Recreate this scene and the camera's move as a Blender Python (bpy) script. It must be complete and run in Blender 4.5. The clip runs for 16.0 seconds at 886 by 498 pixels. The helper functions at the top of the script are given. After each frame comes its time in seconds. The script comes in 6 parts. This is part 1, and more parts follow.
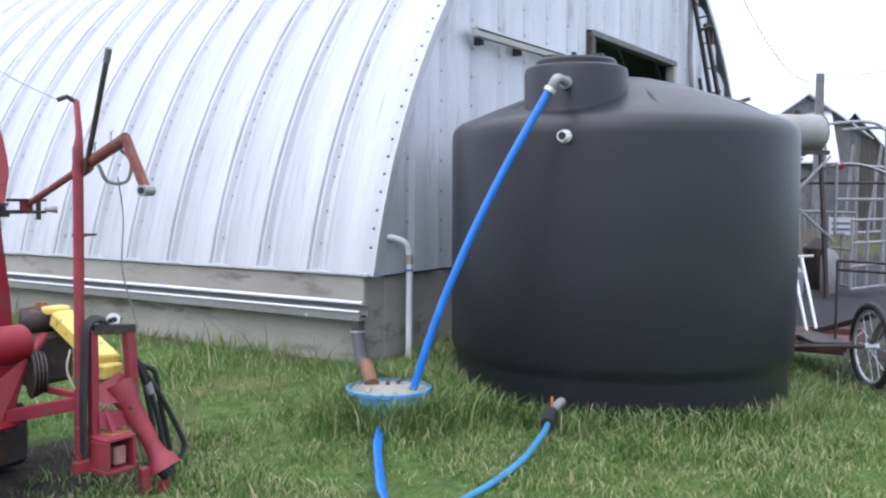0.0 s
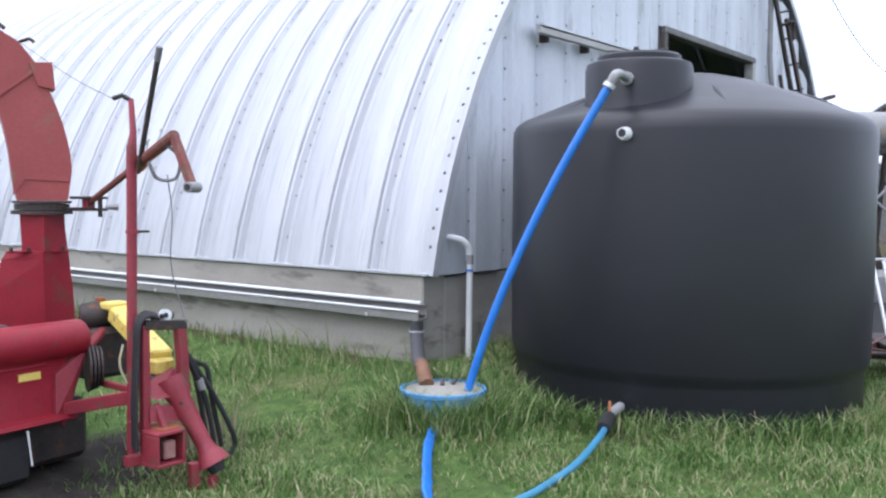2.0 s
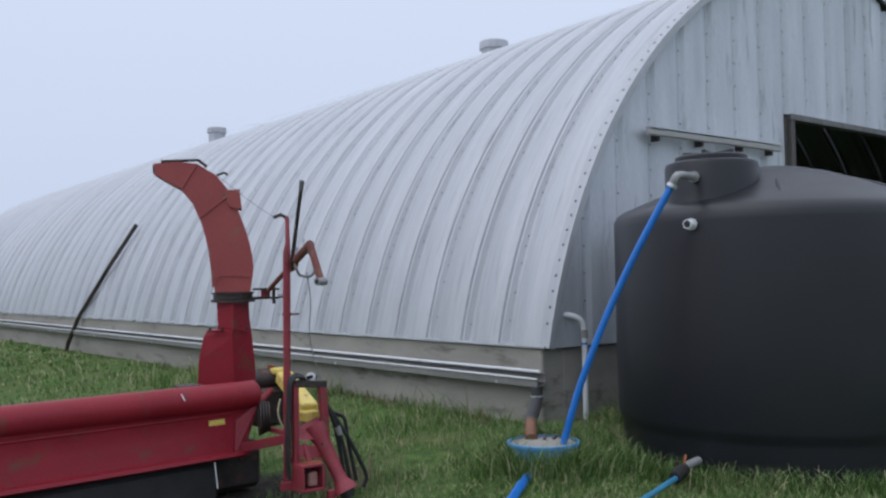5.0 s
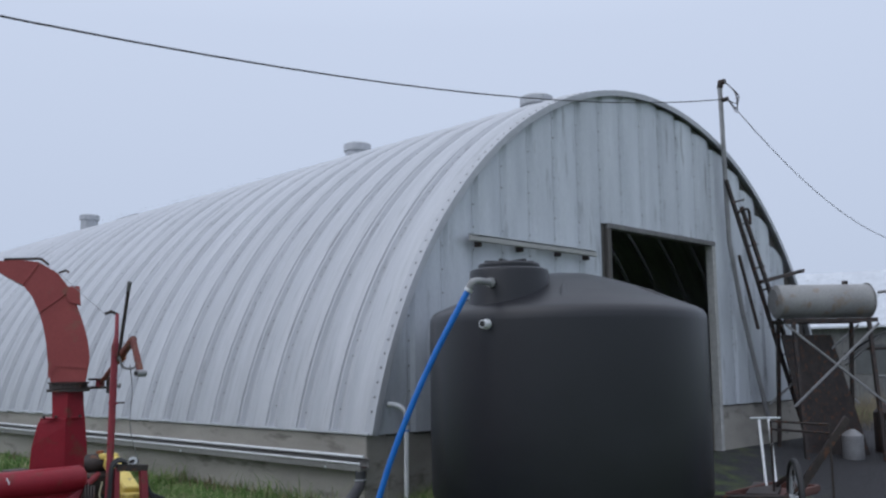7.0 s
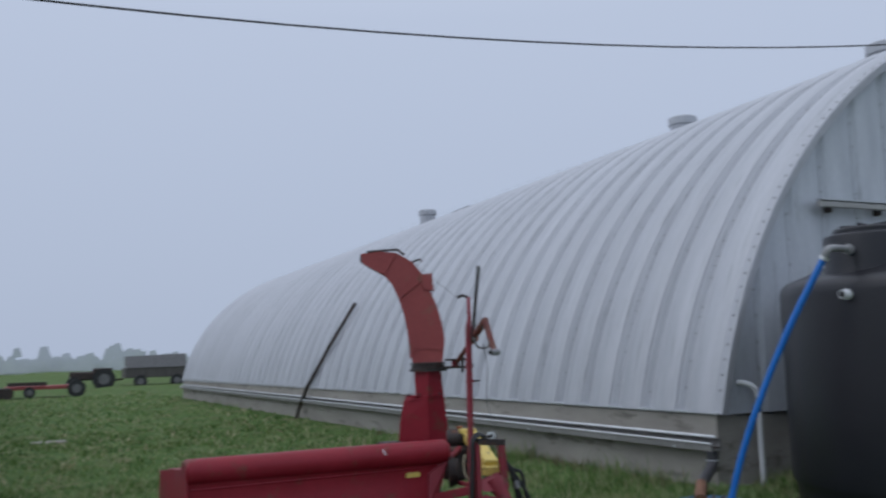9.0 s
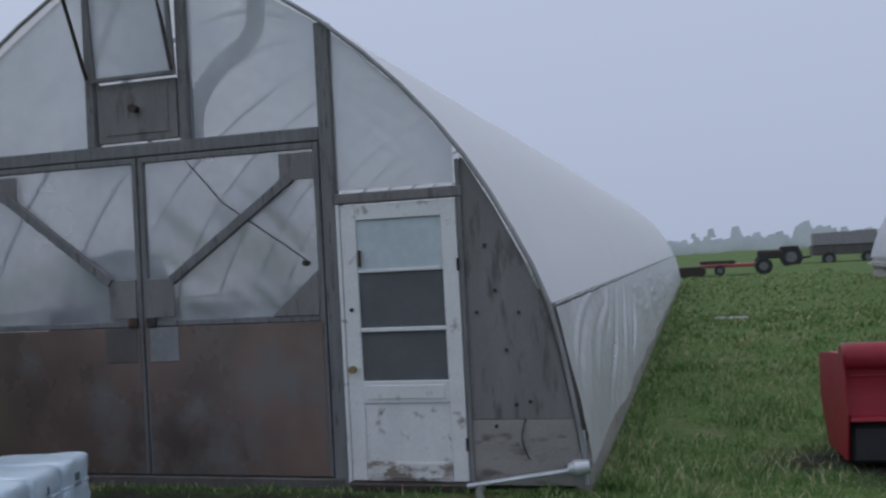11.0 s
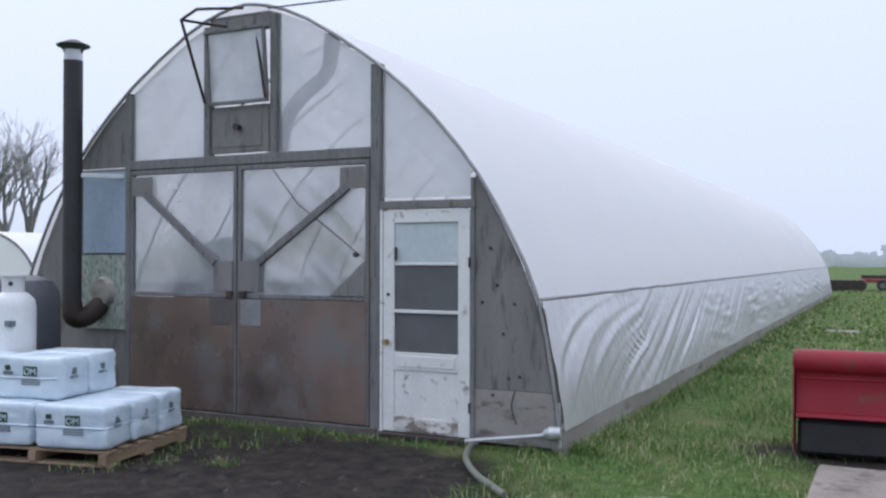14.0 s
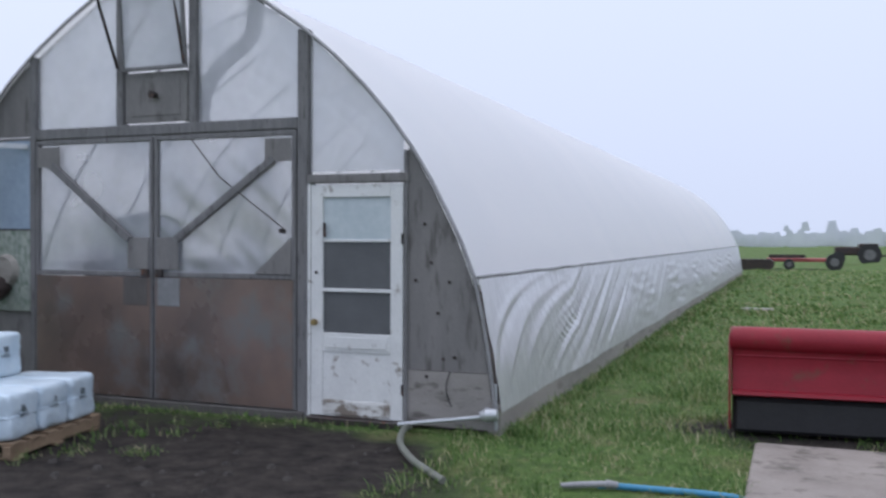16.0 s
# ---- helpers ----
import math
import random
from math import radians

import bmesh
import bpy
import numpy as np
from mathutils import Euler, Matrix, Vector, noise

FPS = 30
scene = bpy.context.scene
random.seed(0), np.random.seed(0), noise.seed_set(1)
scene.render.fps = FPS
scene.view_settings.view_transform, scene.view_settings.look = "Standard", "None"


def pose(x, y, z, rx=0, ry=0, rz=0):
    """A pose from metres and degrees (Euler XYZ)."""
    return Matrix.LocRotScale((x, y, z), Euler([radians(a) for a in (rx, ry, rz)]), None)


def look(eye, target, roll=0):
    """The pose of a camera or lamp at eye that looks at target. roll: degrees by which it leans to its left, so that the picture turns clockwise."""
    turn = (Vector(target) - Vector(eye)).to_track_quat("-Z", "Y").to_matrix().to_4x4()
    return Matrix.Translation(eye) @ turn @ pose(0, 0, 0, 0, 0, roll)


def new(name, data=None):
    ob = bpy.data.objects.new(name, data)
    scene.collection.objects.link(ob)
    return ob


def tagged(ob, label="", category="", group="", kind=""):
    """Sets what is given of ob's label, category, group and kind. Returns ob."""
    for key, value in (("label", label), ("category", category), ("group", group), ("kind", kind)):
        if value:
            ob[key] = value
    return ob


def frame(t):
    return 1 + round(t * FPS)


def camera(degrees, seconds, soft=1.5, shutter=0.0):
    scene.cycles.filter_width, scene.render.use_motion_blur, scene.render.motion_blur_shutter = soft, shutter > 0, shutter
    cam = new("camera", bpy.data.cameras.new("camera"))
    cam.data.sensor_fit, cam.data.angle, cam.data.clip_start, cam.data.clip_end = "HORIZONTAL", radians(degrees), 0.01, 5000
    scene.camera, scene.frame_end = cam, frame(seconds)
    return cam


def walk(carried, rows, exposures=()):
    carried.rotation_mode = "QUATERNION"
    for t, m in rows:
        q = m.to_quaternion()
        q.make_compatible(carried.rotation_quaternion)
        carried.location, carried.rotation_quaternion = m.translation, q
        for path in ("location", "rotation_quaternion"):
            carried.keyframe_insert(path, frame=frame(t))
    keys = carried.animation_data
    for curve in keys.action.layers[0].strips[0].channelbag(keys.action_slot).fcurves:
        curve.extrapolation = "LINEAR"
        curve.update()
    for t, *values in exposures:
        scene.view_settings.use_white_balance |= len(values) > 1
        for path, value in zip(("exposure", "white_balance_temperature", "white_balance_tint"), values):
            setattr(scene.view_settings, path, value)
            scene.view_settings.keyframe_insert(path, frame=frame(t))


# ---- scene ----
cam = camera(51.6, 16.0, 2.3, 0.4)
PATH = [
    (0, (-6.102, -4.664, 1.624), (-4.417, -3.593, 1.505), 0.3),
    (0.5, (-6.106, -4.639, 1.621), (-4.412, -3.584, 1.49), 0.1),
    (1, (-6.062, -4.656, 1.625), (-4.39, -3.564, 1.515), 0.6),
    (1.5, (-5.993, -4.695, 1.618), (-4.397, -3.493, 1.528), -0.8),
    (2, (-5.935, -4.757, 1.603), (-4.35, -3.542, 1.487), 0.4),
    (2.5, (-5.844, -4.779, 1.607), (-4.269, -3.554, 1.475), -0.4),
    (3, (-5.73, -4.844, 1.637), (-4.176, -3.59, 1.527), -0.0),
    (3.5, (-5.761, -5.173, 1.659), (-4.347, -3.759, 1.622), -2.4),
    (4, (-5.966, -5.557, 1.657), (-4.528, -4.167, 1.657), -1.4),
    (4.2, (-6.091, -5.714, 1.652), (-4.712, -4.265, 1.642), -0.3),
    (6.3, (-6.47, -7.168, 1.654), (-5.268, -5.58, 1.839), -1.7),
    (6.5, (-6.471, -7.269, 1.646), (-5.236, -5.703, 1.796), 0.5),
    (7, (-6.524, -7.451, 1.679), (-5.095, -6.074, 1.927), -0.7),
    (7.5, (-6.613, -7.468, 1.687), (-5.194, -6.084, 1.955), -1.6),
    (8, (-6.649, -7.365, 1.677), (-5.433, -5.8, 1.945), -2.0),
    (8.5, (-6.688, -7.373, 1.657), (-5.692, -5.651, 1.867), -1.9),
    (8.7, (-6.666, -7.387, 1.637), (-5.701, -5.65, 1.861), -2.2),
    (10.8, (-6.368, -7.12, 1.632), (-6.84, -5.177, 1.687), -0.5),
    (11, (-6.284, -7.151, 1.633), (-6.818, -5.224, 1.656), -3.0),
    (11.5, (-6.02, -7.34, 1.629), (-6.744, -5.476, 1.657), -0.4),
    (12, (-5.664, -7.515, 1.609), (-6.396, -5.654, 1.668), -4.0),
    (12.5, (-5.19, -7.72, 1.616), (-5.879, -5.843, 1.571), -5.2),
    (13, (-4.905, -7.96, 1.573), (-5.675, -6.115, 1.51), -0.4),
    (13.5, (-4.684, -8.092, 1.599), (-5.471, -6.254, 1.557), -0.8),
    (14, (-4.576, -8.168, 1.631), (-5.463, -6.375, 1.651), 0.1),
    (14.5, (-4.493, -8.145, 1.643), (-5.397, -6.362, 1.686), 0.0),
    (15, (-4.598, -8.163, 1.691), (-5.483, -6.37, 1.705), 0.1),
    (15.5, (-4.71, -8.109, 1.704), (-5.55, -6.295, 1.728), -0.8),
    (16, (-4.835, -7.936, 1.603), (-5.555, -6.07, 1.579), 0.2),
]
walk(cam, [(t, look(eye, target, roll)) for t, eye, target, roll in PATH],
     [(0.0, 1.14, 6050, 17), (2.5, 1.14, 6050, 17), (3.5, 0.90, 6050, 15), (4.2, 0.46, 6100, 14), (6.3, -0.06, 6000, 13), (7.6, -0.08, 6000, 13), (8.7, -0.26, 5950, 13), (10.8, -0.42, 5900, 14),
      (11.5, -0.04, 6050, 17), (12.2, 0.22, 6150, 18), (12.7, 0.26, 6100, 18), (14.0, 0.42, 6050, 17), (15.2, 0.42, 6050, 17), (16.0, 0.33, 6050, 17)])

# world and light
SKY_ROT = radians(-79)
world = bpy.data.worlds.new("overcast_sky")
scene.world = world
world.use_nodes = True
wn, wl = world.node_tree.nodes, world.node_tree.links
wn.clear()
sky = wn.new("ShaderNodeTexSky")
sky.sky_type = "NISHITA"
sky.sun_disc = False
sky.sun_elevation, sky.sun_rotation = radians(48), SKY_ROT
sky.air_density, sky.dust_density, sky.ozone_density = 1.0, 6.0, 1.0
sky_dim = wn.new("ShaderNodeMixRGB")
sky_dim.blend_type = "MULTIPLY"
sky_dim.inputs["Fac"].default_value = 1.0
sky_dim.inputs["Color2"].default_value = (0.045, 0.045, 0.045, 1)
cloud = wn.new("ShaderNodeMixRGB")
cloud.inputs["Fac"].default_value = 0.88
wtc, wsep, wramp = wn.new("ShaderNodeTexCoord"), wn.new("ShaderNodeSeparateXYZ"), wn.new("ShaderNodeValToRGB")
wl.new(wtc.outputs["Generated"], wsep.inputs[0])
wl.new(wsep.outputs["Z"], wramp.inputs["Fac"])
wramp.color_ramp.elements[0].color, wramp.color_ramp.elements[1].color = (0.60, 0.67, 0.78, 1), (1.36, 1.42, 1.50, 1)
wramp.color_ramp.elements[0].position, wramp.color_ramp.elements[1].position = 0.0, 1.0
mid_sky = wramp.color_ramp.elements.new(0.35)
mid_sky.color = (0.70, 0.77, 0.88, 1)
wl.new(wramp.outputs["Color"], cloud.inputs["Color2"])
back = wn.new("ShaderNodeBackground")
back.inputs["Strength"].default_value = 1.0
out = wn.new("ShaderNodeOutputWorld")
wl.new(sky.outputs["Color"], sky_dim.inputs["Color1"])
wl.new(sky_dim.outputs["Color"], cloud.inputs["Color1"])
wl.new(cloud.outputs["Color"], back.inputs["Color"])
wl.new(back.outputs["Background"], out.inputs["Surface"])
sun_data = bpy.data.lights.new("sun", "SUN")
sun_data.energy, sun_data.angle, sun_data.color = 0.6, radians(70), (1.0, 0.97, 0.93)
sun = new("sun", sun_data)
sun.matrix_world = look((-26, 5, 30), (0, 0, 0))


# materials
def material(name, dark, light, rough=0.6, metal=0.0, fine=40.0, coarse=1.5, bump=0.15, stretch=(1, 1, 1),
             stain=None, stain_at=0.62, per_piece=0.0, spec=0.5):
    """Two-scale noise between two colours, optional stains, bump, and a small change from piece to piece."""
    m = bpy.data.materials.new(name)
    m.use_nodes = True
    n, l = m.node_tree.nodes, m.node_tree.links
    bsdf = n["Principled BSDF"]
    tc = n.new("ShaderNodeTexCoord")
    mp = n.new("ShaderNodeMapping")
    mp.inputs["Scale"].default_value = stretch
    where = tc.outputs["Object"]
    if per_piece:
        place, add = n.new("ShaderNodeObjectInfo"), n.new("ShaderNodeVectorMath")
        l.new(tc.outputs["Object"], add.inputs[0])
        l.new(place.outputs["Location"], add.inputs[1])
        where = add.outputs["Vector"]
    l.new(where, mp.inputs["Vector"])
    a, b = n.new("ShaderNodeTexNoise"), n.new("ShaderNodeTexNoise")
    a.inputs["Scale"].default_value, a.inputs["Detail"].default_value = fine, 4
    b.inputs["Scale"].default_value, b.inputs["Detail"].default_value = coarse, 6
    b.inputs["Roughness"].default_value = 0.62
    for t in (a, b):
        l.new(mp.outputs["Vector"], t.inputs["Vector"])
    mix = n.new("ShaderNodeMath")
    mix.operation = "MULTIPLY_ADD"
    mix.inputs[1].default_value = 0.35
    l.new(a.outputs["Fac"], mix.inputs[0])
    scl = n.new("ShaderNodeMath")
    scl.operation = "MULTIPLY"
    scl.inputs[1].default_value = 0.65
    l.new(b.outputs["Fac"], scl.inputs[0])
    l.new(scl.outputs[0], mix.inputs[2])
    ramp = n.new("ShaderNodeValToRGB")
    ramp.color_ramp.elements[0].position, ramp.color_ramp.elements[1].position = 0.3, 0.7
    ramp.color_ramp.elements[0].color, ramp.color_ramp.elements[1].color = (*dark, 1), (*light, 1)
    l.new(mix.outputs[0], ramp.inputs["Fac"])
    colour = ramp.outputs["Color"]
    if stain:
        c = n.new("ShaderNodeTexNoise")
        c.inputs["Scale"].default_value, c.inputs["Detail"].default_value = coarse * 2.3, 5
        c.inputs["Roughness"].default_value = 0.58
        mp2 = n.new("ShaderNodeMapping")
        mp2.inputs["Location"].default_value, mp2.inputs["Scale"].default_value = (7, 3, 5), stretch
        l.new(where, mp2.inputs["Vector"])
        l.new(mp2.outputs["Vector"], c.inputs["Vector"])
        r2 = n.new("ShaderNodeValToRGB")
        r2.color_ramp.elements[0].position, r2.color_ramp.elements[1].position = stain_at - 0.06, stain_at + 0.06
        l.new(c.outputs["Fac"], r2.inputs["Fac"])
        mx = n.new("ShaderNodeMixRGB")
        l.new(r2.outputs["Color"], mx.inputs["Fac"])
        l.new(colour, mx.inputs["Color1"])
        mx.inputs["Color2"].default_value = (*stain, 1)
        colour = mx.outputs["Color"]
    if per_piece:
        oi = n.new("ShaderNodeObjectInfo")
        hsv = n.new("ShaderNodeHueSaturation")
        rng = n.new("ShaderNodeMapRange")
        rng.inputs["To Min"].default_value, rng.inputs["To Max"].default_value = 1 - per_piece, 1 + per_piece
        l.new(oi.outputs["Random"], rng.inputs["Value"])
        l.new(rng.outputs["Result"], hsv.inputs["Value"])
        l.new(colour, hsv.inputs["Color"])
        colour = hsv.outputs["Color"]
    l.new(colour, bsdf.inputs["Base Color"])
    bsdf.inputs["Metallic"].default_value = metal
    bsdf.inputs["Specular IOR Level"].default_value = spec
    rr = n.new("ShaderNodeMapRange")
    rr.inputs["To Min"].default_value, rr.inputs["To Max"].default_value = max(rough - 0.12, 0.05), min(rough + 0.12, 1)
    l.new(b.outputs["Fac"], rr.inputs["Value"])
    l.new(rr.outputs["Result"], bsdf.inputs["Roughness"])
    if bump:
        bp = n.new("ShaderNodeBump")
        bp.inputs["Strength"].default_value, bp.inputs["Distance"].default_value = bump, 0.02
        l.new(mix.outputs[0], bp.inputs["Height"])
        l.new(bp.outputs["Normal"], bsdf.inputs["Normal"])
    return m


def film(name, colour, clear, wrinkle=0.3, scale=3.0, gloss=0.25, stretch=(1, 1, 1), dark_end=None, mix=0.45, swirl=0.8, patchy=0.0, rough=0.16):
    """Polythene film: part clear, part milky, with a slack wrinkled gloss."""
    m = bpy.data.materials.new(name)
    m.use_nodes = True
    n, l = m.node_tree.nodes, m.node_tree.links
    n.clear()
    o = n.new("ShaderNodeOutputMaterial")
    tc, mp = n.new("ShaderNodeTexCoord"), n.new("ShaderNodeMapping")
    mp.inputs["Scale"].default_value = stretch
    l.new(tc.outputs["Object"], mp.inputs["Vector"])
    no = n.new("ShaderNodeTexNoise")
    no.inputs["Scale"].default_value, no.inputs["Detail"].default_value = scale, 5
    no.inputs["Distortion"].default_value = swirl
    l.new(mp.outputs["Vector"], no.inputs["Vector"])
    bp = n.new("ShaderNodeBump")
    bp.inputs["Strength"].default_value, bp.inputs["Distance"].default_value = wrinkle, 0.06
    l.new(no.outputs["Fac"], bp.inputs["Height"])
    rp = n.new("ShaderNodeValToRGB")
    rp.color_ramp.elements[0].position, rp.color_ramp.elements[1].position = 0.3, 0.7
    rp.color_ramp.elements[0].color = (*[v * 0.86 for v in colour], 1)
    rp.color_ramp.elements[1].color = (*colour, 1)
    if dark_end:
        rp.color_ramp.elements[0].color = (*dark_end, 1)
    l.new(no.outputs["Fac"], rp.inputs["Fac"])
    di, tr = n.new("ShaderNodeBsdfDiffuse"), n.new("ShaderNodeBsdfTranslucent")
    gl, tp = n.new("ShaderNodeBsdfGlossy"), n.new("ShaderNodeBsdfTransparent")
    gl.inputs["Roughness"].default_value = rough
    for s in (di, tr):
        l.new(rp.outputs["Color"], s.inputs["Color"])
    for s in (di, tr, gl):
        l.new(bp.outputs["Normal"], s.inputs["Normal"])
    m1, m2, m3 = (n.new("ShaderNodeMixShader") for _ in range(3))
    m1.inputs["Fac"].default_value, m2.inputs["Fac"].default_value, m3.inputs["Fac"].default_value = mix, gloss, clear
    l.new(di.outputs[0], m1.inputs[1])
    l.new(tr.outputs[0], m1.inputs[2])
    l.new(m1.outputs[0], m2.inputs[1])
    l.new(gl.outputs[0], m2.inputs[2])
    l.new(m2.outputs[0], m3.inputs[1])
    l.new(tp.outputs[0], m3.inputs[2])
    l.new(m3.outputs[0], o.inputs["Surface"])
    if patchy:
        # film gone clear in broad patches, milky elsewhere
        big, rng = n.new("ShaderNodeTexNoise"), n.new("ShaderNodeMapRange")
        big.inputs["Scale"].default_value, big.inputs["Detail"].default_value = 1.3, 3
        l.new(tc.outputs["Object"], big.inputs["Vector"])
        rng.inputs["From Min"].default_value, rng.inputs["From Max"].default_value = 0.36, 0.66
        rng.inputs["To Min"].default_value, rng.inputs["To Max"].default_value = max(clear - patchy, 0.0), clear + patchy
        l.new(big.outputs["Fac"], rng.inputs["Value"])
        l.new(rng.outputs["Result"], m3.inputs["Fac"])
    return m


ROOF_METAL = material("aged_galvanised_roof", (0.365, 0.38, 0.405), (0.50, 0.515, 0.545), 0.48, 0.2, 26, 1.5, 0.04, (0.35, 6, 0.35), (0.33, 0.34, 0.36), 0.63, 0.05)
WALL_METAL = material("aged_galvanised_wall", (0.42, 0.45, 0.49), (0.62, 0.65, 0.69), 0.48, 0.2, 30, 1.0, 0.05, (3, 3, 0.5), (0.32, 0.34, 0.36), 0.66, 0.06)
BOLT = material("weathered_bolt_head", (0.12, 0.12, 0.125), (0.22, 0.22, 0.22), 0.5, 0.4, 60, 8, 0)
CONCRETE = material("weathered_concrete", (0.235, 0.22, 0.195), (0.40, 0.38, 0.34), 0.85, 0, 60, 1.1, 0.3, (1, 0.6, 2.2), (0.17, 0.158, 0.14), 0.63)
POLY_BLACK = material("black_polyethylene", (0.0092, 0.0098, 0.0132), (0.0155, 0.0164, 0.0215), 0.40, 0, 90, 1.2, 0.05, spec=0.48)
BLUE = material("blue_plastic", (0.012, 0.13, 0.50), (0.02, 0.19, 0.62), 0.45, 0, 50, 5, 0.05)
BLUE_FADED = material("faded_blue_plastic", (0.05, 0.22, 0.48), (0.12, 0.34, 0.60), 0.55, 0, 30, 4, 0.1)
BLUE_DARK = material("dull_blue_green_hose", (0.03, 0.17, 0.30), (0.06, 0.26, 0.42), 0.5, 0, 50, 5, 0.05)
WHITE_PVC = material("white_pvc", (0.62, 0.64, 0.66), (0.78, 0.79, 0.80), 0.4, 0, 40, 4, 0.03)
GREY_FIT = material("grey_plastic_fitting", (0.20, 0.205, 0.21), (0.34, 0.34, 0.34), 0.5, 0, 60, 8, 0.05)
DRAIN = material("dark_drain_pipe", (0.035, 0.035, 0.04), (0.075, 0.075, 0.08), 0.5, 0, 60, 6, 0.08)
RUST = material("orange_rust", (0.16, 0.05, 0.02), (0.36, 0.13, 0.05), 0.85, 0, 80, 9, 0.3)
DARK_STEEL = material("dark_rusty_steel", (0.025, 0.022, 0.022), (0.075, 0.06, 0.055), 0.6, 0.4, 60, 6, 0.25, stain=(0.13, 0.06, 0.035), stain_at=0.62)
RED = material("red_machine_paint", (0.19, 0.009, 0.018), (0.28, 0.016, 0.030), 0.46, 0, 60, 2.5, 0.05, stain=(0.16, 0.04, 0.03), stain_at=0.64, spec=0.32)
RED_FADED = material("faded_red_paint", (0.235, 0.042, 0.042), (0.335, 0.074, 0.068), 0.6, 0, 50, 2.5, 0.08, stain=(0.22, 0.10, 0.07), stain_at=0.66)
YELLOW = material("yellow_guard_paint", (0.55, 0.40, 0.07), (0.75, 0.60, 0.16), 0.5, 0, 50, 6, 0.08, stain=(0.3, 0.22, 0.09), stain_at=0.64)
RUBBER = material("black_rubber", (0.010, 0.010, 0.011), (0.03, 0.03, 0.032), 0.6, 0, 60, 6, 0.15)
DULL_RED = material("dull_red_machine_paint", (0.17, 0.016, 0.028), (0.29, 0.036, 0.05), 0.55, 0, 60, 4, 0.1, stain=(0.14, 0.06, 0.04), stain_at=0.64)
DULL_GALV = material("dull_weathered_pipe", (0.20, 0.20, 0.205), (0.36, 0.36, 0.365), 0.55, 0.3, 60, 5, 0.05)
GALV = material("galvanised_pipe", (0.40, 0.42, 0.44), (0.62, 0.64, 0.66), 0.4, 0.5, 60, 5, 0.05)
GREY_WOOD = material("weathered_grey_wood", (0.105, 0.105, 0.108), (0.215, 0.212, 0.212), 0.85, 0, 30, 2, 0.35, (6, 6, 1), (0.085, 0.082, 0.08), 0.62)
PLYWOOD = material("weathered_plywood", (0.135, 0.132, 0.13), (0.225, 0.217, 0.21), 0.85, 0, 40, 1.6, 0.2, (3, 3, 0.7), (0.11, 0.105, 0.10), 0.60)
BROWN_PANEL = material("dirty_brown_panel", (0.055, 0.050, 0.048), (0.23, 0.16, 0.13), 0.28, 0, 2.2, 0.75, 0.04, (1, 1, 0.8), (0.15, 0.145, 0.14), 0.60)
WHITE_PAINT = material("peeling_white_paint", (0.58, 0.59, 0.585), (0.74, 0.75, 0.74), 0.55, 0, 40, 3.5, 0.2, (1, 1, 1), (0.24, 0.21, 0.18), 0.655)
PALE_PANEL = material("pale_blue_panel", (0.20, 0.27, 0.35), (0.32, 0.40, 0.49), 0.5, 0, 20, 2, 0.05)
GREEN_PANEL = material("flaking_green_panel", (0.22, 0.27, 0.24), (0.40, 0.42, 0.37), 0.7, 0, 25, 5, 0.25, (3, 3, 1), (0.12, 0.18, 0.13), 0.55)
FILM_ROOF = film("white_greenhouse_film", (0.97, 0.97, 0.97), 0.0, 0.05, 0.5, 0.16, mix=0.42, rough=0.4, dark_end=(0.93, 0.94, 0.95))
FILM_SIDE = film("wrinkled_side_curtain_film", (0.92, 0.93, 0.95), 0.05, 0.22, 5.0, 0.40, (1, 2.5, 0.8), swirl=0.4, rough=0.15, mix=0.35)
FILM_FRONT = film("cloudy_front_film", (0.74, 0.76, 0.78), 0.22, 0.12, 1.1, 0.20, (1.2, 1, 0.8), (0.60, 0.62, 0.64), swirl=0.1, patchy=0.18)
# door film toned down, the dim greenhouse inside put into its colour
FILM_DOOR = film("inside_shade_door_film", (0.58, 0.60, 0.64), 0.30, 0.12, 1.1, 0.20, (1.2, 1, 0.8), (0.34, 0.35, 0.37), swirl=0.1, patchy=0.22)
SCREEN = material("dark_window_screen", (0.07, 0.075, 0.08), (0.13, 0.135, 0.14), 0.7, 0, 90, 3, 0.1)
BAG = material("pale_plastic_sack", (0.46, 0.57, 0.66), (0.64, 0.73, 0.79), 0.36, 0, 11, 4.5, 0.9)
PRINT_GREEN = material("dark_green_print", (0.02, 0.06, 0.035), (0.03, 0.08, 0.05), 0.5, 0, 50, 6, 0)
PRINT_GREY = material("grey_print", (0.10, 0.13, 0.15), (0.16, 0.19, 0.21), 0.5, 0, 50, 6, 0)
RAIL_WOOD = material("pale_weathered_rail", (0.30, 0.30, 0.29), (0.50, 0.50, 0.48), 0.8, 0, 30, 3, 0.2, (1, 4, 4))
PALE_WOOD = material("pallet_wood", (0.17, 0.118, 0.075), (0.32, 0.232, 0.15), 0.8, 0, 30, 3, 0.3, (1, 1, 1))
WHITE_STEEL = material("white_gas_cylinder_paint", (0.60, 0.62, 0.64), (0.76, 0.77, 0.78), 0.35, 0, 40, 3, 0.03)
DARK_BARN = material("dark_weathered_boards", (0.055, 0.05, 0.048), (0.14, 0.13, 0.12), 0.9, 0, 20, 1.2, 0.3, (4, 4, 0.4))
# grey bark lightened, the fog over distance mixed into its colour
BARK = material("haze_lightened_bark", (0.17, 0.165, 0.16), (0.28, 0.27, 0.265), 0.9, 0, 20, 3, 0.3)
GLASS_PANE = material("dusty_glass", (0.40, 0.47, 0.50), (0.52, 0.58, 0.60), 0.15, 0, 20, 2.5, 0.02)


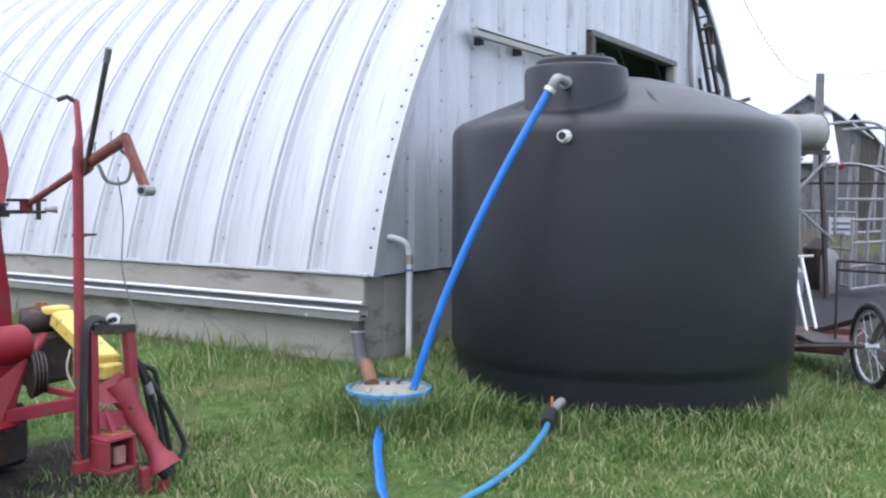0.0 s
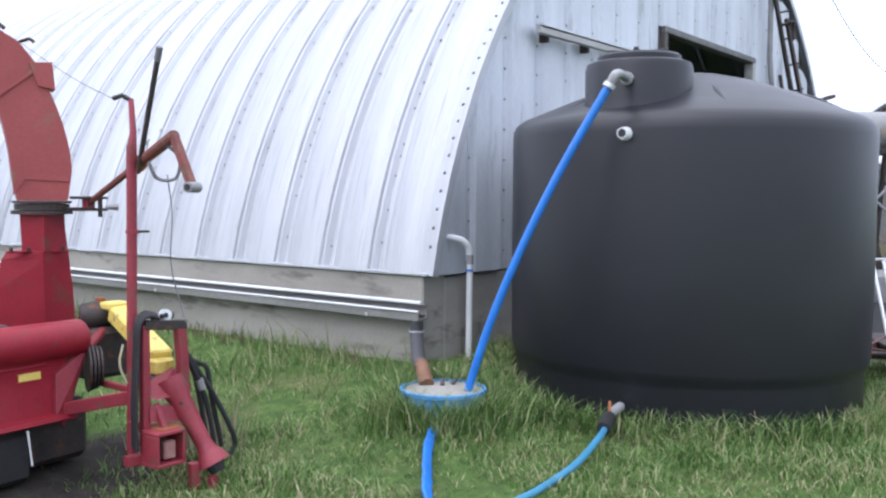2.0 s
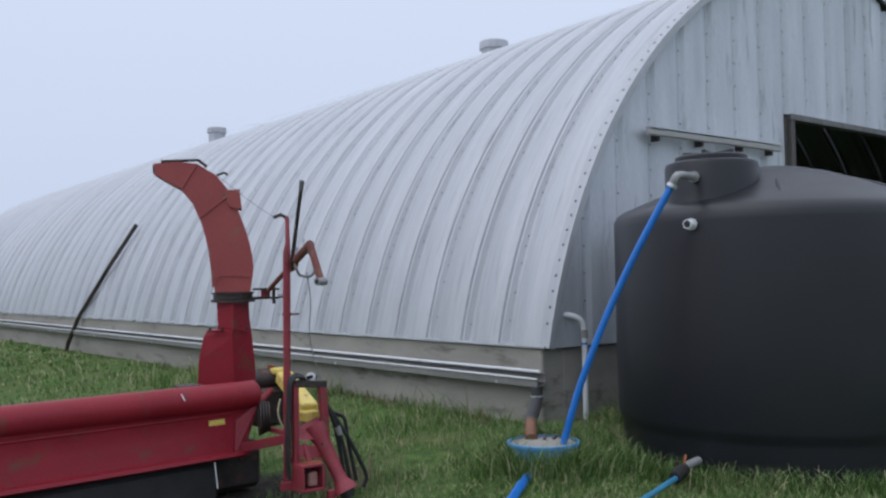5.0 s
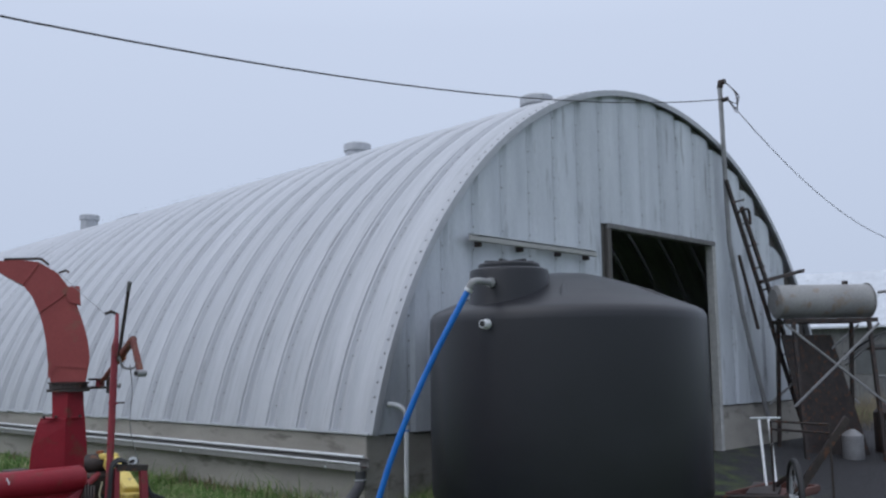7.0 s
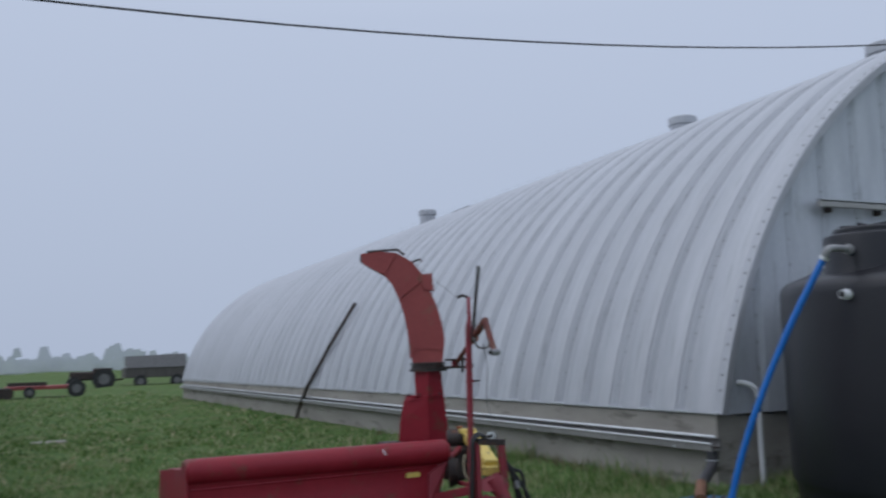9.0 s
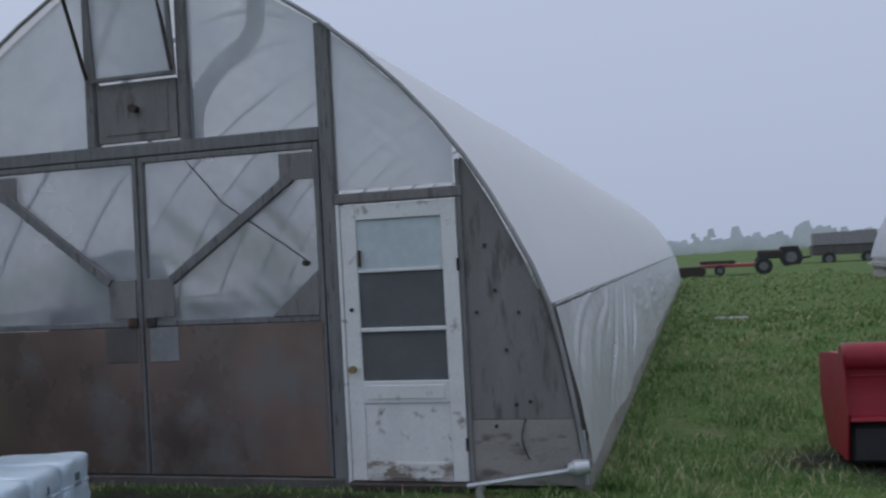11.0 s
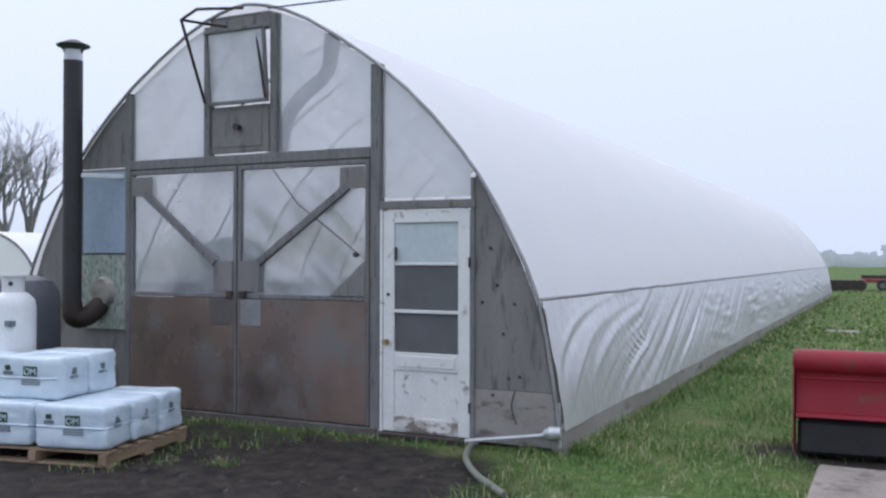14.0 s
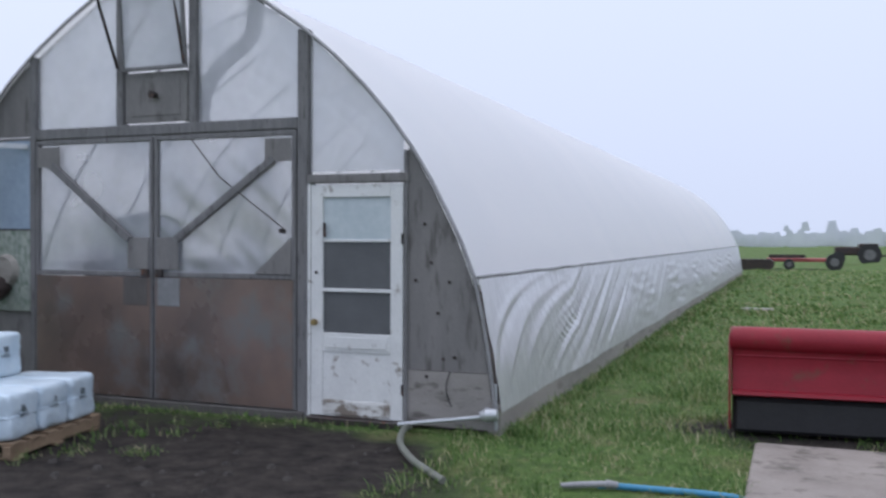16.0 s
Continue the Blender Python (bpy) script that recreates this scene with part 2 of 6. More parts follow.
def ground_material():
    """Grass turf, bare mud before the greenhouse, gravel lane by the barn front; places in metres."""
    m = bpy.data.materials.new("turf_mud_and_gravel")
    m.use_nodes = True
    n, l = m.node_tree.nodes, m.node_tree.links
    bsdf = n["Principled BSDF"]
    bsdf.inputs["Roughness"].default_value = 0.95
    bsdf.inputs["Specular IOR Level"].default_value = 0.2
    tc = n.new("ShaderNodeTexCoord")

    def noise_at(scale, detail=6, rough=0.6):
        t = n.new("ShaderNodeTexNoise")
        t.inputs["Scale"].default_value, t.inputs["Detail"].default_value, t.inputs["Roughness"].default_value = scale, detail, rough
        l.new(tc.outputs["Object"], t.inputs["Vector"])
        return t.outputs["Fac"]

    def ramp(fac, lo, hi, c0=(0, 0, 0), c1=(1, 1, 1)):
        r = n.new("ShaderNodeValToRGB")
        r.color_ramp.elements[0].position, r.color_ramp.elements[1].position = lo, hi
        r.color_ramp.elements[0].color, r.color_ramp.elements[1].color = (*c0, 1), (*c1, 1)
        l.new(fac, r.inputs["Fac"])
        return r.outputs["Color"]

    def mixed(fac, a, b):
        x = n.new("ShaderNodeMixRGB")
        l.new(fac, x.inputs["Fac"])
        l.new(a, x.inputs["Color1"])
        l.new(b, x.inputs["Color2"])
        return x.outputs["Color"]

    def patch(cx, cy, rx, ry, edge=0.35):
        """1 inside an uneven ellipse on the ground."""
        mp = n.new("ShaderNodeMapping")
        mp.vector_type = "TEXTURE"
        mp.inputs["Location"].default_value, mp.inputs["Scale"].default_value = (cx, cy, 0), (rx, ry, 50)
        l.new(tc.outputs["Object"], mp.inputs["Vector"])
        ln = n.new("ShaderNodeVectorMath")
        ln.operation = "LENGTH"
        l.new(mp.outputs["Vector"], ln.inputs[0])
        ad = n.new("ShaderNodeMath")
        ad.operation = "MULTIPLY_ADD"
        ad.inputs[1].default_value = 0.8
        l.new(noise_at(2.2, 6), ad.inputs[0])
        l.new(ln.outputs["Value"], ad.inputs[2])
        hf = n.new("ShaderNodeMath")
        hf.operation = "MULTIPLY"
        hf.inputs[1].default_value = 0.5
        l.new(ad.outputs[0], hf.inputs[0])
        return ramp(hf.outputs[0], 0.62, 0.62 + edge / 2, (1, 1, 1), (0, 0, 0))

    turf = ramp(noise_at(9, 8, 0.75), 0.32, 0.68, (0.030, 0.062, 0.016), (0.125, 0.205, 0.052))
    straw = ramp(noise_at(24, 6), 0.3, 0.7, (0.10, 0.095, 0.045), (0.24, 0.21, 0.11))
    worn = ramp(noise_at(1.1, 8, 0.72), 0.50, 0.70)
    c = mixed(worn, turf, straw)
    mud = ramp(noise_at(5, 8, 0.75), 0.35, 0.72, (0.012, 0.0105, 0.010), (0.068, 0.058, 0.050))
    c = mixed(patch(-10.2, -3.7, 3.7, 2.6), c, mud)
    c = mixed(patch(-8.75, -2.1, 1.6, 0.95), c, mud)
    stones = ramp(noise_at(38, 4), 0.3, 0.7, (0.018, 0.018, 0.020), (0.075, 0.075, 0.08))
    c = mixed(patch(13.5, -4.0, 10.5, 5.6, 0.25), c, stones)
    c = mixed(patch(3.4, -4.2, 1.6, 1.2), c, mud)
    # mud under the harvester, the machine's shade put into this dark ellipse too
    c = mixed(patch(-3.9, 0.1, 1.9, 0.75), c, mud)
    l.new(c, bsdf.inputs["Base Color"])
    bp = n.new("ShaderNodeBump")
    bp.inputs["Strength"].default_value, bp.inputs["Distance"].default_value = 0.8, 0.05
    l.new(noise_at(18, 8, 0.7), bp.inputs["Height"])
    l.new(bp.outputs["Normal"], bsdf.inputs["Normal"])
    return m


GROUND = ground_material()


# mesh helpers
def part(name, bm, mat, parent=None, label="", smooth=False):
    """One bmesh as one mesh object, under a thing or a part when given."""
    me = bpy.data.meshes.new(name)
    bmesh.ops.recalc_face_normals(bm, faces=bm.faces)
    bm.to_mesh(me)
    bm.free()
    return part_mesh(name, me, mat, parent, label, smooth)


def part_mesh(name, me, mat, parent=None, label="", smooth=False):
    if not me.materials:
        me.materials.append(mat)
    if smooth:
        for p in me.polygons:
            p.use_smooth = True
        me.set_sharp_from_angle(angle=radians(35))
    ob = new(name, me)
    if parent:
        ob.parent = parent
        base = parent
        off = Matrix.Identity(4)
        while base:
            off = base.matrix_basis.inverted() @ off if base.parent is None else off
            base = base.parent
        ob.matrix_parent_inverse = off if parent.parent is None else Matrix.Identity(4)
    if label:
        tagged(ob, label)
    return ob


def thing(name, label, category, at=(0, 0, 0), group="", kind=""):
    """An empty at the base of a thing; its parts are built in world metres."""
    e = new(name)
    e.empty_display_size = 0.1
    e.matrix_basis = Matrix.Translation(at)
    return tagged(e, label, category, group, kind)


def box(bm, lo, hi, bevel=0.0, turn=None):
    lo, hi = Vector(lo), Vector(hi)
    r = bmesh.ops.create_cube(bm, size=1.0)
    m = Matrix.LocRotScale((lo + hi) / 2, None, [max(b - a, 1e-4) for a, b in zip(lo, hi)])
    bmesh.ops.transform(bm, matrix=(turn @ m) if turn else m, verts=r["verts"])
    if bevel:
        es = list({e for v in r["verts"] for e in v.link_edges})
        bmesh.ops.bevel(bm, geom=es, offset=bevel, segments=1, affect="EDGES", profile=0.5)
    return bm


def new_box(lo, hi, bevel=0.0, turn=None):
    return box(bmesh.new(), lo, hi, bevel, turn)


def tube(bm, pts, radius, sides=10, caps=True, flat=1.0):
    """A swept round bar along points; radius may be a list."""
    pts = [Vector(p) for p in pts]
    rings, up = [], None
    for i, p in enumerate(pts):
        d = (pts[min(i + 1, len(pts) - 1)] - pts[max(i - 1, 0)]).normalized()
        if up is None:
            up = d.orthogonal().normalized()
        up = (up - d * up.dot(d)).normalized()
        side = d.cross(up)
        r = radius[i] if isinstance(radius, (list, tuple)) else radius
        rings.append([bm.verts.new(p + r * (math.cos(a) * up + flat * math.sin(a) * side)) for a in
                      [2 * math.pi * k / sides for k in range(sides)]])
    for a, b in zip(rings, rings[1:]):
        for k in range(sides):
            bm.faces.new((a[k], a[(k + 1) % sides], b[(k + 1) % sides], b[k]))
    if caps:
        bm.faces.new(rings[0][::-1])
        bm.faces.new(rings[-1])
    return bm


def new_tube(pts, radius, sides=10, caps=True, flat=1.0):
    return tube(bmesh.new(), pts, radius, sides, caps, flat)


def bar(bm, a, b, w, h=None, bevel=0.004):
    """A square-section bar from a to b; its height lies as upright as it can."""
    a, b = Vector(a), Vector(b)
    d = (b - a).normalized()
    side = d.cross(Vector((0, 0, 1)))
    side = side.normalized() if side.length > 1e-3 else Vector((1, 0, 0))
    up = side.cross(d)
    m = Matrix((side, d, up)).transposed().to_4x4()
    m.translation = (a + b) / 2
    h = h or w
    return box(bm, (-w / 2, -(b - a).length / 2, -h / 2), (w / 2, (b - a).length / 2, h / 2), bevel, m)


def new_bar(a, b, w, h=None, bevel=0.004):
    return bar(bmesh.new(), a, b, w, h, bevel)


def lathe(profile, centre, sides=48, top=True):
    """A turned body from (radius, height) pairs round an upright axis."""
    bm = bmesh.new()
    cx, cy = centre
    rings = []
    for r, z in profile:
        rings.append([bm.verts.new((cx + r * math.cos(2 * math.pi * k / sides), cy + r * math.sin(2 * math.pi * k / sides), z)) for k in range(sides)])
    for a, b in zip(rings, rings[1:]):
        for k in range(sides):
            bm.faces.new((a[k], a[(k + 1) % sides], b[(k + 1) % sides], b[k]))
    bm.faces.new(rings[0][::-1])
    if top:
        bm.faces.new(rings[-1])
    return bm


def smooth_line(pts, steps=6):
    """Catmull-Rom through points."""
    pts = [Vector(p) for p in pts]
    q = [pts[0] * 2 - pts[1]] + pts + [pts[-1] * 2 - pts[-2]]
    res = []
    for i in range(1, len(q) - 2):
        for k in range(steps):
            t = k / steps
            p0, p1, p2, p3 = q[i - 1], q[i], q[i + 1], q[i + 2]
            res.append(0.5 * (2 * p1 + (p2 - p0) * t + (2 * p0 - 5 * p1 + 4 * p2 - p3) * t * t + (3 * p1 - p0 - 3 * p2 + p3) * t ** 3))
    return res + [pts[-1]]


def plate(pts, depth):
    """A flat polygon given a thickness along a vector."""
    bm = bmesh.new()
    a = [bm.verts.new(p) for p in pts]
    b = [bm.verts.new(Vector(p) + Vector(depth)) for p in pts]
    bm.faces.new(a)
    bm.faces.new(b[::-1])
    for i in range(len(a)):
        j = (i + 1) % len(a)
        bm.faces.new((a[i], b[i], b[j], a[j]))
    return bm


def smoothstep(a, b, x):
    t = min(max((x - a) / (b - a), 0), 1)
    return t * t * (3 - 2 * t)


def ground_z(x, y):
    mound = 0.13 * math.exp(-((x + 0.985) ** 2 + (y + 0.97) ** 2) / 0.30)
    rise = mound + 0.19 * smoothstep(-2.0, -0.1, x) * smoothstep(-1.7, -0.15, y)
    return rise + 0.02 * noise.noise((x * 0.5, y * 0.5, 0)) + 0.012 * noise.noise((x * 2.1, y * 2.1, 4))


# ground: one sheet to the horizon
def build_ground():
    xs = np.unique(np.concatenate([np.linspace(-900, -40, 14), np.linspace(-40, -16, 14), np.arange(-16, 16.1, 0.3), np.linspace(17, 40, 12), np.linspace(45, 900, 14)]))
    ys = np.unique(np.concatenate([np.linspace(-900, -40, 12), np.linspace(-38, -11, 10), np.arange(-10, 10.1, 0.3), np.linspace(11, 60, 30), np.linspace(70, 900, 14)]))
    verts = [(x, y, ground_z(x, y)) for y in ys for x in xs]
    nx = len(xs)
    faces = [(j * nx + i, j * nx + i + 1, (j + 1) * nx + i + 1, (j + 1) * nx + i) for j in range(len(ys) - 1) for i in range(nx - 1)]
    me = bpy.data.meshes.new("ground")
    me.from_pydata(verts, [], faces)
    g = part_mesh("ground", me, GROUND, smooth=True)
    tagged(g, "short green grass with worn straw and dark mud patches", "ground", kind="structure")


build_ground()


# arched metal barn
BARN_X, BARN_R, BARN_ZC, BARN_LEN = 5.95, 6.032, -0.292, 30.2
BASE_Z = 0.93
ARC0 = math.acos((BASE_Z - BARN_ZC) / BARN_R)


def arch_height(x):
    d = BARN_R ** 2 - (x - BARN_X) ** 2
    return BARN_ZC + math.sqrt(d) if d > 0 else BASE_Z


def roof_panel_mesh(width=0.604):
    """One arched roof sheet with a broad pan and a double fold at its seam."""
    prof = [(0, 0.0), (0.030, 0.0), (0.064, 0.044), (0.082, 0.051), (0.090, 0.036), (0.100, 0.036), (0.112, 0.060), (0.16, 0.076), (0.25, 0.088), (0.33, 0.089), (0.42, 0.078), (0.49, 0.058), (0.53, 0.042), (0.570, 0.0), (width, 0.0)]
    n = 48
    verts, faces = [], []
    for k in range(n + 1):
        a = -ARC0 + 2 * ARC0 * k / n
        for u, h in prof:
            r = BARN_R + h
            verts.append((BARN_X + r * math.sin(a), u, BARN_ZC + r * math.cos(a)))
    m = len(prof)
    for k in range(n):
        for i in range(m - 1):
            faces.append((k * m + i, (k + 1) * m + i, (k + 1) * m + i + 1, k * m + i + 1))
    me = bpy.data.meshes.new("roof_panel")
    me.from_pydata(verts, [], faces)
    me.materials.append(ROOF_METAL)
    for p in me.polygons:
        p.use_smooth = True
    me.set_sharp_from_angle(angle=radians(25))
    return me


def build_barn():
    barn = thing("arched_barn", "long arched galvanised steel barn on a concrete foundation", "barn", (BARN_X, 0, 0))
    # foundation
    t = 0.3
    for lo, hi in (((0.0, 0.0, -0.5), (t, BARN_LEN, BASE_Z)), ((2 * BARN_X - t, 0, -0.5), (2 * BARN_X, BARN_LEN, BASE_Z)),
                   ((t, BARN_LEN - t, -0.5), (2 * BARN_X - t, BARN_LEN, BASE_Z)),
                   ((t, 0.0, -0.5), (4.62, t, BASE_Z - 0.02)), ((7.82, 0.0, -0.5), (2 * BARN_X - t, t, BASE_Z - 0.02))):
        part("foundation_wall", new_box(lo, hi, 0.012), CONCRETE, barn, "stained weathered concrete foundation wall")
    part("barn_floor", new_box((t, t, -0.4), (2 * BARN_X - t, BARN_LEN - t, 0.05)), CONCRETE, barn)
    # sill strip under the sheets
    part("sill_flashing", new_box((-0.03, -0.06, BASE_Z + 0.004), (0.06, BARN_LEN, BASE_Z + 0.03), 0.004), GALV, barn)
    me = roof_panel_mesh()
    y = -0.09
    while y < BARN_LEN - 0.1:
        p = part_mesh("roof_panel", me, ROOF_METAL, barn)
        p.location = (0, y, 0)
        p.scale = (1, 1, 1 - 0.0028 * max(y, 0))
        y += 0.6
    # edge trim along the front of the arch
    bm = bmesh.new()
    ring = []
    for k in range(61):
        a = -ARC0 + 2 * ARC0 * k / 60
        s, c = math.sin(a), math.cos(a)
        ring.append([bm.verts.new((BARN_X + r * s, yy, BARN_ZC + r * c)) for r, yy in
                     ((BARN_R - 0.03, -0.11), (BARN_R + 0.055, -0.11), (BARN_R + 0.06, 0.02), (BARN_R + 0.03, 0.02), (BARN_R + 0.03, -0.09), (BARN_R - 0.03, -0.09))])
    for a, b in zip(ring, ring[1:]):
        for i in range(6):
            bm.faces.new((a[i], a[(i + 1) % 6], b[(i + 1) % 6], b[i]))
    part("edge_trim", bm, ROOF_METAL, barn, "pale folded edge trim of the roof arch")
    # bolts on the seams near the front
    verts, faces = [], []
    for j in range(26):
        yy = -0.06 + 0.6 * j
        for k in range(76):
            a = -ARC0 + 0.04 + k * 0.0265 + (random.uniform(-0.006, 0.006) if j else 0)
            if j and random.random() < (0.35 if j % 2 else 0.65):
                continue
            if a > 0.9:
                break
            r = BARN_R + 0.006 if j else BARN_R + 0.060
            c = Vector((BARN_X + r * math.sin(a), yy + (0.0 if j else 0.015), BARN_ZC + r * math.cos(a)))
            nrm = Vector((math.sin(a), 0, math.cos(a)))
            tan = Vector((math.cos(a), 0, -math.sin(a)))
            i0 = len(verts)
            for q in range(6):
                w = (0.012 if j else 0.0165) * (tan * math.cos(q * math.pi / 3) + Vector((0, 1, 0)) * math.sin(q * math.pi / 3))
                verts.append(c + w)
            verts.append(c + nrm * 0.011)
            faces += [(i0 + q, i0 + (q + 1) % 6, i0 + 6) for q in range(6)]
    bme = bpy.data.meshes.new("roof_bolts")
    bme.from_pydata(verts, [], faces)
    tagged(part_mesh("roof_bolts", bme, BOLT, barn), kind="stuff")
    # front wall sheets, cut square below the arch
    pitch = 0.555
    prof = [(0, 0.0), (0.04, 0.0), (0.09, 0.035), (0.20, 0.045), (0.38, 0.045), (0.46, 0.035), (0.515, 0.0), (pitch - 0.003, 0.0)]

    def sheet(x0, z0, z1):
        bm = bmesh.new()
        rows = [[bm.verts.new((x0 + u, -d, z0)) for u, d in prof],
                [bm.verts.new((x0 + u, -d, max(arch_height(x0 + u) - 0.02, z0 + 0.01) if x0 < BARN_X else z1 * 0.5 + 0.5 * max(min(arch_height(min(x0 + u, 2 * BARN_X - 0.1)) - 0.03, z1 + 0.6), z0 + 0.05))) for u, d in prof]]
        for i in range(len(prof) - 1):
            bm.faces.new((rows[0][i], rows[0][i + 1], rows[1][i + 1], rows[1][i]))
        part("wall_sheet", bm, WALL_METAL, barn)

    i = 0
    x = 0.06
    while x < 2 * BARN_X - 0.2:
        top = min(arch_height(x), arch_height(min(x + pitch, 2 * BARN_X - 0.05))) - 0.03
        z0 = BASE_Z
        if x + pitch > 4.70 and x < 7.55:
            z0 = 3.67
        if x < BARN_X or top > z0 + 0.05:
            sheet(x, z0, top)
        x += pitch
        i += 1
    # bolt rows on the laps of the front sheets
    verts, faces = [], []
    for k in range(21):
        xx = 0.06 + pitch * k + 0.02
        z = 1.1
        while z < arch_height(xx) - 0.15 and xx < 2 * BARN_X - 0.3:
            if not (4.6 < xx < 7.85 and z < 3.72) and random.random() < 0.85:
                i0 = len(verts)
                verts += [(xx + 0.014 * math.cos(q * math.pi / 3), -0.002, z + 0.014 * math.sin(q * math.pi / 3)) for q in range(6)] + [(xx, -0.014, z)]
                faces += [(i0 + q, i0 + (q + 1) % 6, i0 + 6) for q in range(6)]
            z += 0.28
    fme = bpy.data.meshes.new("wall_bolts")
    fme.from_pydata(verts, [], faces)
    tagged(part_mesh("wall_bolts", fme, BOLT, barn), kind="stuff")
    # backing wall added behind the sheets, dark for inside shade, door opening through it
    th = (0, 0.06, 0)
    inside_shade = DARK_BARN

    def back_wall(x0, x1, z0):
        xs = np.linspace(x0, x1, 14)
        pts = [(x0, 0.012, z0), (x1, 0.012, z0)] + [(xx, 0.012, max(arch_height(xx) - 0.01, z0 + 0.01)) for xx in xs[::-1]]
        part("shade_backing", plate(pts, th), inside_shade, barn)

    back_wall(0.05, 4.68, BASE_Z)
    back_wall(4.68, 7.76, 3.67)
    back_wall(7.76, 2 * BARN_X - 0.05, BASE_Z)
    xs = np.linspace(0.05, 2 * BARN_X - 0.05, 30)
    part("rear_wall", plate([(0.05, BARN_LEN - 0.1, BASE_Z), (2 * BARN_X - 0.05, BARN_LEN - 0.1, BASE_Z)] + [(xx, BARN_LEN - 0.1, max(arch_height(xx) * 0.91, BASE_Z + 0.01)) for xx in xs[::-1]], th), WALL_METAL, barn)
    # opening frame
    part("door_lintel", new_box((4.60, -0.055, 3.60), (7.84, 0.09, 3.68), 0.008), GREY_WOOD, barn)
    for x0, m in ((4.60, DARK_BARN), (7.74, RAIL_WOOD)):
        part("door_jamb", new_box((x0, -0.05, 0.0), (x0 + 0.1, 0.09, 3.60), 0.008), m, barn)
    # old sliding-door rail
    part("door_rail", new_box((1.50, -0.20, 3.13), (4.10, -0.14, 3.195), 0.008), RAIL_WOOD, barn, "weathered grey timber door rail")
    part("rail_cover", new_box((1.52, -0.21, 3.204), (4.08, -0.12, 3.225), 0.003), GALV, barn)
    for x0 in (1.7, 2.5, 3.3, 3.95):
        part("rail_bracket", new_box((x0, -0.138, 3.08), (x0 + 0.05, -0.048, 3.22), 0.004), DARK_STEEL, barn)
    # vents on the ridge
    for yy in (2.2, 7.0, 19.5):
        v = part("ridge_vent", lathe([(0.25, 5.2), (0.25, 6.13), (0.29, 6.14), (0.29, 6.28), (0.25, 6.31), (0.04, 6.33)], (5.9, yy), 20), ROOF_METAL, barn, "round galvanised ridge vent", True)
    # gutter along the foundation
    bm = bmesh.new()
    prof = [(-0.004, 0.70), (-0.05, 0.70), (-0.05, 0.694), (-0.015, 0.694), (-0.015, 0.60), (-0.12, 0.59), (-0.12, 0.655), (-0.135, 0.66), (-0.135, 0.575), (-0.004, 0.575)]
    ends = []
    for yy in (-0.06, BARN_LEN):
        ends.append([bm.verts.new((a, yy, z)) for a, z in prof])
    for i in range(len(prof)):
        j = (i + 1) % len(prof)
        bm.faces.new((ends[0][i], ends[0][j], ends[1][j], ends[1][i]))
    bm.faces.new(ends[0])
    bm.faces.new(ends[1][::-1])
    part("gutter", bm, material("grimy_gutter", (0.16, 0.158, 0.15), (0.29, 0.285, 0.275), 0.7, 0.1, 50, 2, 0.1, (1, 0.4, 1)), barn, "dull metal gutter fixed along the foundation")
    part("gutter_bead", new_tube([(-0.138, -0.06, 0.652), (-0.138, BARN_LEN, 0.652)], 0.011, 6), WHITE_PVC, barn, "pale rolled gutter edge")
    part("gutter_shelf", new_box((-0.10, -0.05, 0.604), (-0.02, BARN_LEN, 0.612), 0.002), DARK_STEEL, barn)
    part("gutter_lip", new_tube([(-0.06, -0.03, 0.715), (-0.06, BARN_LEN, 0.715)], 0.016, 8), WHITE_PVC, barn, "white pipe along the gutter top")
    for k in range(10):
        part("gutter_strap", new_box((-0.14, 0.5 + 3 * k, 0.572), (-0.002, 0.53 + 3 * k, 0.60), 0.002), GALV, barn)
    down = part("downspout", new_tube([(-0.08, 0.0, 0.585), (-0.08, 0.0, 0.46), (-0.14, -0.05, 0.42), (-0.62, -0.46, 0.36), (-0.78, -0.62, 0.35)], 0.056, 14), DRAIN, barn, "dark plastic downspout with elbow", True)
    part("pipe_clamp", new_tube([(-0.08, 0.0, 0.475), (-0.08, 0.0, 0.49)], 0.066, 14), GALV, down)
    part("rusty_outlet", new_tube([(-0.76, -0.60, 0.37), (-0.90, -0.74, 0.32), (-0.95, -0.80, 0.28)], 0.052, 14), material("dull_brown_rust", (0.11, 0.055, 0.035), (0.26, 0.13, 0.08), 0.85, 0, 60, 9, 0.3), down, "dull rusty brown pipe end", True)
    lean = [(BARN_X + (BARN_R + 0.14) * math.sin(a), yy, BARN_ZC + (BARN_R + 0.14) * math.cos(a)) for a, yy in ((-1.04, 12.2), (-1.2, 12.65), (-1.37, 13.6))]
    part("leaning_strip", new_tube(lean + [(-0.16, 14.1, 0.38), (-0.2, 14.25, 0.02)], 0.045, 8), DARK_STEEL, barn, "dark strip hanging down over the roof")
    part("ridge_flap", plate([(BARN_X - 0.25, 15.6, 5.5), (BARN_X - 0.25, 18.2, 5.45), (BARN_X - 0.25, 17.4, 5.90), (BARN_X - 0.25, 16.2, 5.93)], (0.3, 0, 0.02)), DARK_STEEL, barn, "dark lifted flap on the ridge")
    return barn


build_barn()


# black water tank
TANK = (1.15, -1.80)
TANK_R = 1.40


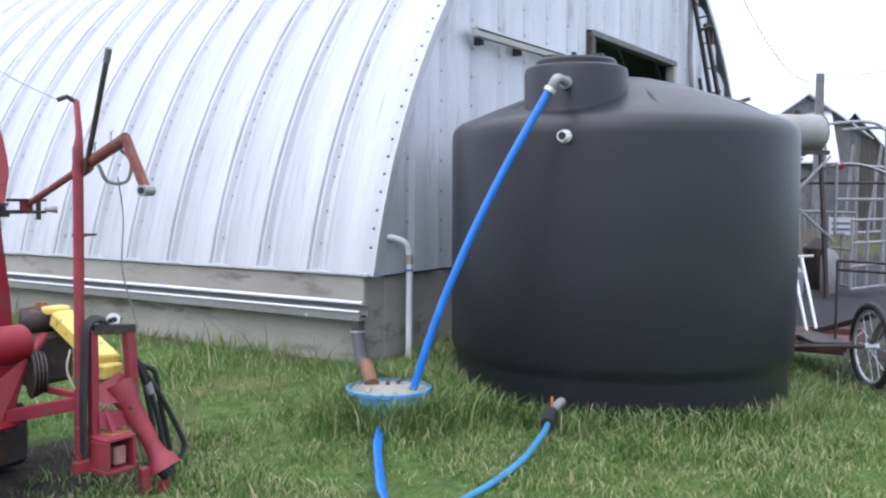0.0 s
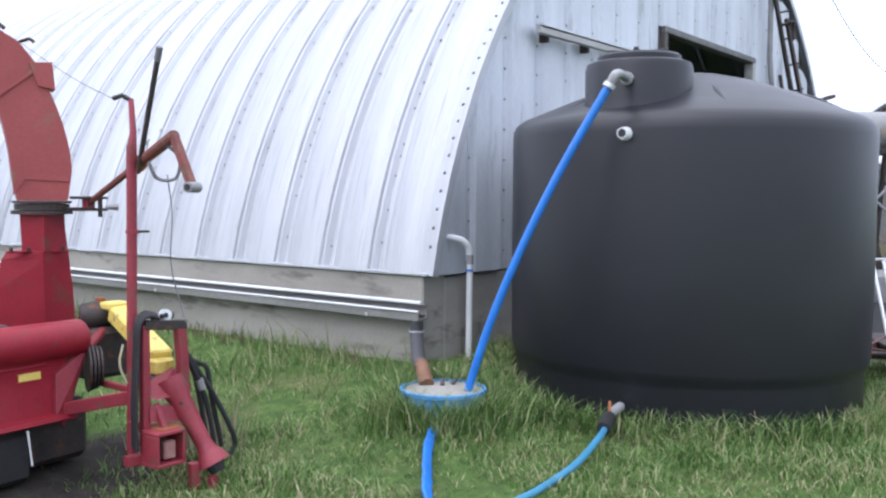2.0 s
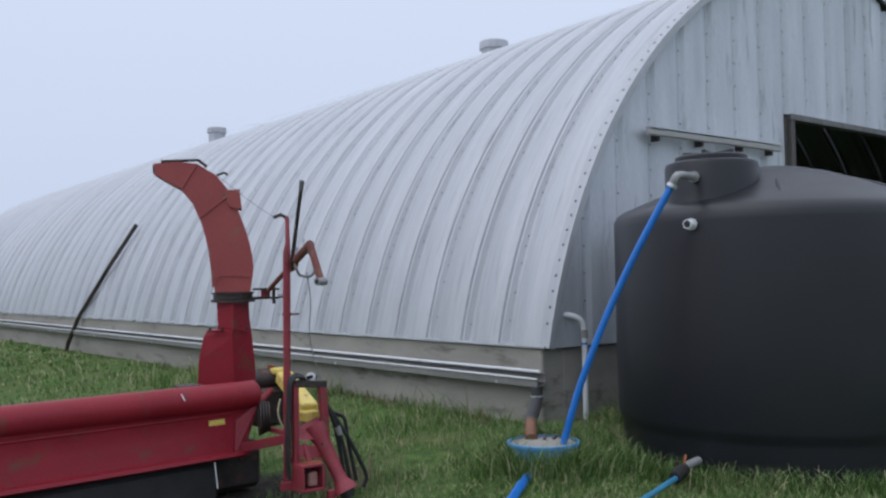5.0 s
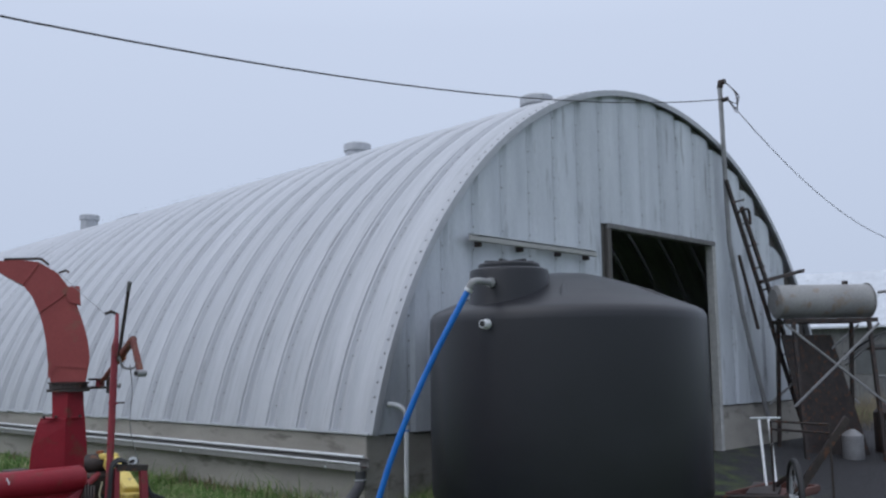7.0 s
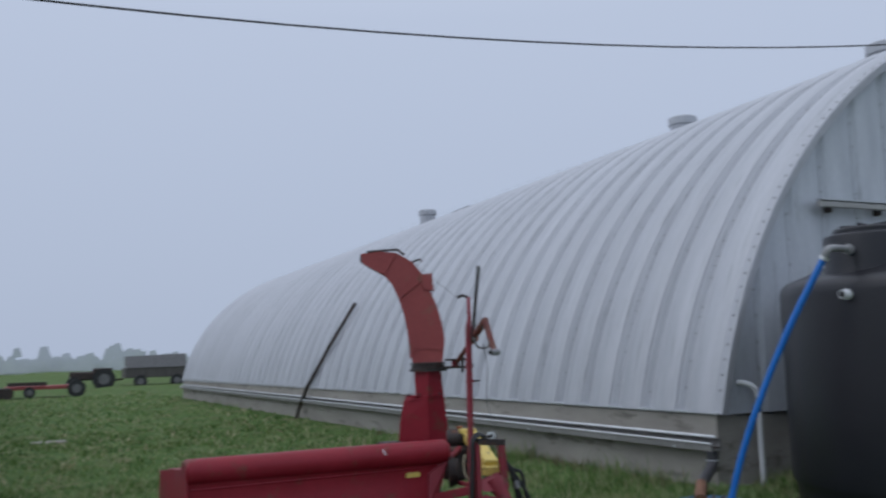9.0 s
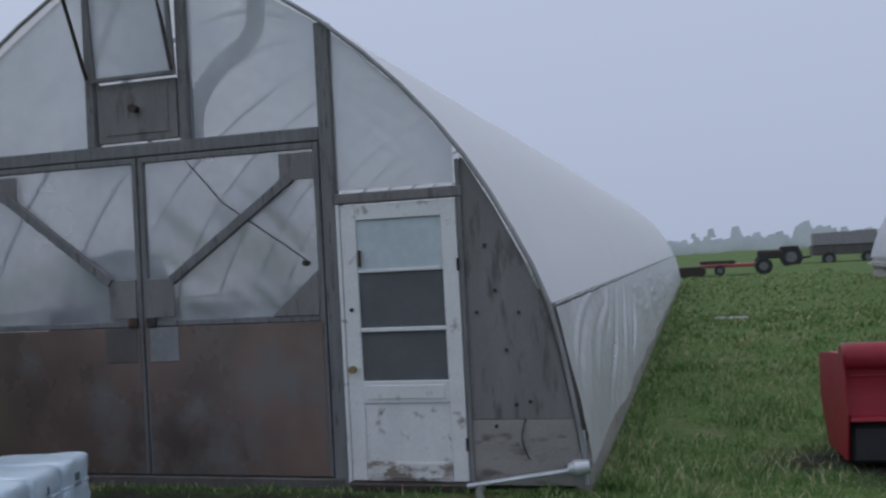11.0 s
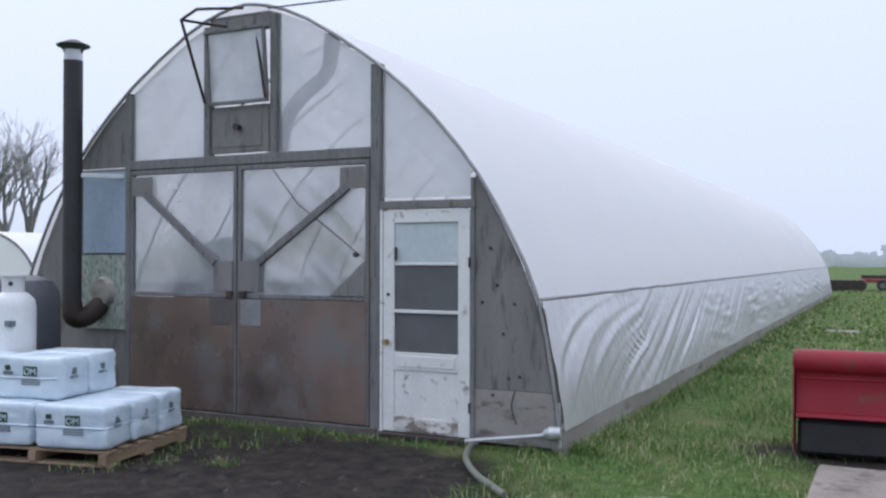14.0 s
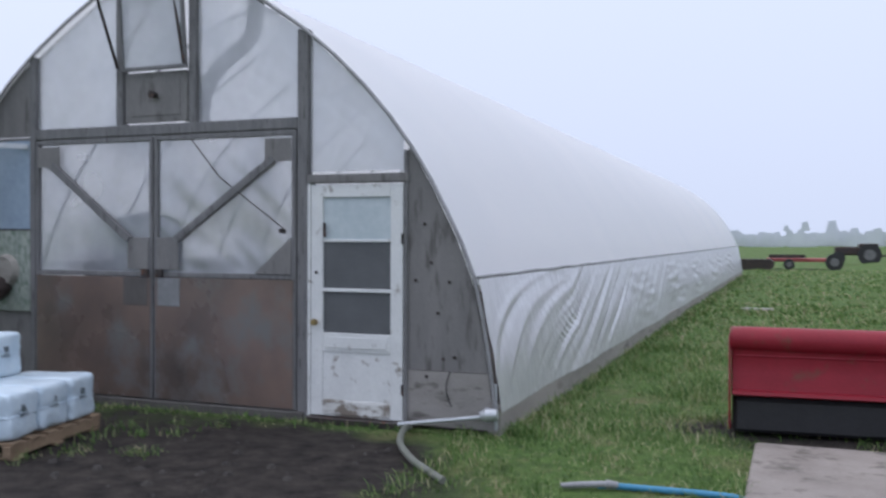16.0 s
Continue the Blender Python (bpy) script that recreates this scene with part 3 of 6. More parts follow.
def build_tank():
    t = thing("water_tank", "large black plastic water tank standing in tall grass", "water tank", (*TANK, 0.0))
    prof = [(1.345, -0.05), (1.350, 0.0), (1.352, 0.30), (1.360, 0.335), (1.380, 0.37), (1.393, 0.42), (TANK_R, 1.0), (TANK_R, 2.06), (1.395, 2.12), (1.37, 2.165), (1.32, 2.20), (1.1, 2.29), (0.8, 2.41), (0.5, 2.51), (0.25, 2.57), (0.05, 2.585)]
    part("shell", lathe(prof, TANK, 96), POLY_BLACK, t, "matt black moulded tank shell", True)
    # raised ribs on the dome
    for k in range(6):
        a = radians(60 * k + 215)
        ca, sa = math.cos(a), math.sin(a)
        pts = [(TANK[0] + r * ca, TANK[1] + r * sa, z) for r, z in ((0.62, 2.455), (0.95, 2.338), (1.22, 2.22))]
        part("dome_rib", new_tube(pts, [0.012, 0.03, 0.015], 10), POLY_BLACK, t, "", True)
    nx, ny = 0.28, -1.78
    part("neck", lathe([(0.42, 2.10), (0.40, 2.22), (0.385, 2.30), (0.385, 2.52), (0.375, 2.56), (0.34, 2.575)], (nx, ny), 48), POLY_BLACK, t, "", True)
    lid = part("lid", lathe([(0.30, 2.57), (0.30, 2.615), (0.285, 2.63), (0.05, 2.64)], (nx, ny), 40), POLY_BLACK, t, "ribbed black screw lid", True)
    for k in range(3):
        a = radians(60 * k + 20)
        dx, dy = 0.24 * math.cos(a), 0.24 * math.sin(a)
        part("lid_rib", new_bar((nx - dx, ny - dy, 2.645), (nx + dx, ny + dy, 2.645), 0.035, 0.03), POLY_BLACK, lid)
    # white bulkhead fitting in the side wall
    c, p = Vector((*TANK, 2.03)), Vector((-0.286, -1.95, 2.03))
    d = Vector((p.x - c.x, p.y - c.y, 0)).normalized()
    s = c + d * (TANK_R - 0.03)
    fit_part = part("bulkhead_fitting", new_tube([s, s + d * 0.06, s + d * 0.061, s + d * 0.11], [0.046, 0.046, 0.038, 0.038], 18), WHITE_PVC, t, "white round bulkhead fitting", True)
    part("bore", new_tube([s + d * 0.108, s + d * 0.113], 0.028, 14), RUBBER, fit_part)
    # elbow at the neck
    n0 = Vector((nx, ny, 2.42))
    e = Vector((-0.447, -1.968, 2.417))
    dd = Vector((e.x - n0.x, e.y - n0.y, 0)).normalized()
    a0 = n0 + dd * 0.37
    el = part("inlet_elbow", new_tube(smooth_line([a0, a0 + dd * 0.10, e + Vector((0, 0.0, -0.01)), e + Vector((-0.03, 0.04, -0.10))], 4), 0.030, 14), GREY_FIT, t, "grey plastic inlet elbow", True)
    part("elbow_nut", new_tube([a0 + dd * 0.02, a0 + dd * 0.06], 0.047, 8), GREY_FIT, el)
    part("elbow_clamp", new_tube([e + Vector((-0.022, 0.03, -0.075)), e + Vector((-0.030, 0.042, -0.10))], 0.042, 12), GALV, el)
    return e


ELBOW = build_tank()


def build_fill_pipe():
    a, b = ELBOW + Vector((-0.025, 0.035, -0.08)), Vector((-0.93, -1.11, 0.19))
    bow = Vector((-0.055, 0.085, -0.03))
    pts = smooth_line([a, a.lerp(b, 0.25) + bow * 0.75, a.lerp(b, 0.5) + bow, a.lerp(b, 0.75) + bow * 0.75, b], 6)
    p = part("fill_pipe", new_tube(pts, 0.028, 16), BLUE, smooth=True)
    tagged(p, "bright blue fill pipe from drum to tank", "pipe")
    w = part("overflow_pipe", new_tube(smooth_line([(0.25, 0.02, 1.245), (0.32, -0.08, 1.245), (0.39, -0.15, 1.20), (0.43, -0.165, 1.08), (0.43, -0.165, 0.6), (0.43, -0.165, 0.10)], 6), 0.028, 14), WHITE_PVC, smooth=True)
    tagged(w, "white plastic pipe bent into the barn wall", "pipe")
    part("coupling", new_tube([(0.43, -0.165, 1.02), (0.43, -0.165, 1.10)], 0.035, 14), GREY_FIT, w, "grey plastic coupling", True)
    part("blue_band", new_tube([(0.43, -0.165, 0.955), (0.43, -0.165, 0.975)], 0.0305, 14), BLUE, w, "thin blue band", True)


build_fill_pipe()


def build_drum():
    cx, cy = -0.985, -0.97
    d = thing("sunken_drum", "blue plastic drum sunk into the grass", "drum", (cx, cy, 0.0))
    part("drum_body", lathe([(0.275, -0.4), (0.285, 0.10), (0.29, 0.12), (0.285, 0.14), (0.285, 0.255), (0.298, 0.262), (0.298, 0.288), (0.28, 0.292), (0.278, 0.27)], (cx, cy), 40, False), BLUE_FADED, d, "", True)
    part("drum_lid", lathe([(0.277, 0.262), (0.277, 0.274), (0.1, 0.278)], (cx, cy), 36), CONCRETE, d, "dirty pale drum lid", True)
    for a, b in (((-0.9, -0.9, 0.28), (-0.86, -0.87, 0.31)), ((-0.83, -0.93, 0.28), (-0.80, -0.95, 0.315))):
        part("lid_bung", new_tube([a, b], 0.016, 8), DRAIN, d)


build_drum()


def build_hoses():
    pts = smooth_line([(-1.18, -1.12, 0.16), (-1.25, -1.14, 0.10), (-1.36, -1.18, 0.09), (-1.64, -1.36, 0.075), (-2.05, -1.68, 0.07), (-2.38, -1.96, 0.06), (-2.95, -2.6, 0.06), (-3.35, -3.4, 0.05), (-4.2, -4.6, 0.05)], 8)
    rad = [0.035 + 0.010 * noise.noise((i * 0.55, 0, 3)) for i in range(len(pts))]
    h = part("flat_hose", new_tube(pts, rad, 10, True, 0.55), BLUE, smooth=True)
    tagged(h, "bright blue lay-flat discharge hose in the grass", "hose")
    v = thing("drain_hose", "dull blue hose with black valve at the tank foot", "hose", (-0.6, -2.0, 0.05))
    part("hose_run", new_tube(smooth_line([(-0.62, -2.02, 0.10), (-0.85, -2.10, 0.10), (-1.32, -2.20, 0.06), (-1.75, -2.22, 0.025), (-2.17, -2.23, 0.02), (-2.9, -2.35, 0.02), (-3.8, -2.4, 0.01), (-4.7, -2.2, 0.0), (-5.05, -2.06, 0.005), (-5.3, -2.06, 0.02), (-5.87, -2.13, 0.032), (-6.0, -2.17, 0.035)], 8), 0.021, 12), BLUE_DARK, v, "", True)
    part("valve_body", new_tube([(-0.66, -2.03, 0.105), (-0.54, -1.99, 0.12), (-0.46, -1.965, 0.13)], [0.045, 0.052, 0.05], 12), RUBBER, v, "black hose valve", True)
    part("pipe_stub", new_tube([(-0.47, -1.968, 0.125), (-0.40, -1.955, 0.15), (-0.22, -1.93, 0.16)], 0.032, 12), GREY_FIT, v, "", True)
    part("valve_handle", new_bar((-0.46, -1.97, 0.17), (-0.40, -1.94, 0.23), 0.02, 0.012), RUST, v)
    part("hose_end", new_tube([(-5.88, -2.135, 0.04), (-5.95, -2.155, 0.045), (-5.955, -2.157, 0.045), (-6.1, -2.21, 0.04), (-6.22, -2.26, 0.035)], [0.022, 0.029, 0.022, 0.022, 0.018], 12), DULL_GALV, v, "grey metal hose coupling", True)
    g = part("garden_hose", new_tube(smooth_line([(-7.80, -1.0, 0.05), (-7.77, -1.2, 0.06), (-7.62, -1.6, 0.05), (-7.36, -2.0, 0.045), (-7.15, -2.22, 0.035), (-6.97, -2.38, 0.02)], 8), 0.026, 10), material("olive_grey_hose", (0.10, 0.11, 0.09), (0.2, 0.21, 0.18), 0.6, 0, 40, 5, 0.05), smooth=True)
    tagged(g, "grey-green garden hose curling from the greenhouse sill", "hose")


build_hoses()


# film greenhouse
GX, GY, GLEN = -10.37, -0.85, 35.3
GPROF = [(3.30, 0.0), (3.28, 0.2), (3.22, 0.63), (3.09, 1.29), (2.85, 1.83), (2.54, 2.36), (2.10, 2.90), (1.51, 3.43), (0.75, 3.92), (0.3, 4.10), (0.0, 4.15)]


def g_half(z):
    pts = [(z1, d) for d, z1 in GPROF]
    return float(np.interp(z, [p[0] for p in pts], [p[1] for p in pts]))


def g_top(x):
    d = abs(x - GX)
    pr = GPROF[::-1]
    return float(np.interp(d, [p[0] for p in pr], [p[1] for p in pr]))


def hoop(y):
    right = smooth_line([(GX + d, y, z) for d, z in GPROF], 4)
    left = [Vector((2 * GX - p.x, p.y, p.z)) for p in right[::-1]]
    return right + left[1:]


def build_greenhouse():
    g = thing("greenhouse", "long film-covered greenhouse with timber front and double doors", "greenhouse", (GX, GY, 0))
    f0 = GY
    # cover: one sheet from hip to hip, slightly scalloped between hoops
    right = [p for p in hoop(0) if p.z >= 1.26]
    bm = bmesh.new()
    rows = []
    steps = 120
    for j in range(steps + 1):
        y = f0 - 0.03 + (GLEN + 0.03) * j / steps
        sag = 0.012 * noise.noise((y * 0.35, 0, 5))
        row = []
        for p in right:
            d = Vector((p.x - GX, 0, p.z - 1.5)).normalized()
            row.append(bm.verts.new((p.x - d.x * sag, y, p.z - d.z * sag)))
        rows.append(row)
    for a, b in zip(rows, rows[1:]):
        for i in range(len(right) - 1):
            bm.faces.new((a[i], a[i + 1], b[i + 1], b[i]))
    cover = part("roof_film", bm, FILM_ROOF, g, "white translucent polythene roof cover", True)
    # side curtains with gathered folds
    for sgn in (1, -1):
        bm = bmesh.new()
        rows = []
        for j in range(0, 761):
            y = f0 - 0.06 + (GLEN + 0.06) * (j / 760) ** 1.35
            d = y - f0
            row = []
            for k in range(31):
                f = k / 30
                z = 1.27 - 1.07 * f
                # folds fan out of the front foot, then run level under the hip rail
                fan = d + (1.27 - z) * 0.25 - (z - 0.2) * (0.30 + 0.80 * min(d, 3.0))
                ease = min(1, d * 2 + 0.1) * (0.25 + 0.75 * math.sin(math.pi * min(max(f, 0.02), 0.98)))
                n1 = noise.noise((fan * 2.6, 0.15 * d, 1))
                n2 = noise.noise((fan * 6.0, 0.25 * d, 7))
                level = noise.noise((d * 1.1, z * 9, 3)) * smoothstep(5, 9, d) * smoothstep(0.15, 0.5, noise.noise((d * 0.45, 0, 9)) + 0.35)
                near = 1 - 0.65 * smoothstep(4, 9, d)
                w = ease * (near * (0.030 * (0.5 - abs(n1) * 2) + 0.021 * (0.5 - abs(n2) * 2)) + 0.022 * level)
                w += 0.05 * noise.noise((d * 0.5, z * 0.9, 4)) * f
                row.append(bm.verts.new((GX + sgn * (g_half(z) + 0.045 + w), y + 0.03 * noise.noise((z * 5, 0, 2)) * (1 if j < 3 else 0), z)))
            rows.append(row)
        for a, b in zip(rows, rows[1:]):
            for i in range(30):
                bm.faces.new((a[i], a[i + 1], b[i + 1], b[i]))
        part("side_curtain", bm, FILM_SIDE, g, "wrinkled clear side curtain film", True)
        part("hip_rail", new_tube([(GX + sgn * 3.125, f0 - 0.05 + (GLEN + 0.05) * k / 60, 1.285 + 0.012 * noise.noise((k * 0.9, 0, 6))) for k in range(61)], 0.013, 8), DULL_GALV, g)
        part("base_board", new_box((min(GX + sgn * 3.20, GX + sgn * 3.315), f0 - 0.02, -0.1), (max(GX + sgn * 3.20, GX + sgn * 3.315), f0 + GLEN, 0.21), 0.01), CONCRETE, g, "weathered grey base board")
    for j in range(1, 30):
        y = f0 + 0.35 + 1.2 * j
        part("hoop", new_tube([(GX + (p.x - GX) * 0.975, p.y, p.z * 0.985) for p in hoop(y)[::3]], 0.022, 6), WHITE_PVC, g)
    part("front_hoop", new_tube([p for p in hoop(f0 - 0.05)[::2] if p.z > 0.16], 0.017, 8), DULL_GALV, g, "grey taped edge of the front arch", True)
    part("rear_film", plate([(p.x, f0 + GLEN, p.z) for p in hoop(0)[::3]], (0, 0.01, 0)), FILM_FRONT, g)
    # inner floor
    part("inner_floor", new_box((GX - 3.2, f0 + 0.05, -0.1), (GX + 3.2, f0 + GLEN - 0.05, 0.035)), material("greenhouse_soil", (0.03, 0.025, 0.02), (0.10, 0.085, 0.07), 0.95, 0, 20, 2, 0.4), g)

    def wood(name, x0, z0, x1, z1, y0=-0.045, y1=0.045, m=None, label=""):
        return part(name, new_box((x0, f0 + y0, z0), (x1, f0 + y1, z1), 0.006), m or GREY_WOOD, g, label)

    def pane(name, pts, m, y=0.0, label="", thick=0.006):
        return part(name, plate([(x, f0 + y, z) for x, z in pts], (0, thick, 0)), m, g, label)

    LP0, LP1, RP0, RP1 = -11.97, -11.90, -8.925, -8.82
    wood("post", LP0, 0.0, LP1, g_top(-11.9) - 0.03, label="weathered grey timber post")
    wood("post", RP0, 0.0, RP1, g_top(-8.9) - 0.03, label="weathered grey timber post")
    wood("lintel", LP1, 2.56, RP0, 2.66, -0.05, 0.05)
    for x in (-10.90, -10.07):
        wood("vent_post", x, 2.66, x + 0.075, g_top(x + 0.04) - 0.05)
    wood("vent_head", -10.825, 3.90, -10.07, 4.03, m=PLYWOOD)
    wood("top_panel", -10.82, 4.03, -10.07, 4.06)
    # upper film panes
    def slack(outline, y, seed, folds=1.0, slant=0.0):
        """A film pane on an upright outline (x range, foot, top as a function of x), slack between its edges."""
        xa, xb, za, top = outline
        bm, n = bmesh.new(), 36
        grid = []
        for i in range(n + 1):
            x = xa + (xb - xa) * i / n
            col = []
            for k in range(n + 1):
                z = za + (top(x) - za) * k / n
                e = math.sin(math.pi * i / n) ** 0.5 * math.sin(math.pi * k / n) ** 0.5
                q = (x - xa) * math.cos(slant) + (z - za) * math.sin(slant)
                r = -(x - xa) * math.sin(slant) + (z - za) * math.cos(slant)
                w = 0.5 - 2 * abs(noise.noise((q * 6.0, r * 0.9, seed)))
                col.append(bm.verts.new((x, f0 + y + e * (folds * 0.014 * w + 0.02 * noise.noise((x * 1.5, z * 1.5, seed))), z)))
            grid.append(col)
        for a, b in zip(grid, grid[1:]):
            for k in range(n):
                bm.faces.new((a[k], b[k], b[k + 1], a[k + 1]))
        return bm

    def film_pane(x0, x1, z0, y=0.012):
        part("film_pane", slack((x0, x1, z0, lambda x: g_top(x) - 0.03), y, x0, 0.45, 0.9 if x0 > -10 else -0.7), FILM_FRONT, g, "cloudy sagging film pane", True)
    film_pane(-11.90, -10.90, 2.66)
    film_pane(-9.995, -8.925, 2.66)
    film_pane(-8.82, -7.93, 2.18)
    # vent: box below, hinged flap above with its outrigger
    vb = wood("vent_box", -10.80, 2.68, -10.09, 3.15, -0.03, 0.0, PLYWOOD, "grey plywood vent panel with knob")
    part("vent_board", new_box((-10.72, f0 - 0.038, 2.74), (-10.17, f0 - 0.03, 3.09), 0.003), PLYWOOD, vb)
    part("vent_knob", new_tube([(-10.44, f0 - 0.04, 2.93), (-10.44, f0 - 0.11, 2.93)], [0.028, 0.036], 10), DARK_STEEL, vb)
    flap_y = -0.06
    fl = part("vent_flap", plate([(-10.80, f0 + flap_y, 3.19), (-10.09, f0 + flap_y, 3.19), (-10.09, f0 + flap_y - 0.06, 3.88), (-10.80, f0 + flap_y - 0.06, 3.88)], (0, 0.008, 0)), FILM_FRONT, g, "film-covered vent flap")
    for a, b in (((-10.82, flap_y - 0.005, 3.18), (-10.07, flap_y - 0.005, 3.18)), ((-10.82, flap_y - 0.07, 3.89), (-10.07, flap_y - 0.07, 3.89)),
                 ((-10.80, flap_y, 3.18), (-10.80, flap_y - 0.065, 3.89)), ((-10.09, flap_y, 3.18), (-10.09, flap_y - 0.065, 3.89))):
        part("flap_frame", new_bar((a[0], f0 + a[1], a[2]), (b[0], f0 + b[1], b[2]), 0.035), GREY_WOOD, fl)
    out_y = -0.55
    A, B, C = (-10.74, f0 + out_y, 3.92), (-10.55, f0 + out_y, 4.0), (-10.4, f0 - 0.05, 4.12)
    for a, b in ((A, B), (B, C), (A, (-10.86, f0 - 0.07, 3.2)), (A, (-10.6, f0 - 0.06, 3.95)), ((-10.2, f0 - 0.1, 3.88), (-10.09, f0 - 0.09, 3.2))):
        part("outrigger_bar", new_tube([a, b], 0.015, 8), DARK_STEEL, g)
    LIGHT_PLY = material("greyed_patch_board", (0.16, 0.165, 0.17), (0.27, 0.275, 0.28), 0.6, 0, 20, 3, 0.1)
    # double doors
    def leaf(x0, x1, flip):
        d = part("double_door_leaf", new_box((x0, f0 - 0.05, 0.08), (x0 + 0.042, f0, 2.55), 0.005), GREY_WOOD, g, "timber door leaf with film pane above brown panel")
        def rail(a0, a1, z0, z1, y=-0.05, m=GREY_WOOD, name="door_rail"):
            part(name, new_box((a0, f0 + y, z0), (a1, f0 + y + 0.05, z1), 0.005), m, d)
        part("stile", new_box((x1 - 0.042, f0 - 0.05, 0.08), (x1, f0, 2.55), 0.005), GREY_WOOD, d)
        rail(x0 + 0.042, x1 - 0.042, 2.505, 2.55)
        rail(x0 + 0.042, x1 - 0.042, 1.23, 1.275)
        rail(x0 + 0.042, x1 - 0.042, 0.08, 0.16)
        part("film_pane", slack((x0 + 0.037, x1 - 0.037, 1.265, lambda x: 2.515), -0.02, x0, 0.9 if flip else 0.3, 0.85), FILM_DOOR, d, "cloudy film pane with slack folds", True)
        if flip:
            part("corner_gusset", plate([(x1 - 0.045, f0 - 0.06, 1.277), (x1 - 0.42, f0 - 0.06, 1.277), (x1 - 0.045, f0 - 0.06, 1.60)], (0, 0.012, 0)), PLYWOOD, d)
            part("film_crease", new_tube([(x0 + 0.42, f0 - 0.045, 2.50), (x0 + 0.72, f0 - 0.042, 2.15), (x1 - 0.10, f0 - 0.045, 1.66)], 0.005, 5), DARK_STEEL, d)
        part("patch_board", new_box(((x0 + 0.05) if flip else (x1 - 0.33), f0 - 0.064, 0.96), ((x0 + 0.30) if flip else (x1 - 0.05), f0 - 0.059, 1.222), 0.002), LIGHT_PLY if flip else DARK_BARN, d)
        part("lower_panel", new_box((x0 + 0.025, f0 - 0.058, 0.09), (x1 - 0.025, f0 - 0.052, 1.225), 0.002), BROWN_PANEL, d, "dirty brown lower door panel")
        o, i = (x0 + 0.042, x1 - 0.042) if not flip else (x1 - 0.042, x0 + 0.042)
        s = 1 if i > o else -1
        part("brace", new_bar((o + s * 0.18, f0 - 0.055, 2.30), (i - s * 0.22, f0 - 0.055, 1.58), 0.05, 0.07), GREY_WOOD, d)
        for (px, pz, w, h) in ((o, 2.28, 0.27, 0.20), (i - s * 0.24, 1.30, 0.24, 0.30)):
            part("gusset", new_box((min(px, px + s * w), f0 - 0.062, pz), (max(px, px + s * w), f0 - 0.05, pz + h), 0.003), PLYWOOD, d)
        part("hasp", new_box((i - s * 0.03 - 0.04, f0 - 0.08, 1.23), (i - s * 0.03 + 0.04, f0 - 0.055, 1.30), 0.004), DARK_STEEL, d)
    leaf(-11.89, -10.47, False)
    leaf(-10.455, -8.935, True)
    part("door_latch", new_tube([(-9.06, f0 - 0.10, 1.66), (-9.06, f0 - 0.04, 1.66)], 0.022, 8), DARK_STEEL, g)
    part("sill_board", new_box((-11.95, f0 - 0.07, -0.05), (-8.85, f0 + 0.05, 0.075), 0.01), DARK_BARN, g)
    # entrance door
    header = wood("door_header", -8.82, 2.075, -7.86, 2.15, -0.06, 0.05, PLYWOOD)
    wood("jamb", -8.82, 0.0, -8.79, 2.075, -0.05, 0.05, WHITE_PAINT)
    wood("jamb", -7.905, 0.0, -7.87, 2.37 - 0.03, -0.05, 0.05)
    x0, x1, yf = -8.785, -7.912, f0 - 0.045
    D = part("entrance_door", new_box((x0, yf, 0.06), (x0 + 0.115, yf + 0.045, 2.06), 0.005), WHITE_PAINT, g, "peeling white panelled door with screened window")

    def dpart(name, a0, a1, z0, z1, m=WHITE_PAINT, dy=0.0, th=0.045, label=""):
        return part(name, new_box((a0, yf + dy, z0), (a1, yf + dy + th, z1), 0.004), m, D, label)
    dpart("door_stile", x1 - 0.115, x1, 0.06, 2.06)
    a0, a1 = x0 + 0.115, x1 - 0.115
    dpart("top_rail", a0, a1, 1.95, 2.06)
    dpart("lock_rail", a0, a1, 0.62, 0.78)
    dpart("lower_panel", a0, a1, 0.20, 0.62, dy=0.012, th=0.02, label="peeling white lower panel")
    dpart("lower_panel", a0 + 0.03, a1 - 0.03, 0.65, 0.75, dy=-0.008, th=0.007)
    PEELED = material("badly_peeled_white_paint", (0.50, 0.50, 0.48), (0.70, 0.70, 0.68), 0.65, 0, 40, 3.0, 0.3, (1, 1, 1.6), (0.20, 0.17, 0.14), 0.53)
    dpart("bottom_rail", a0, a1, 0.06, 0.20, PEELED)
    dpart("kick_board", a0 + 0.0, a1, 0.08, 0.19, PEELED, -0.008, 0.007, "badly peeled white kick board")
    dpart("meeting_rail", a0, a1, 1.135, 1.165, dy=-0.004, th=0.04)
    dpart("screen", a0, a1, 0.78, 1.135, SCREEN, 0.018, 0.006, "dark grey window screen")
    dpart("screen", a0, a1, 1.165, 1.57, SCREEN, 0.018, 0.006, "dark grey window screen")
    dpart("glass_pane", a0, a1, 1.59, 1.95, GLASS_PANE, 0.02, 0.005, "dusty upper glass pane")
    dpart("sash_bar", a0, a1, 1.565, 1.59, dy=0.004, th=0.035)
    k = part("door_knob", new_tube([(x0 + 0.055, yf, 0.87), (x0 + 0.055, yf - 0.03, 0.87), (x0 + 0.055, yf - 0.035, 0.87), (x0 + 0.055, yf - 0.07, 0.87)], [0.014, 0.014, 0.03, 0.026], 12), material("worn_brass", (0.28, 0.2, 0.09), (0.45, 0.34, 0.16), 0.35, 0.8, 40, 8, 0.05), D, "worn brass door knob", True)
    part("keyhole", new_tube([(x0 + 0.055, yf + 0.002, 1.30), (x0 + 0.055, yf - 0.008, 1.30)], 0.016, 10), DARK_STEEL, D)
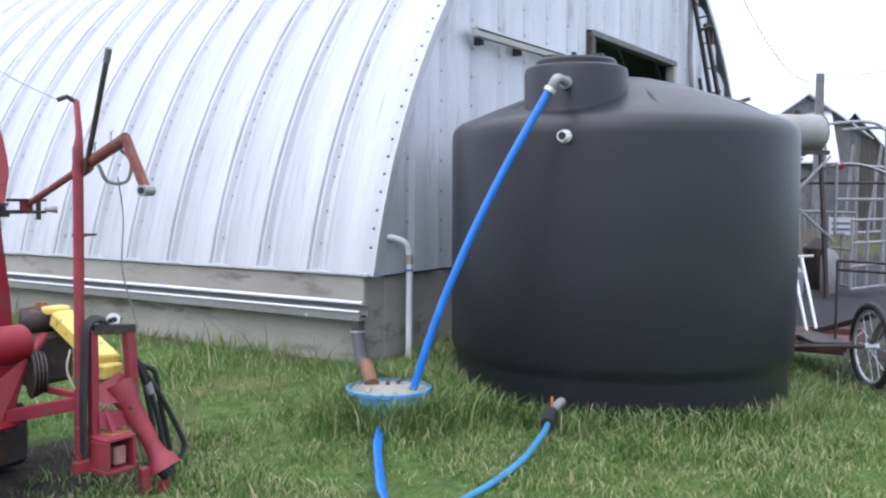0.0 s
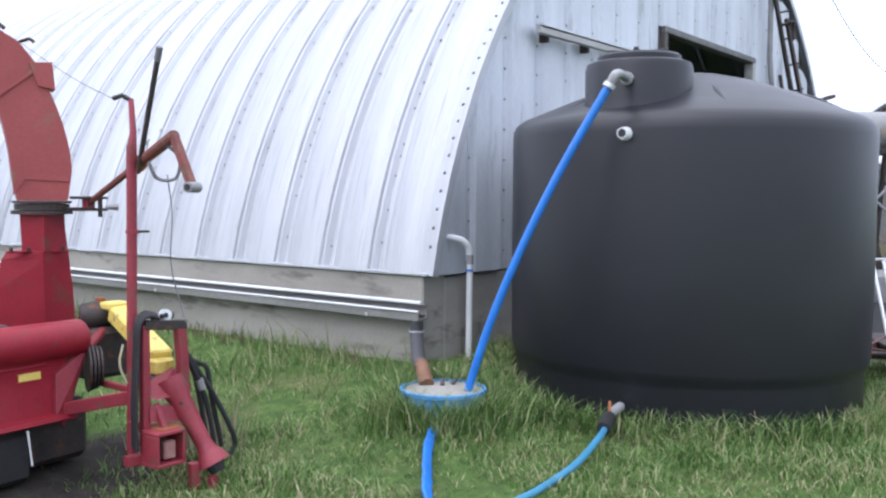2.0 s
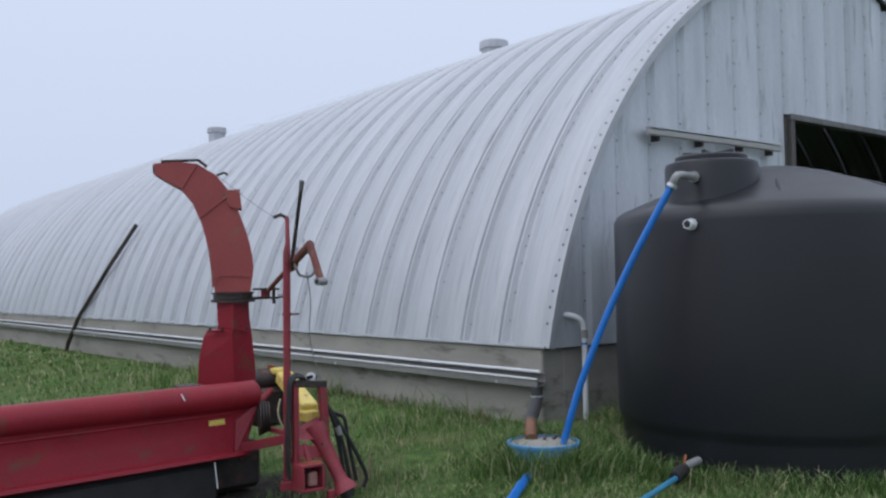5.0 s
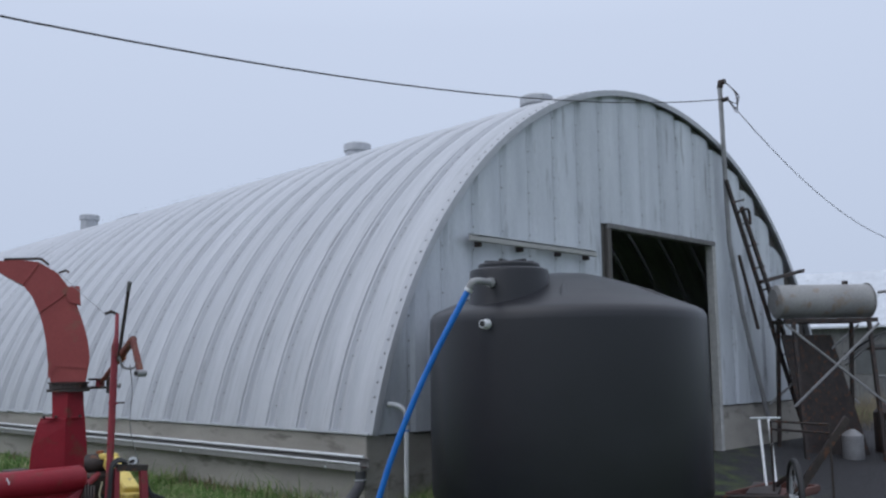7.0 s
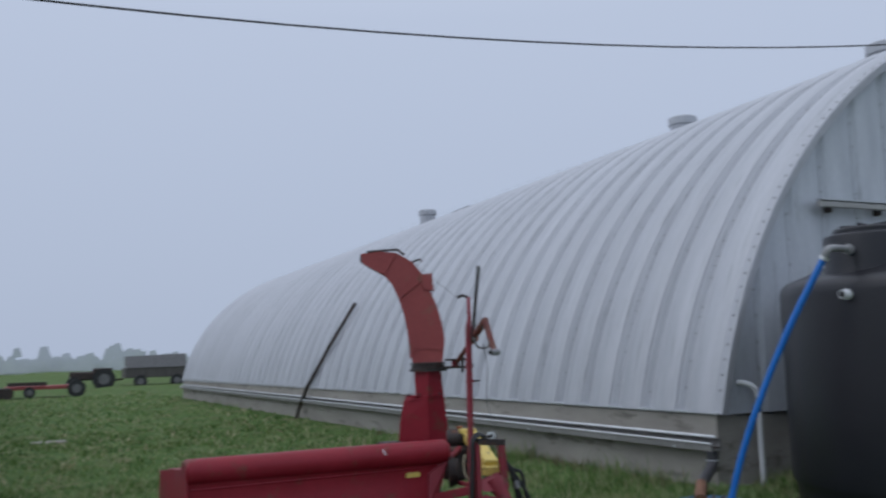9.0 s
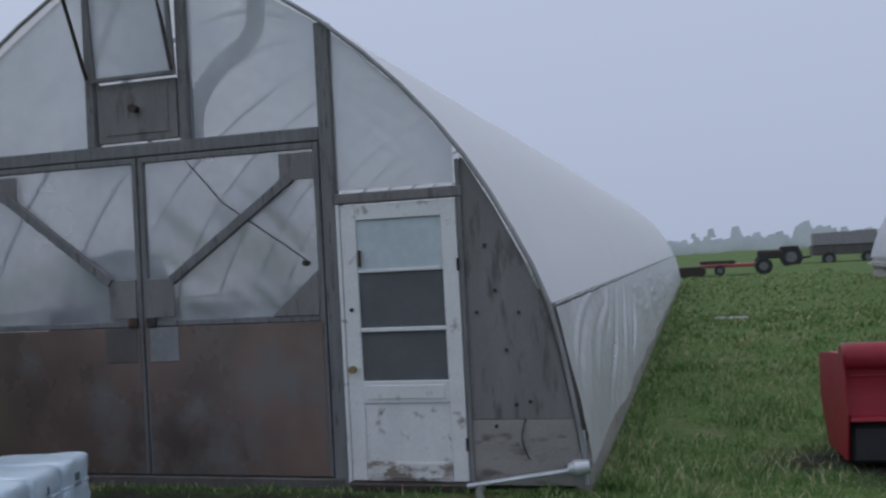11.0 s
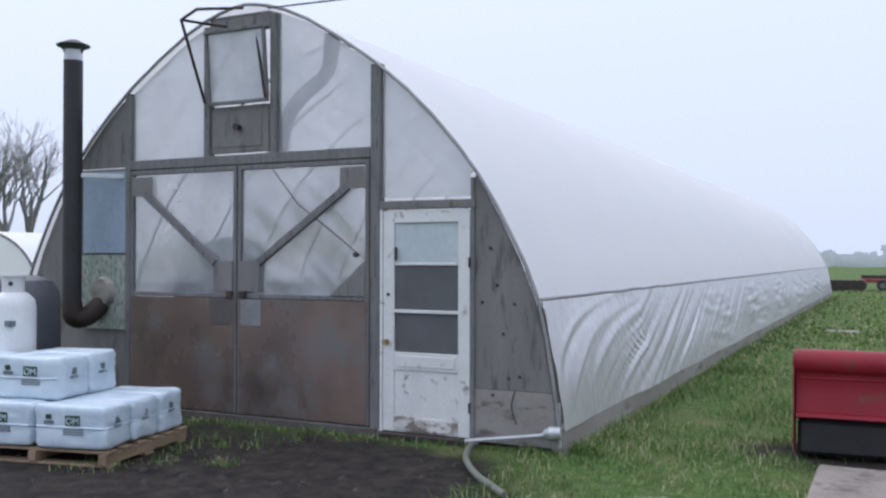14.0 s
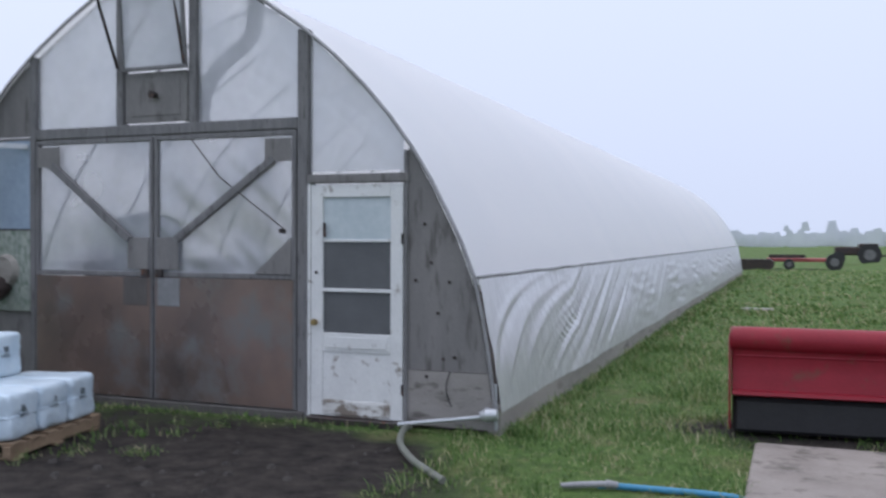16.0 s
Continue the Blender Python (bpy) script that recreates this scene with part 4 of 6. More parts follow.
    part("pull_handle", new_box((a0 + 0.012, yf - 0.02, 1.61), (a0 + 0.03, yf + 0.005, 1.73), 0.003), DARK_STEEL, D)
    for z in (0.28, 1.55):
        part("hinge", new_tube([(x1 - 0.002, yf - 0.008, z), (x1 - 0.002, yf - 0.008, z + 0.09)], 0.009, 8), DARK_STEEL, D)
    part("door_sill", new_box((-8.80, f0 - 0.12, -0.05), (-7.88, f0 + 0.04, 0.055), 0.008), DARK_STEEL, g)
    # plywood cheek beside the door
    zs = [2.34, 2.0, 1.6, 1.2, 0.9, 0.5]
    pane("cheek_panel", [(-7.87, 0.50), (-7.87, 2.36)] + [(GX + g_half(z) - 0.03, z) for z in zs], PLYWOOD, -0.025, "stained grey plywood cheek panel", 0.02)
    pane("cheek_panel", [(-7.87, 0.04), (-7.87, 0.495)] + [(GX + g_half(z) - 0.03, z) for z in (0.495, 0.2, 0.04)], material("lighter_plywood", (0.19, 0.18, 0.17), (0.32, 0.30, 0.28), 0.85, 0, 40, 2, 0.2, (1, 1, 3), (0.12, 0.11, 0.10), 0.62), -0.03, "pale lower plywood panel", 0.02)
    for px, pz in ((-7.72, 1.72), (-7.66, 1.40), (-7.80, 1.25), (-7.6, 0.98), (-7.50, 1.24), (-7.55, 0.60), (-7.70, 0.45), (-7.45, 0.62)):
        part("screw_cap", new_tube([(px, f0 - 0.03, pz), (px, f0 - 0.038, pz)], 0.014, 8), DARK_STEEL, g)
    # left cheek
    pane("cheek_panel", [(-11.96, 2.6), (-12.72, 2.6), (-12.5, 2.9), (-12.2, 3.2), (-11.96, 3.34)], PLYWOOD, -0.01, "grey upper cheek panel", 0.02)
    pane("cheek_panel", [(-11.96, 0.0), (-11.96, 2.59)] + [(GX - g_half(z) + 0.02, z) for z in (2.59, 2.2, 1.7, 1.2, 0.6, 0.0)], PLYWOOD, 0.0, "grey plywood cheek panel", 0.02)
    pane("blue_panel", [(-11.97, 1.68), (-11.97, 2.56), (-12.60, 2.56), (-12.60, 1.68)], PALE_PANEL, -0.03, "pale blue sheet panel", 0.02)
    pane("green_panel", [(-11.97, 0.86), (-11.97, 1.66), (-12.62, 1.66), (-12.62, 0.86)], GREEN_PANEL, -0.035, "flaking green and grey board", 0.02)
    for z in (0.45, 1.2):
        part("board_joint", new_box((-13.2, f0 - 0.012, z), (-12.64, f0 - 0.004, z + 0.02)), GREY_WOOD, g)
    part("inner_duct", new_tube(smooth_line([(-9.44, -0.74, 3.78), (-9.5, -0.74, 3.43), (-9.8, -0.74, 3.21), (-9.99, -0.74, 2.97), (-10.04, -0.74, 2.68)], 4), 0.075, 10), GREY_WOOD, g, "dark duct behind the film", True)
    # dark shapes standing inside, seen through the film
    part("inner_barrel", lathe([(0.32, 0.03), (0.35, 0.10), (0.35, 1.66), (0.29, 1.80), (0.05, 1.86)], (-11.05, f0 + 0.60), 20), material("blue_grey_plastic", (0.05, 0.07, 0.11), (0.09, 0.12, 0.17), 0.5, 0, 30, 3, 0), g, "blue-grey barrel inside the doors", True)
    part("inner_bench", new_box((-11.8, f0 + 0.5, 0.1), (-9.2, f0 + 1.3, 1.35), 0.03), DARK_BARN, g)
    # water riser and low pipe at the corner
    part("low_pipe", new_tube([(-7.90, f0 - 0.16, 0.06), (-7.10, f0 - 0.06, 0.17)], 0.018, 8), GALV, g)
    sp = part("spigot", new_tube([(-7.20, f0 - 0.10, 0.17), (-7.15, f0 - 0.10, 0.18), (-7.06, f0 - 0.09, 0.19)], [0.035, 0.06, 0.045], 12), GALV, g, "shiny grey tap fitting", True)
    part("riser", new_tube([(-7.09, f0 - 0.03, 0.05), (-7.10, f0 - 0.03, 0.42)], 0.016, 8), GALV, g)
    part("loose_wire", new_tube(smooth_line([(-7.49, f0 - 0.04, 0.5), (-7.52, f0 - 0.05, 0.38), (-7.5, f0 - 0.05, 0.28), (-7.47, f0 - 0.05, 0.22)], 4), 0.005, 6), RUBBER, g)
    return g


build_greenhouse()


# red pull-type forage harvester
def build_harvester():
    h = thing("forage_harvester", "old red forage harvester with tall faded discharge spout", "farm machine", (-4.2, 0.0, 0.0))
    # pick-up header, its long axis turned slightly off the slab
    yaw = Matrix.Translation((-5.34, -0.08, 0)) @ Matrix.Rotation(radians(4.2), 4, "Z")
    span = 2.31

    def turned(bm, m=yaw):
        bmesh.ops.transform(bm, matrix=m, verts=bm.verts)
        return bm

    def extrude(prof, x0, x1):
        bm = bmesh.new()
        ends = [[bm.verts.new((x, y, z)) for y, z in prof] for x in (x0, x1)]
        for i in range(len(prof)):
            j = (i + 1) % len(prof)
            bm.faces.new((ends[0][i], ends[0][j], ends[1][j], ends[1][i]))
        bm.faces.new(ends[0])
        bm.faces.new(ends[1][::-1])
        return turned(bm)

    part("cowl_roll", turned(new_tube([(0, 0, 0.79), (0.02, 0, 0.79), (span - 0.02, 0, 0.775), (span, 0, 0.775)], [0.085, 0.10, 0.108, 0.09], 24)), RED, h, "glossy red rolled cowl edge", True)
    part("header_body", extrude([(-0.055, 0.72), (-0.03, 0.66), (-0.05, 0.52), (-0.075, 0.385), (-0.115, 0.375), (-0.125, 0.35), (-0.10, 0.335), (0.45, 0.32), (0.75, 0.45), (0.75, 0.66), (0.55, 0.77), (0.03, 0.80)], 0.02, span - 0.12), RED, h, "red sheet-steel header body", True)
    part("face_crease", extrude([(-0.034, 0.665), (-0.040, 0.655), (-0.034, 0.645), (-0.02, 0.655)], 0.05, span - 0.25), RED, h)
    part("end_plate", turned(plate([(-0.004, -0.07, 0.82), (-0.004, -0.13, 0.36), (-0.004, -0.05, 0.06), (-0.004, 0.55, 0.06), (-0.004, 0.78, 0.4), (-0.004, 0.75, 0.74)], (0.012, 0, 0))), RED, h)
    part("under_shroud", turned(new_box((0.03, -0.05, 0.03), (span - 0.35, 0.62, 0.315), 0.03)), RUBBER, h, "black rubber under-shroud")
    # dark block added where only shade lies between header and hitch
    part("underside_shade_block", turned(new_box((span - 0.345, 0.10, 0.04), (span + 0.12, 0.75, 0.40), 0.04)), DARK_STEEL, h, "dark block added to fill the shade under the machine")
    part("tie_wire", turned(new_tube([(span - 0.42, -0.12, 0.33), (span - 0.40, -0.125, 0.14)], 0.006, 5)), WHITE_PVC, h)
    part("cheek_gusset", turned(plate([(span - 0.01, -0.07, 0.72), (span - 0.21, -0.06, 0.60), (span - 0.24, -0.10, 0.36), (span - 0.17, -0.08, 0.30)], (0, 0.03, 0))), DULL_RED, h)
    part("side_sheet", turned(plate([(span - 0.2, 0.0, 0.75), (span - 0.2, -0.06, 0.36), (span - 0.2, 0.5, 0.36), (span - 0.2, 0.5, 0.80)], (0.012, 0, 0))), RED, h)
    for x in (0.3, span - 0.35):
        w = part("wheel", turned(new_tube([(x - 0.08, 0.55, 0.29), (x - 0.06, 0.55, 0.29), (x + 0.06, 0.55, 0.29), (x + 0.08, 0.55, 0.29)], [0.26, 0.29, 0.29, 0.26], 24)), RUBBER, h, "black rubber wheel", True)
        part("rim", turned(new_tube([(x - 0.085, 0.55, 0.29), (x + 0.085, 0.55, 0.29)], 0.15, 16)), RED, w)
    part("decal_plate", turned(new_box((span - 0.42, -0.046, 0.585), (span - 0.29, -0.03, 0.625))), YELLOW, h, "small yellow decal")
    part("scuff_mark", turned(new_tube([(span - 0.66, -0.085, 0.845), (span - 0.645, -0.105, 0.80)], 0.006, 5)), WHITE_PVC, h)

    # blower housing and neck
    def loft(name, rings, m, label="", parent=h, bevel=0.008):
        bm = bmesh.new()
        rs = [[bm.verts.new(p) for p in r] for r in rings]
        for a, b in zip(rs, rs[1:]):
            for i in range(len(a)):
                j = (i + 1) % len(a)
                bm.faces.new((a[i], a[j], b[j], b[i]))
        bm.faces.new(rs[0][::-1])
        bm.faces.new(rs[-1])
        bmesh.ops.bevel(bm, geom=[e for e in bm.edges if len(e.link_faces) == 2 and e.calc_face_angle(0) > 0.9], offset=bevel, segments=1, affect="EDGES")
        return part(name, bm, m, parent, label)
    u, v = Vector((0.90, -0.43, 0)).normalized(), Vector((0.43, 0.90, 0)).normalized()
    c = Vector((-2.80, 0.86, 0))
    up = Vector((0, 0, 1))

    def at(a, d, z):
        return c + u * a + v * d + up * z

    def ring(x0, xm, x1, z):
        """Five-sided section whose front corner faces the slab."""
        return [at(x0, -0.06, z), at(xm, -0.17, z), at(x1, -0.02, z), at(x1 - 0.02, 0.20, z), at(x0 + 0.02, 0.20, z)]
    bh = loft("blower_housing", [ring(-0.325, -0.03, 0.155, 0.50), ring(-0.325, -0.03, 0.155, 0.80), ring(-0.315, -0.035, 0.145, 0.98), ring(-0.275, -0.04, 0.125, 1.18), ring(-0.245, -0.04, 0.12, 1.235)], RED, "red blower housing")
    part("housing_flange", new_bar(at(-0.25, -0.14, 1.235), at(0.12, -0.10, 1.235), 0.03, 0.014), RED, bh)
    for k in range(4):
        part("flange_bolt", new_tube([at(-0.22 + 0.1 * k, -0.15, 1.24), at(-0.22 + 0.1 * k, -0.15, 1.262)], 0.012, 6), DARK_STEEL, bh)
    loft("neck", [ring(-0.155, -0.03, 0.118, 1.235), ring(-0.16, -0.03, 0.105, 1.36), ring(-0.165, -0.03, 0.10, 1.47)], RED, "red blower neck")
    part("base_flap", turned(new_box((span - 0.60, 0.02, 0.865), (span - 0.42, 0.16, 0.888), 0.01)), DARK_STEEL, h, "rusty hinged flap")
    col = part("turning_collar", new_tube([at(-0.03, 0.0, 1.468), at(-0.03, 0.0, 1.492)], 0.185, 24), DARK_STEEL, h, "dark rusty turning collar")
    part("collar_ring", new_tube([at(-0.03, 0, 1.496), at(-0.03, 0, 1.535)], 0.165, 24), DARK_STEEL, col)
    part("collar_ring", new_tube([at(-0.03, 0, 1.538), at(-0.03, 0, 1.552)], 0.178, 24), DARK_STEEL, col)
    # curved spout: outer and inner edges in the plane of u
    outer = [(0.115, 1.555), (0.141, 1.739), (0.135, 1.84), (0.117, 1.941), (0.092, 2.04), (0.06, 2.135), (0.012, 2.265), (-0.038, 2.386), (-0.156, 2.538), (-0.311, 2.632), (-0.467, 2.648), (-0.655, 2.632)]
    inner = [(-0.175, 1.555), (-0.204, 1.70), (-0.213, 1.79), (-0.222, 1.875), (-0.236, 1.955), (-0.251, 2.027), (-0.272, 2.105), (-0.297, 2.18), (-0.36, 2.324), (-0.442, 2.425), (-0.56, 2.489), (-0.652, 2.548)]
    rings = [[at(xi, -0.13, zi), at(xo, -0.13, zo), at(xo, 0.13, zo), at(xi, 0.13, zi)] for (xo, zo), (xi, zi) in zip(outer, inner)]
    sp = loft("spout", rings, RED_FADED, "sun-faded red curved discharge spout", h, 0.006)
    part("spout_skirt", plate([at(0.145, -0.137, 1.78), at(-0.205, -0.137, 1.74), at(-0.20, -0.137, 1.585), at(-0.13, -0.137, 1.69), at(0.12, -0.137, 1.675)], v * 0.006), RED_FADED, sp)
    part("spout_mouth", plate([at(-0.665, -0.11, 2.556), at(-0.668, -0.11, 2.622), at(-0.668, 0.11, 2.622), at(-0.665, 0.11, 2.556)], u * 0.008), RUBBER, sp)
    for (xo, zo), (xi, zi) in ((outer[7], inner[7]), (outer[9], inner[9])):
        part("spout_seam", new_bar(at(xi, -0.134, zi), at(xo, -0.134, zo), 0.012, 0.02, 0.002), RED_FADED, sp)
    loft("spout_stop", [[at(-0.05, -0.15, 2.27), at(-0.05, 0.02, 2.27), at(0.05, 0.02, 2.25), at(0.05, -0.15, 2.25)], [at(-0.10, -0.15, 2.41), at(-0.10, 0.02, 2.41), at(0.035, 0.02, 2.42), at(0.035, -0.15, 2.42)]], RED_FADED, "", sp)
    for a, b in (((-0.60, 2.65), (-0.30, 2.665)), ((-0.30, 2.665), (-0.23, 2.61))):
        part("spout_rod", new_tube([at(a[0], -0.12, a[1]), at(b[0], -0.12, b[1])], 0.012, 6), DARK_STEEL, sp)
    part("spout_hook", new_tube([at(-0.15, -0.05, 2.545), at(-0.09, -0.05, 2.57), at(-0.06, -0.05, 2.55)], 0.011, 6), DARK_STEEL, sp)

    # mast, lever, turning arm and crank
    mx, my = -3.045, -0.44
    mast = part("mast", new_tube([(mx - 0.02, my, 0.20), (mx, my, 1.86)], 0.028, 12), DULL_RED, h, "red pipe mast", True)
    for z in (1.39, 0.92):
        part("mast_collar", new_tube([(mx, my, z), (mx, my, z + 0.018)], 0.038, 10), DULL_RED, mast)
    part("collar_pin", new_tube([(mx + 0.02, my - 0.03, 1.40), (mx + 0.075, my - 0.04, 1.40)], 0.007, 6), DARK_STEEL, mast)
    part("mast_top", new_tube([(mx, my, 1.84), (mx + 0.01, my, 1.93), (mx + 0.04, my + 0.06, 2.11)], [0.028, 0.018, 0.015], 8), DULL_RED, mast, "", True)
    part("guide_hook", new_tube([(mx + 0.04, my + 0.06, 2.105), (mx + 0.0, my + 0.085, 2.13), (mx - 0.045, my + 0.10, 2.11)], 0.013, 6), DARK_STEEL, mast)
    RUSTY_RED = material("rusty_red_arm_paint", (0.10, 0.028, 0.026), (0.24, 0.07, 0.055), 0.7, 0.1, 60, 9, 0.2, stain=(0.16, 0.09, 0.06), stain_at=0.58)
    A, B, C = Vector((-2.62, 0.66, 1.545)), Vector((-3.178, -0.99, 1.885)), Vector((-3.192, -1.15, 1.635))
    arm = part("turning_arm", new_tube([A, A.lerp(B, 0.60), A.lerp(B, 0.605), B], [0.020, 0.020, 0.030, 0.030], 10), RUSTY_RED, h, "rusty red turning arm")
    part("arm_sleeve", new_tube([A.lerp(B, 0.60), A.lerp(B, 0.66)], 0.045, 10), RUST, arm)
    for k in (0.74, 0.88):
        part("arm_pin", new_tube([A.lerp(B, k) + up * 0.03, A.lerp(B, k) + up * 0.085, A.lerp(B, k + 0.02) + up * 0.08], 0.006, 5), GALV, arm)
    part("crank", new_bar(B, C, 0.034, 0.046), RUSTY_RED, arm)
    part("crank_grip", new_tube([C + Vector((0.03, 0.0, 0)), C + Vector((-0.045, -0.02, 0))], 0.027, 12), DULL_GALV, arm, "worn pale crank bush", True)
    part("grip_bore", new_tube([C + Vector((-0.044, -0.02, 0)), C + Vector((-0.050, -0.022, 0))], 0.016, 10), RUBBER, arm)
    lev = part("lever", new_tube([(-3.045, -0.50, 1.73), (-3.126, -0.807, 2.325)], 0.014, 8), DARK_STEEL, h, "dark steel control lever")
    part("grip", new_tube([(-3.119, -0.78, 2.27), (-3.128, -0.812, 2.335)], 0.017, 8), GREY_WOOD, lev)
    for z in (1.49, 1.565):
        part("swivel_plate", new_box((-2.68, 0.58, z), (-2.54, 0.80, z + 0.018), 0.003), DARK_STEEL, h)
    part("swivel_block", new_box((-2.66, 0.63, 1.508), (-2.60, 0.69, 1.565), 0.005), DULL_RED, h)
    part("swivel_pin", new_tube([(-2.585, 0.60, 1.45), (-2.585, 0.60, 1.61)], 0.015, 8), DARK_STEEL, h)
    part("swivel_eye", new_tube([(-2.56, 0.58, 1.515), (-2.50, 0.53, 1.515)], [0.012, 0.024], 8), DULL_GALV, h)
    part("swivel_link", new_bar((-2.64, 0.70, 1.50), (-2.78, 0.80, 1.50), 0.07, 0.024), DARK_STEEL, h)
    part("control_cord", new_tube(smooth_line([(-3.16, -0.90, 1.85), (-3.11, -0.94, 1.78), (-3.12, -0.92, 1.68), (-3.17, -0.84, 1.68), (-3.19, -0.80, 1.76)], 6), 0.009, 6), GREY_WOOD, h, "", True)
    part("control_cord", new_tube(smooth_line([(-3.14, -0.88, 1.70), (-3.12, -0.89, 1.5), (-3.13, -0.89, 1.25), (-3.08, -0.91, 1.02), (-3.07, -0.93, 0.95)], 5), 0.0035, 6), GREY_WOOD, h)
    part("guide_cord", new_tube(smooth_line([(mx - 0.045, my + 0.10, 2.11), (-2.98, 0.25, 2.28), at(-0.15, -0.05, 2.545)], 6), 0.0025, 5), GREY_WOOD, h)

    # hitch frame
    part("frame_top", new_bar((-3.055, -0.54, 0.905), (-2.81, -0.57, 0.885), 0.055, 0.052), DARK_STEEL, h, "dark greasy frame top")
    part("frame_leg", new_bar((-3.05, -0.54, 0.90), (-3.05, -0.54, 0.17), 0.045), DULL_RED, h, "rusty red frame leg")
    part("frame_leg", new_bar((-2.842, -0.566, 0.88), (-2.818, -0.569, 0.52), 0.055), DULL_RED, h, "rusty red frame leg")
    part("frame_foot", new_bar((-3.16, -0.52, 0.185), (-3.0, -0.545, 0.18), 0.055), DULL_RED, h)
    part("frame_tie", new_bar((-3.09, -0.45, 0.36), (-3.04, -0.54, 0.36), 0.03, 0.04), DULL_RED, h)
    part("frame_knob", new_tube([(-2.906, -0.508, 0.915), (-2.912, -0.53, 0.945), (-2.92, -0.55, 0.945)], [0.02, 0.034, 0.034], 14), WHITE_PVC, h, "pale round frame bush", True)
    part("knob_bore", new_tube([(-2.9195, -0.5492, 0.945), (-2.923, -0.556, 0.945)], 0.014, 10), RUBBER, h)
    part("rear_beam", new_bar((-3.20, 0.03, 0.39), (-3.04, -0.42, 0.50), 0.06, 0.07), DULL_RED, h, "red box-section beam")
    part("rear_beam", new_bar((-2.94, 0.05, 0.50), (-3.06, -0.44, 0.54), 0.035), DULL_RED, h)
    part("drive_tube", new_tube([(-3.02, 0.05, 0.72), (-2.86, 0.16, 0.78)], 0.028, 10), DULL_RED, h)
    part("frame_plate", plate([(-3.04, -0.565, 0.468), (-2.88, -0.585, 0.445), (-2.87, -0.60, 0.36), (-3.045, -0.58, 0.385)], (0.01, 0.03, 0)), DULL_RED, h)
    part("frame_plate", new_box((-3.03, -0.66, 0.335), (-2.90, -0.50, 0.352), 0.004), RUST, h)
    part("frame_strut", new_bar((-2.99, -0.55, 0.47), (-2.985, -0.62, 0.34), 0.03), DULL_RED, h)
    # open hitch box with a worn block inside
    for lo, hi in (((-3.09, -0.70, 0.325), (-2.905, -0.55, 0.345)), ((-3.09, -0.70, 0.155), (-2.905, -0.55, 0.175)), ((-3.09, -0.70, 0.175), (-3.07, -0.55, 0.325)), ((-2.925, -0.70, 0.175), (-2.905, -0.55, 0.325))):
        part("hitch_plate", new_box(lo, hi, 0.004), DULL_RED, h)
    part("hitch_back", new_box((-3.07, -0.56, 0.175), (-2.925, -0.55, 0.325)), RUBBER, h)
    part("hitch_block", new_box((-3.02, -0.67, 0.185), (-2.945, -0.57, 0.285), 0.01), material("scraped_pink_steel", (0.24, 0.10, 0.09), (0.40, 0.22, 0.19), 0.6, 0.2, 40, 8, 0.1), h, "scraped bare hitch block")
    part("jack_foot", new_bar((-2.872, -0.713, 0.15), (-2.865, -0.714, 0.005), 0.05), DULL_RED, h)
    part("jack_foot", new_bar((-2.79, -0.774, 0.07), (-2.79, -0.774, 0.0), 0.045), DULL_RED, h)
    for k in range(3):
        part("bolt_head", new_tube([(-3.0 + 0.06 * k, -0.545, 0.93), (-3.0 + 0.06 * k, -0.548, 0.952)], 0.013, 6), DARK_STEEL, h)
    # drive-shaft guard with its funnel and bell
    a, b = Vector((-2.875, -0.53, 0.57)), Vector((-2.765, -0.742, 0.145))
    d = (b - a).normalized()
    gd = part("shaft_guard", new_tube([a - d * 0.02, a + d * 0.05, a + d * 0.12, b - d * 0.11, b - d * 0.06, b - d * 0.03, b + d * 0.02], [0.082, 0.080, 0.056, 0.046, 0.054, 0.075, 0.092], 20), DULL_RED, h, "red drive-shaft guard with flared bell", True)
    part("guard_hole", new_tube([a + d * 0.12 + Vector((-0.035, -0.045, 0)), a + d * 0.12 + Vector((-0.038, -0.049, 0))], 0.009, 8), RUBBER, gd)
    part("shaft_end", new_tube([b + d * 0.0, b + d * 0.07], [0.06, 0.04], 12), RUBBER, gd)
    part("funnel_plate", plate([(-3.03, -0.50, 0.56), (-2.84, -0.50, 0.63), (-2.80, -0.55, 0.60), (-2.83, -0.60, 0.50), (-3.02, -0.58, 0.50)], (0, 0.012, 0.01)), DULL_RED, h)
    # gearbox, belt drum and chain guard behind the frame
    part("gearbox", new_tube([(-2.92, 0.30, 0.86), (-2.90, 0.29, 0.86), (-2.74, 0.26, 0.87), (-2.72, 0.255, 0.87)], [0.07, 0.085, 0.085, 0.06], 14), DARK_STEEL, h, "greasy black gearbox", True)
    part("gearbox_cap", new_tube([(-2.80, 0.27, 0.93), (-2.80, 0.27, 0.97)], 0.03, 10), RUST, h)
    part("gearbox_base", new_box((-2.98, 0.12, 0.50), (-2.68, 0.40, 0.80), 0.03), DARK_STEEL, h)
    for k in range(4):
        part("belt_drum", new_tube([(-3.03 + 0.022 * k, 0.05 - 0.005 * k, 0.60), (-3.018 + 0.022 * k, 0.045 - 0.005 * k, 0.60)], 0.14 - 0.008 * k, 20), DARK_STEEL, h)
    ya, yb = Vector((-2.75, 0.16, 0.885)), Vector((-2.845, -0.40, 0.68))
    part("yellow_guard", new_bar(ya, yb, 0.13, 0.10, 0.012), YELLOW, h, "chipped yellow chain guard")
    part("guard_cap", new_box((-2.83, 0.13, 0.90), (-2.69, 0.24, 0.95), 0.012), YELLOW, h)
    part("yellow_foot", new_box((-2.925, -0.47, 0.60), (-2.80, -0.36, 0.685), 0.012), YELLOW, h)
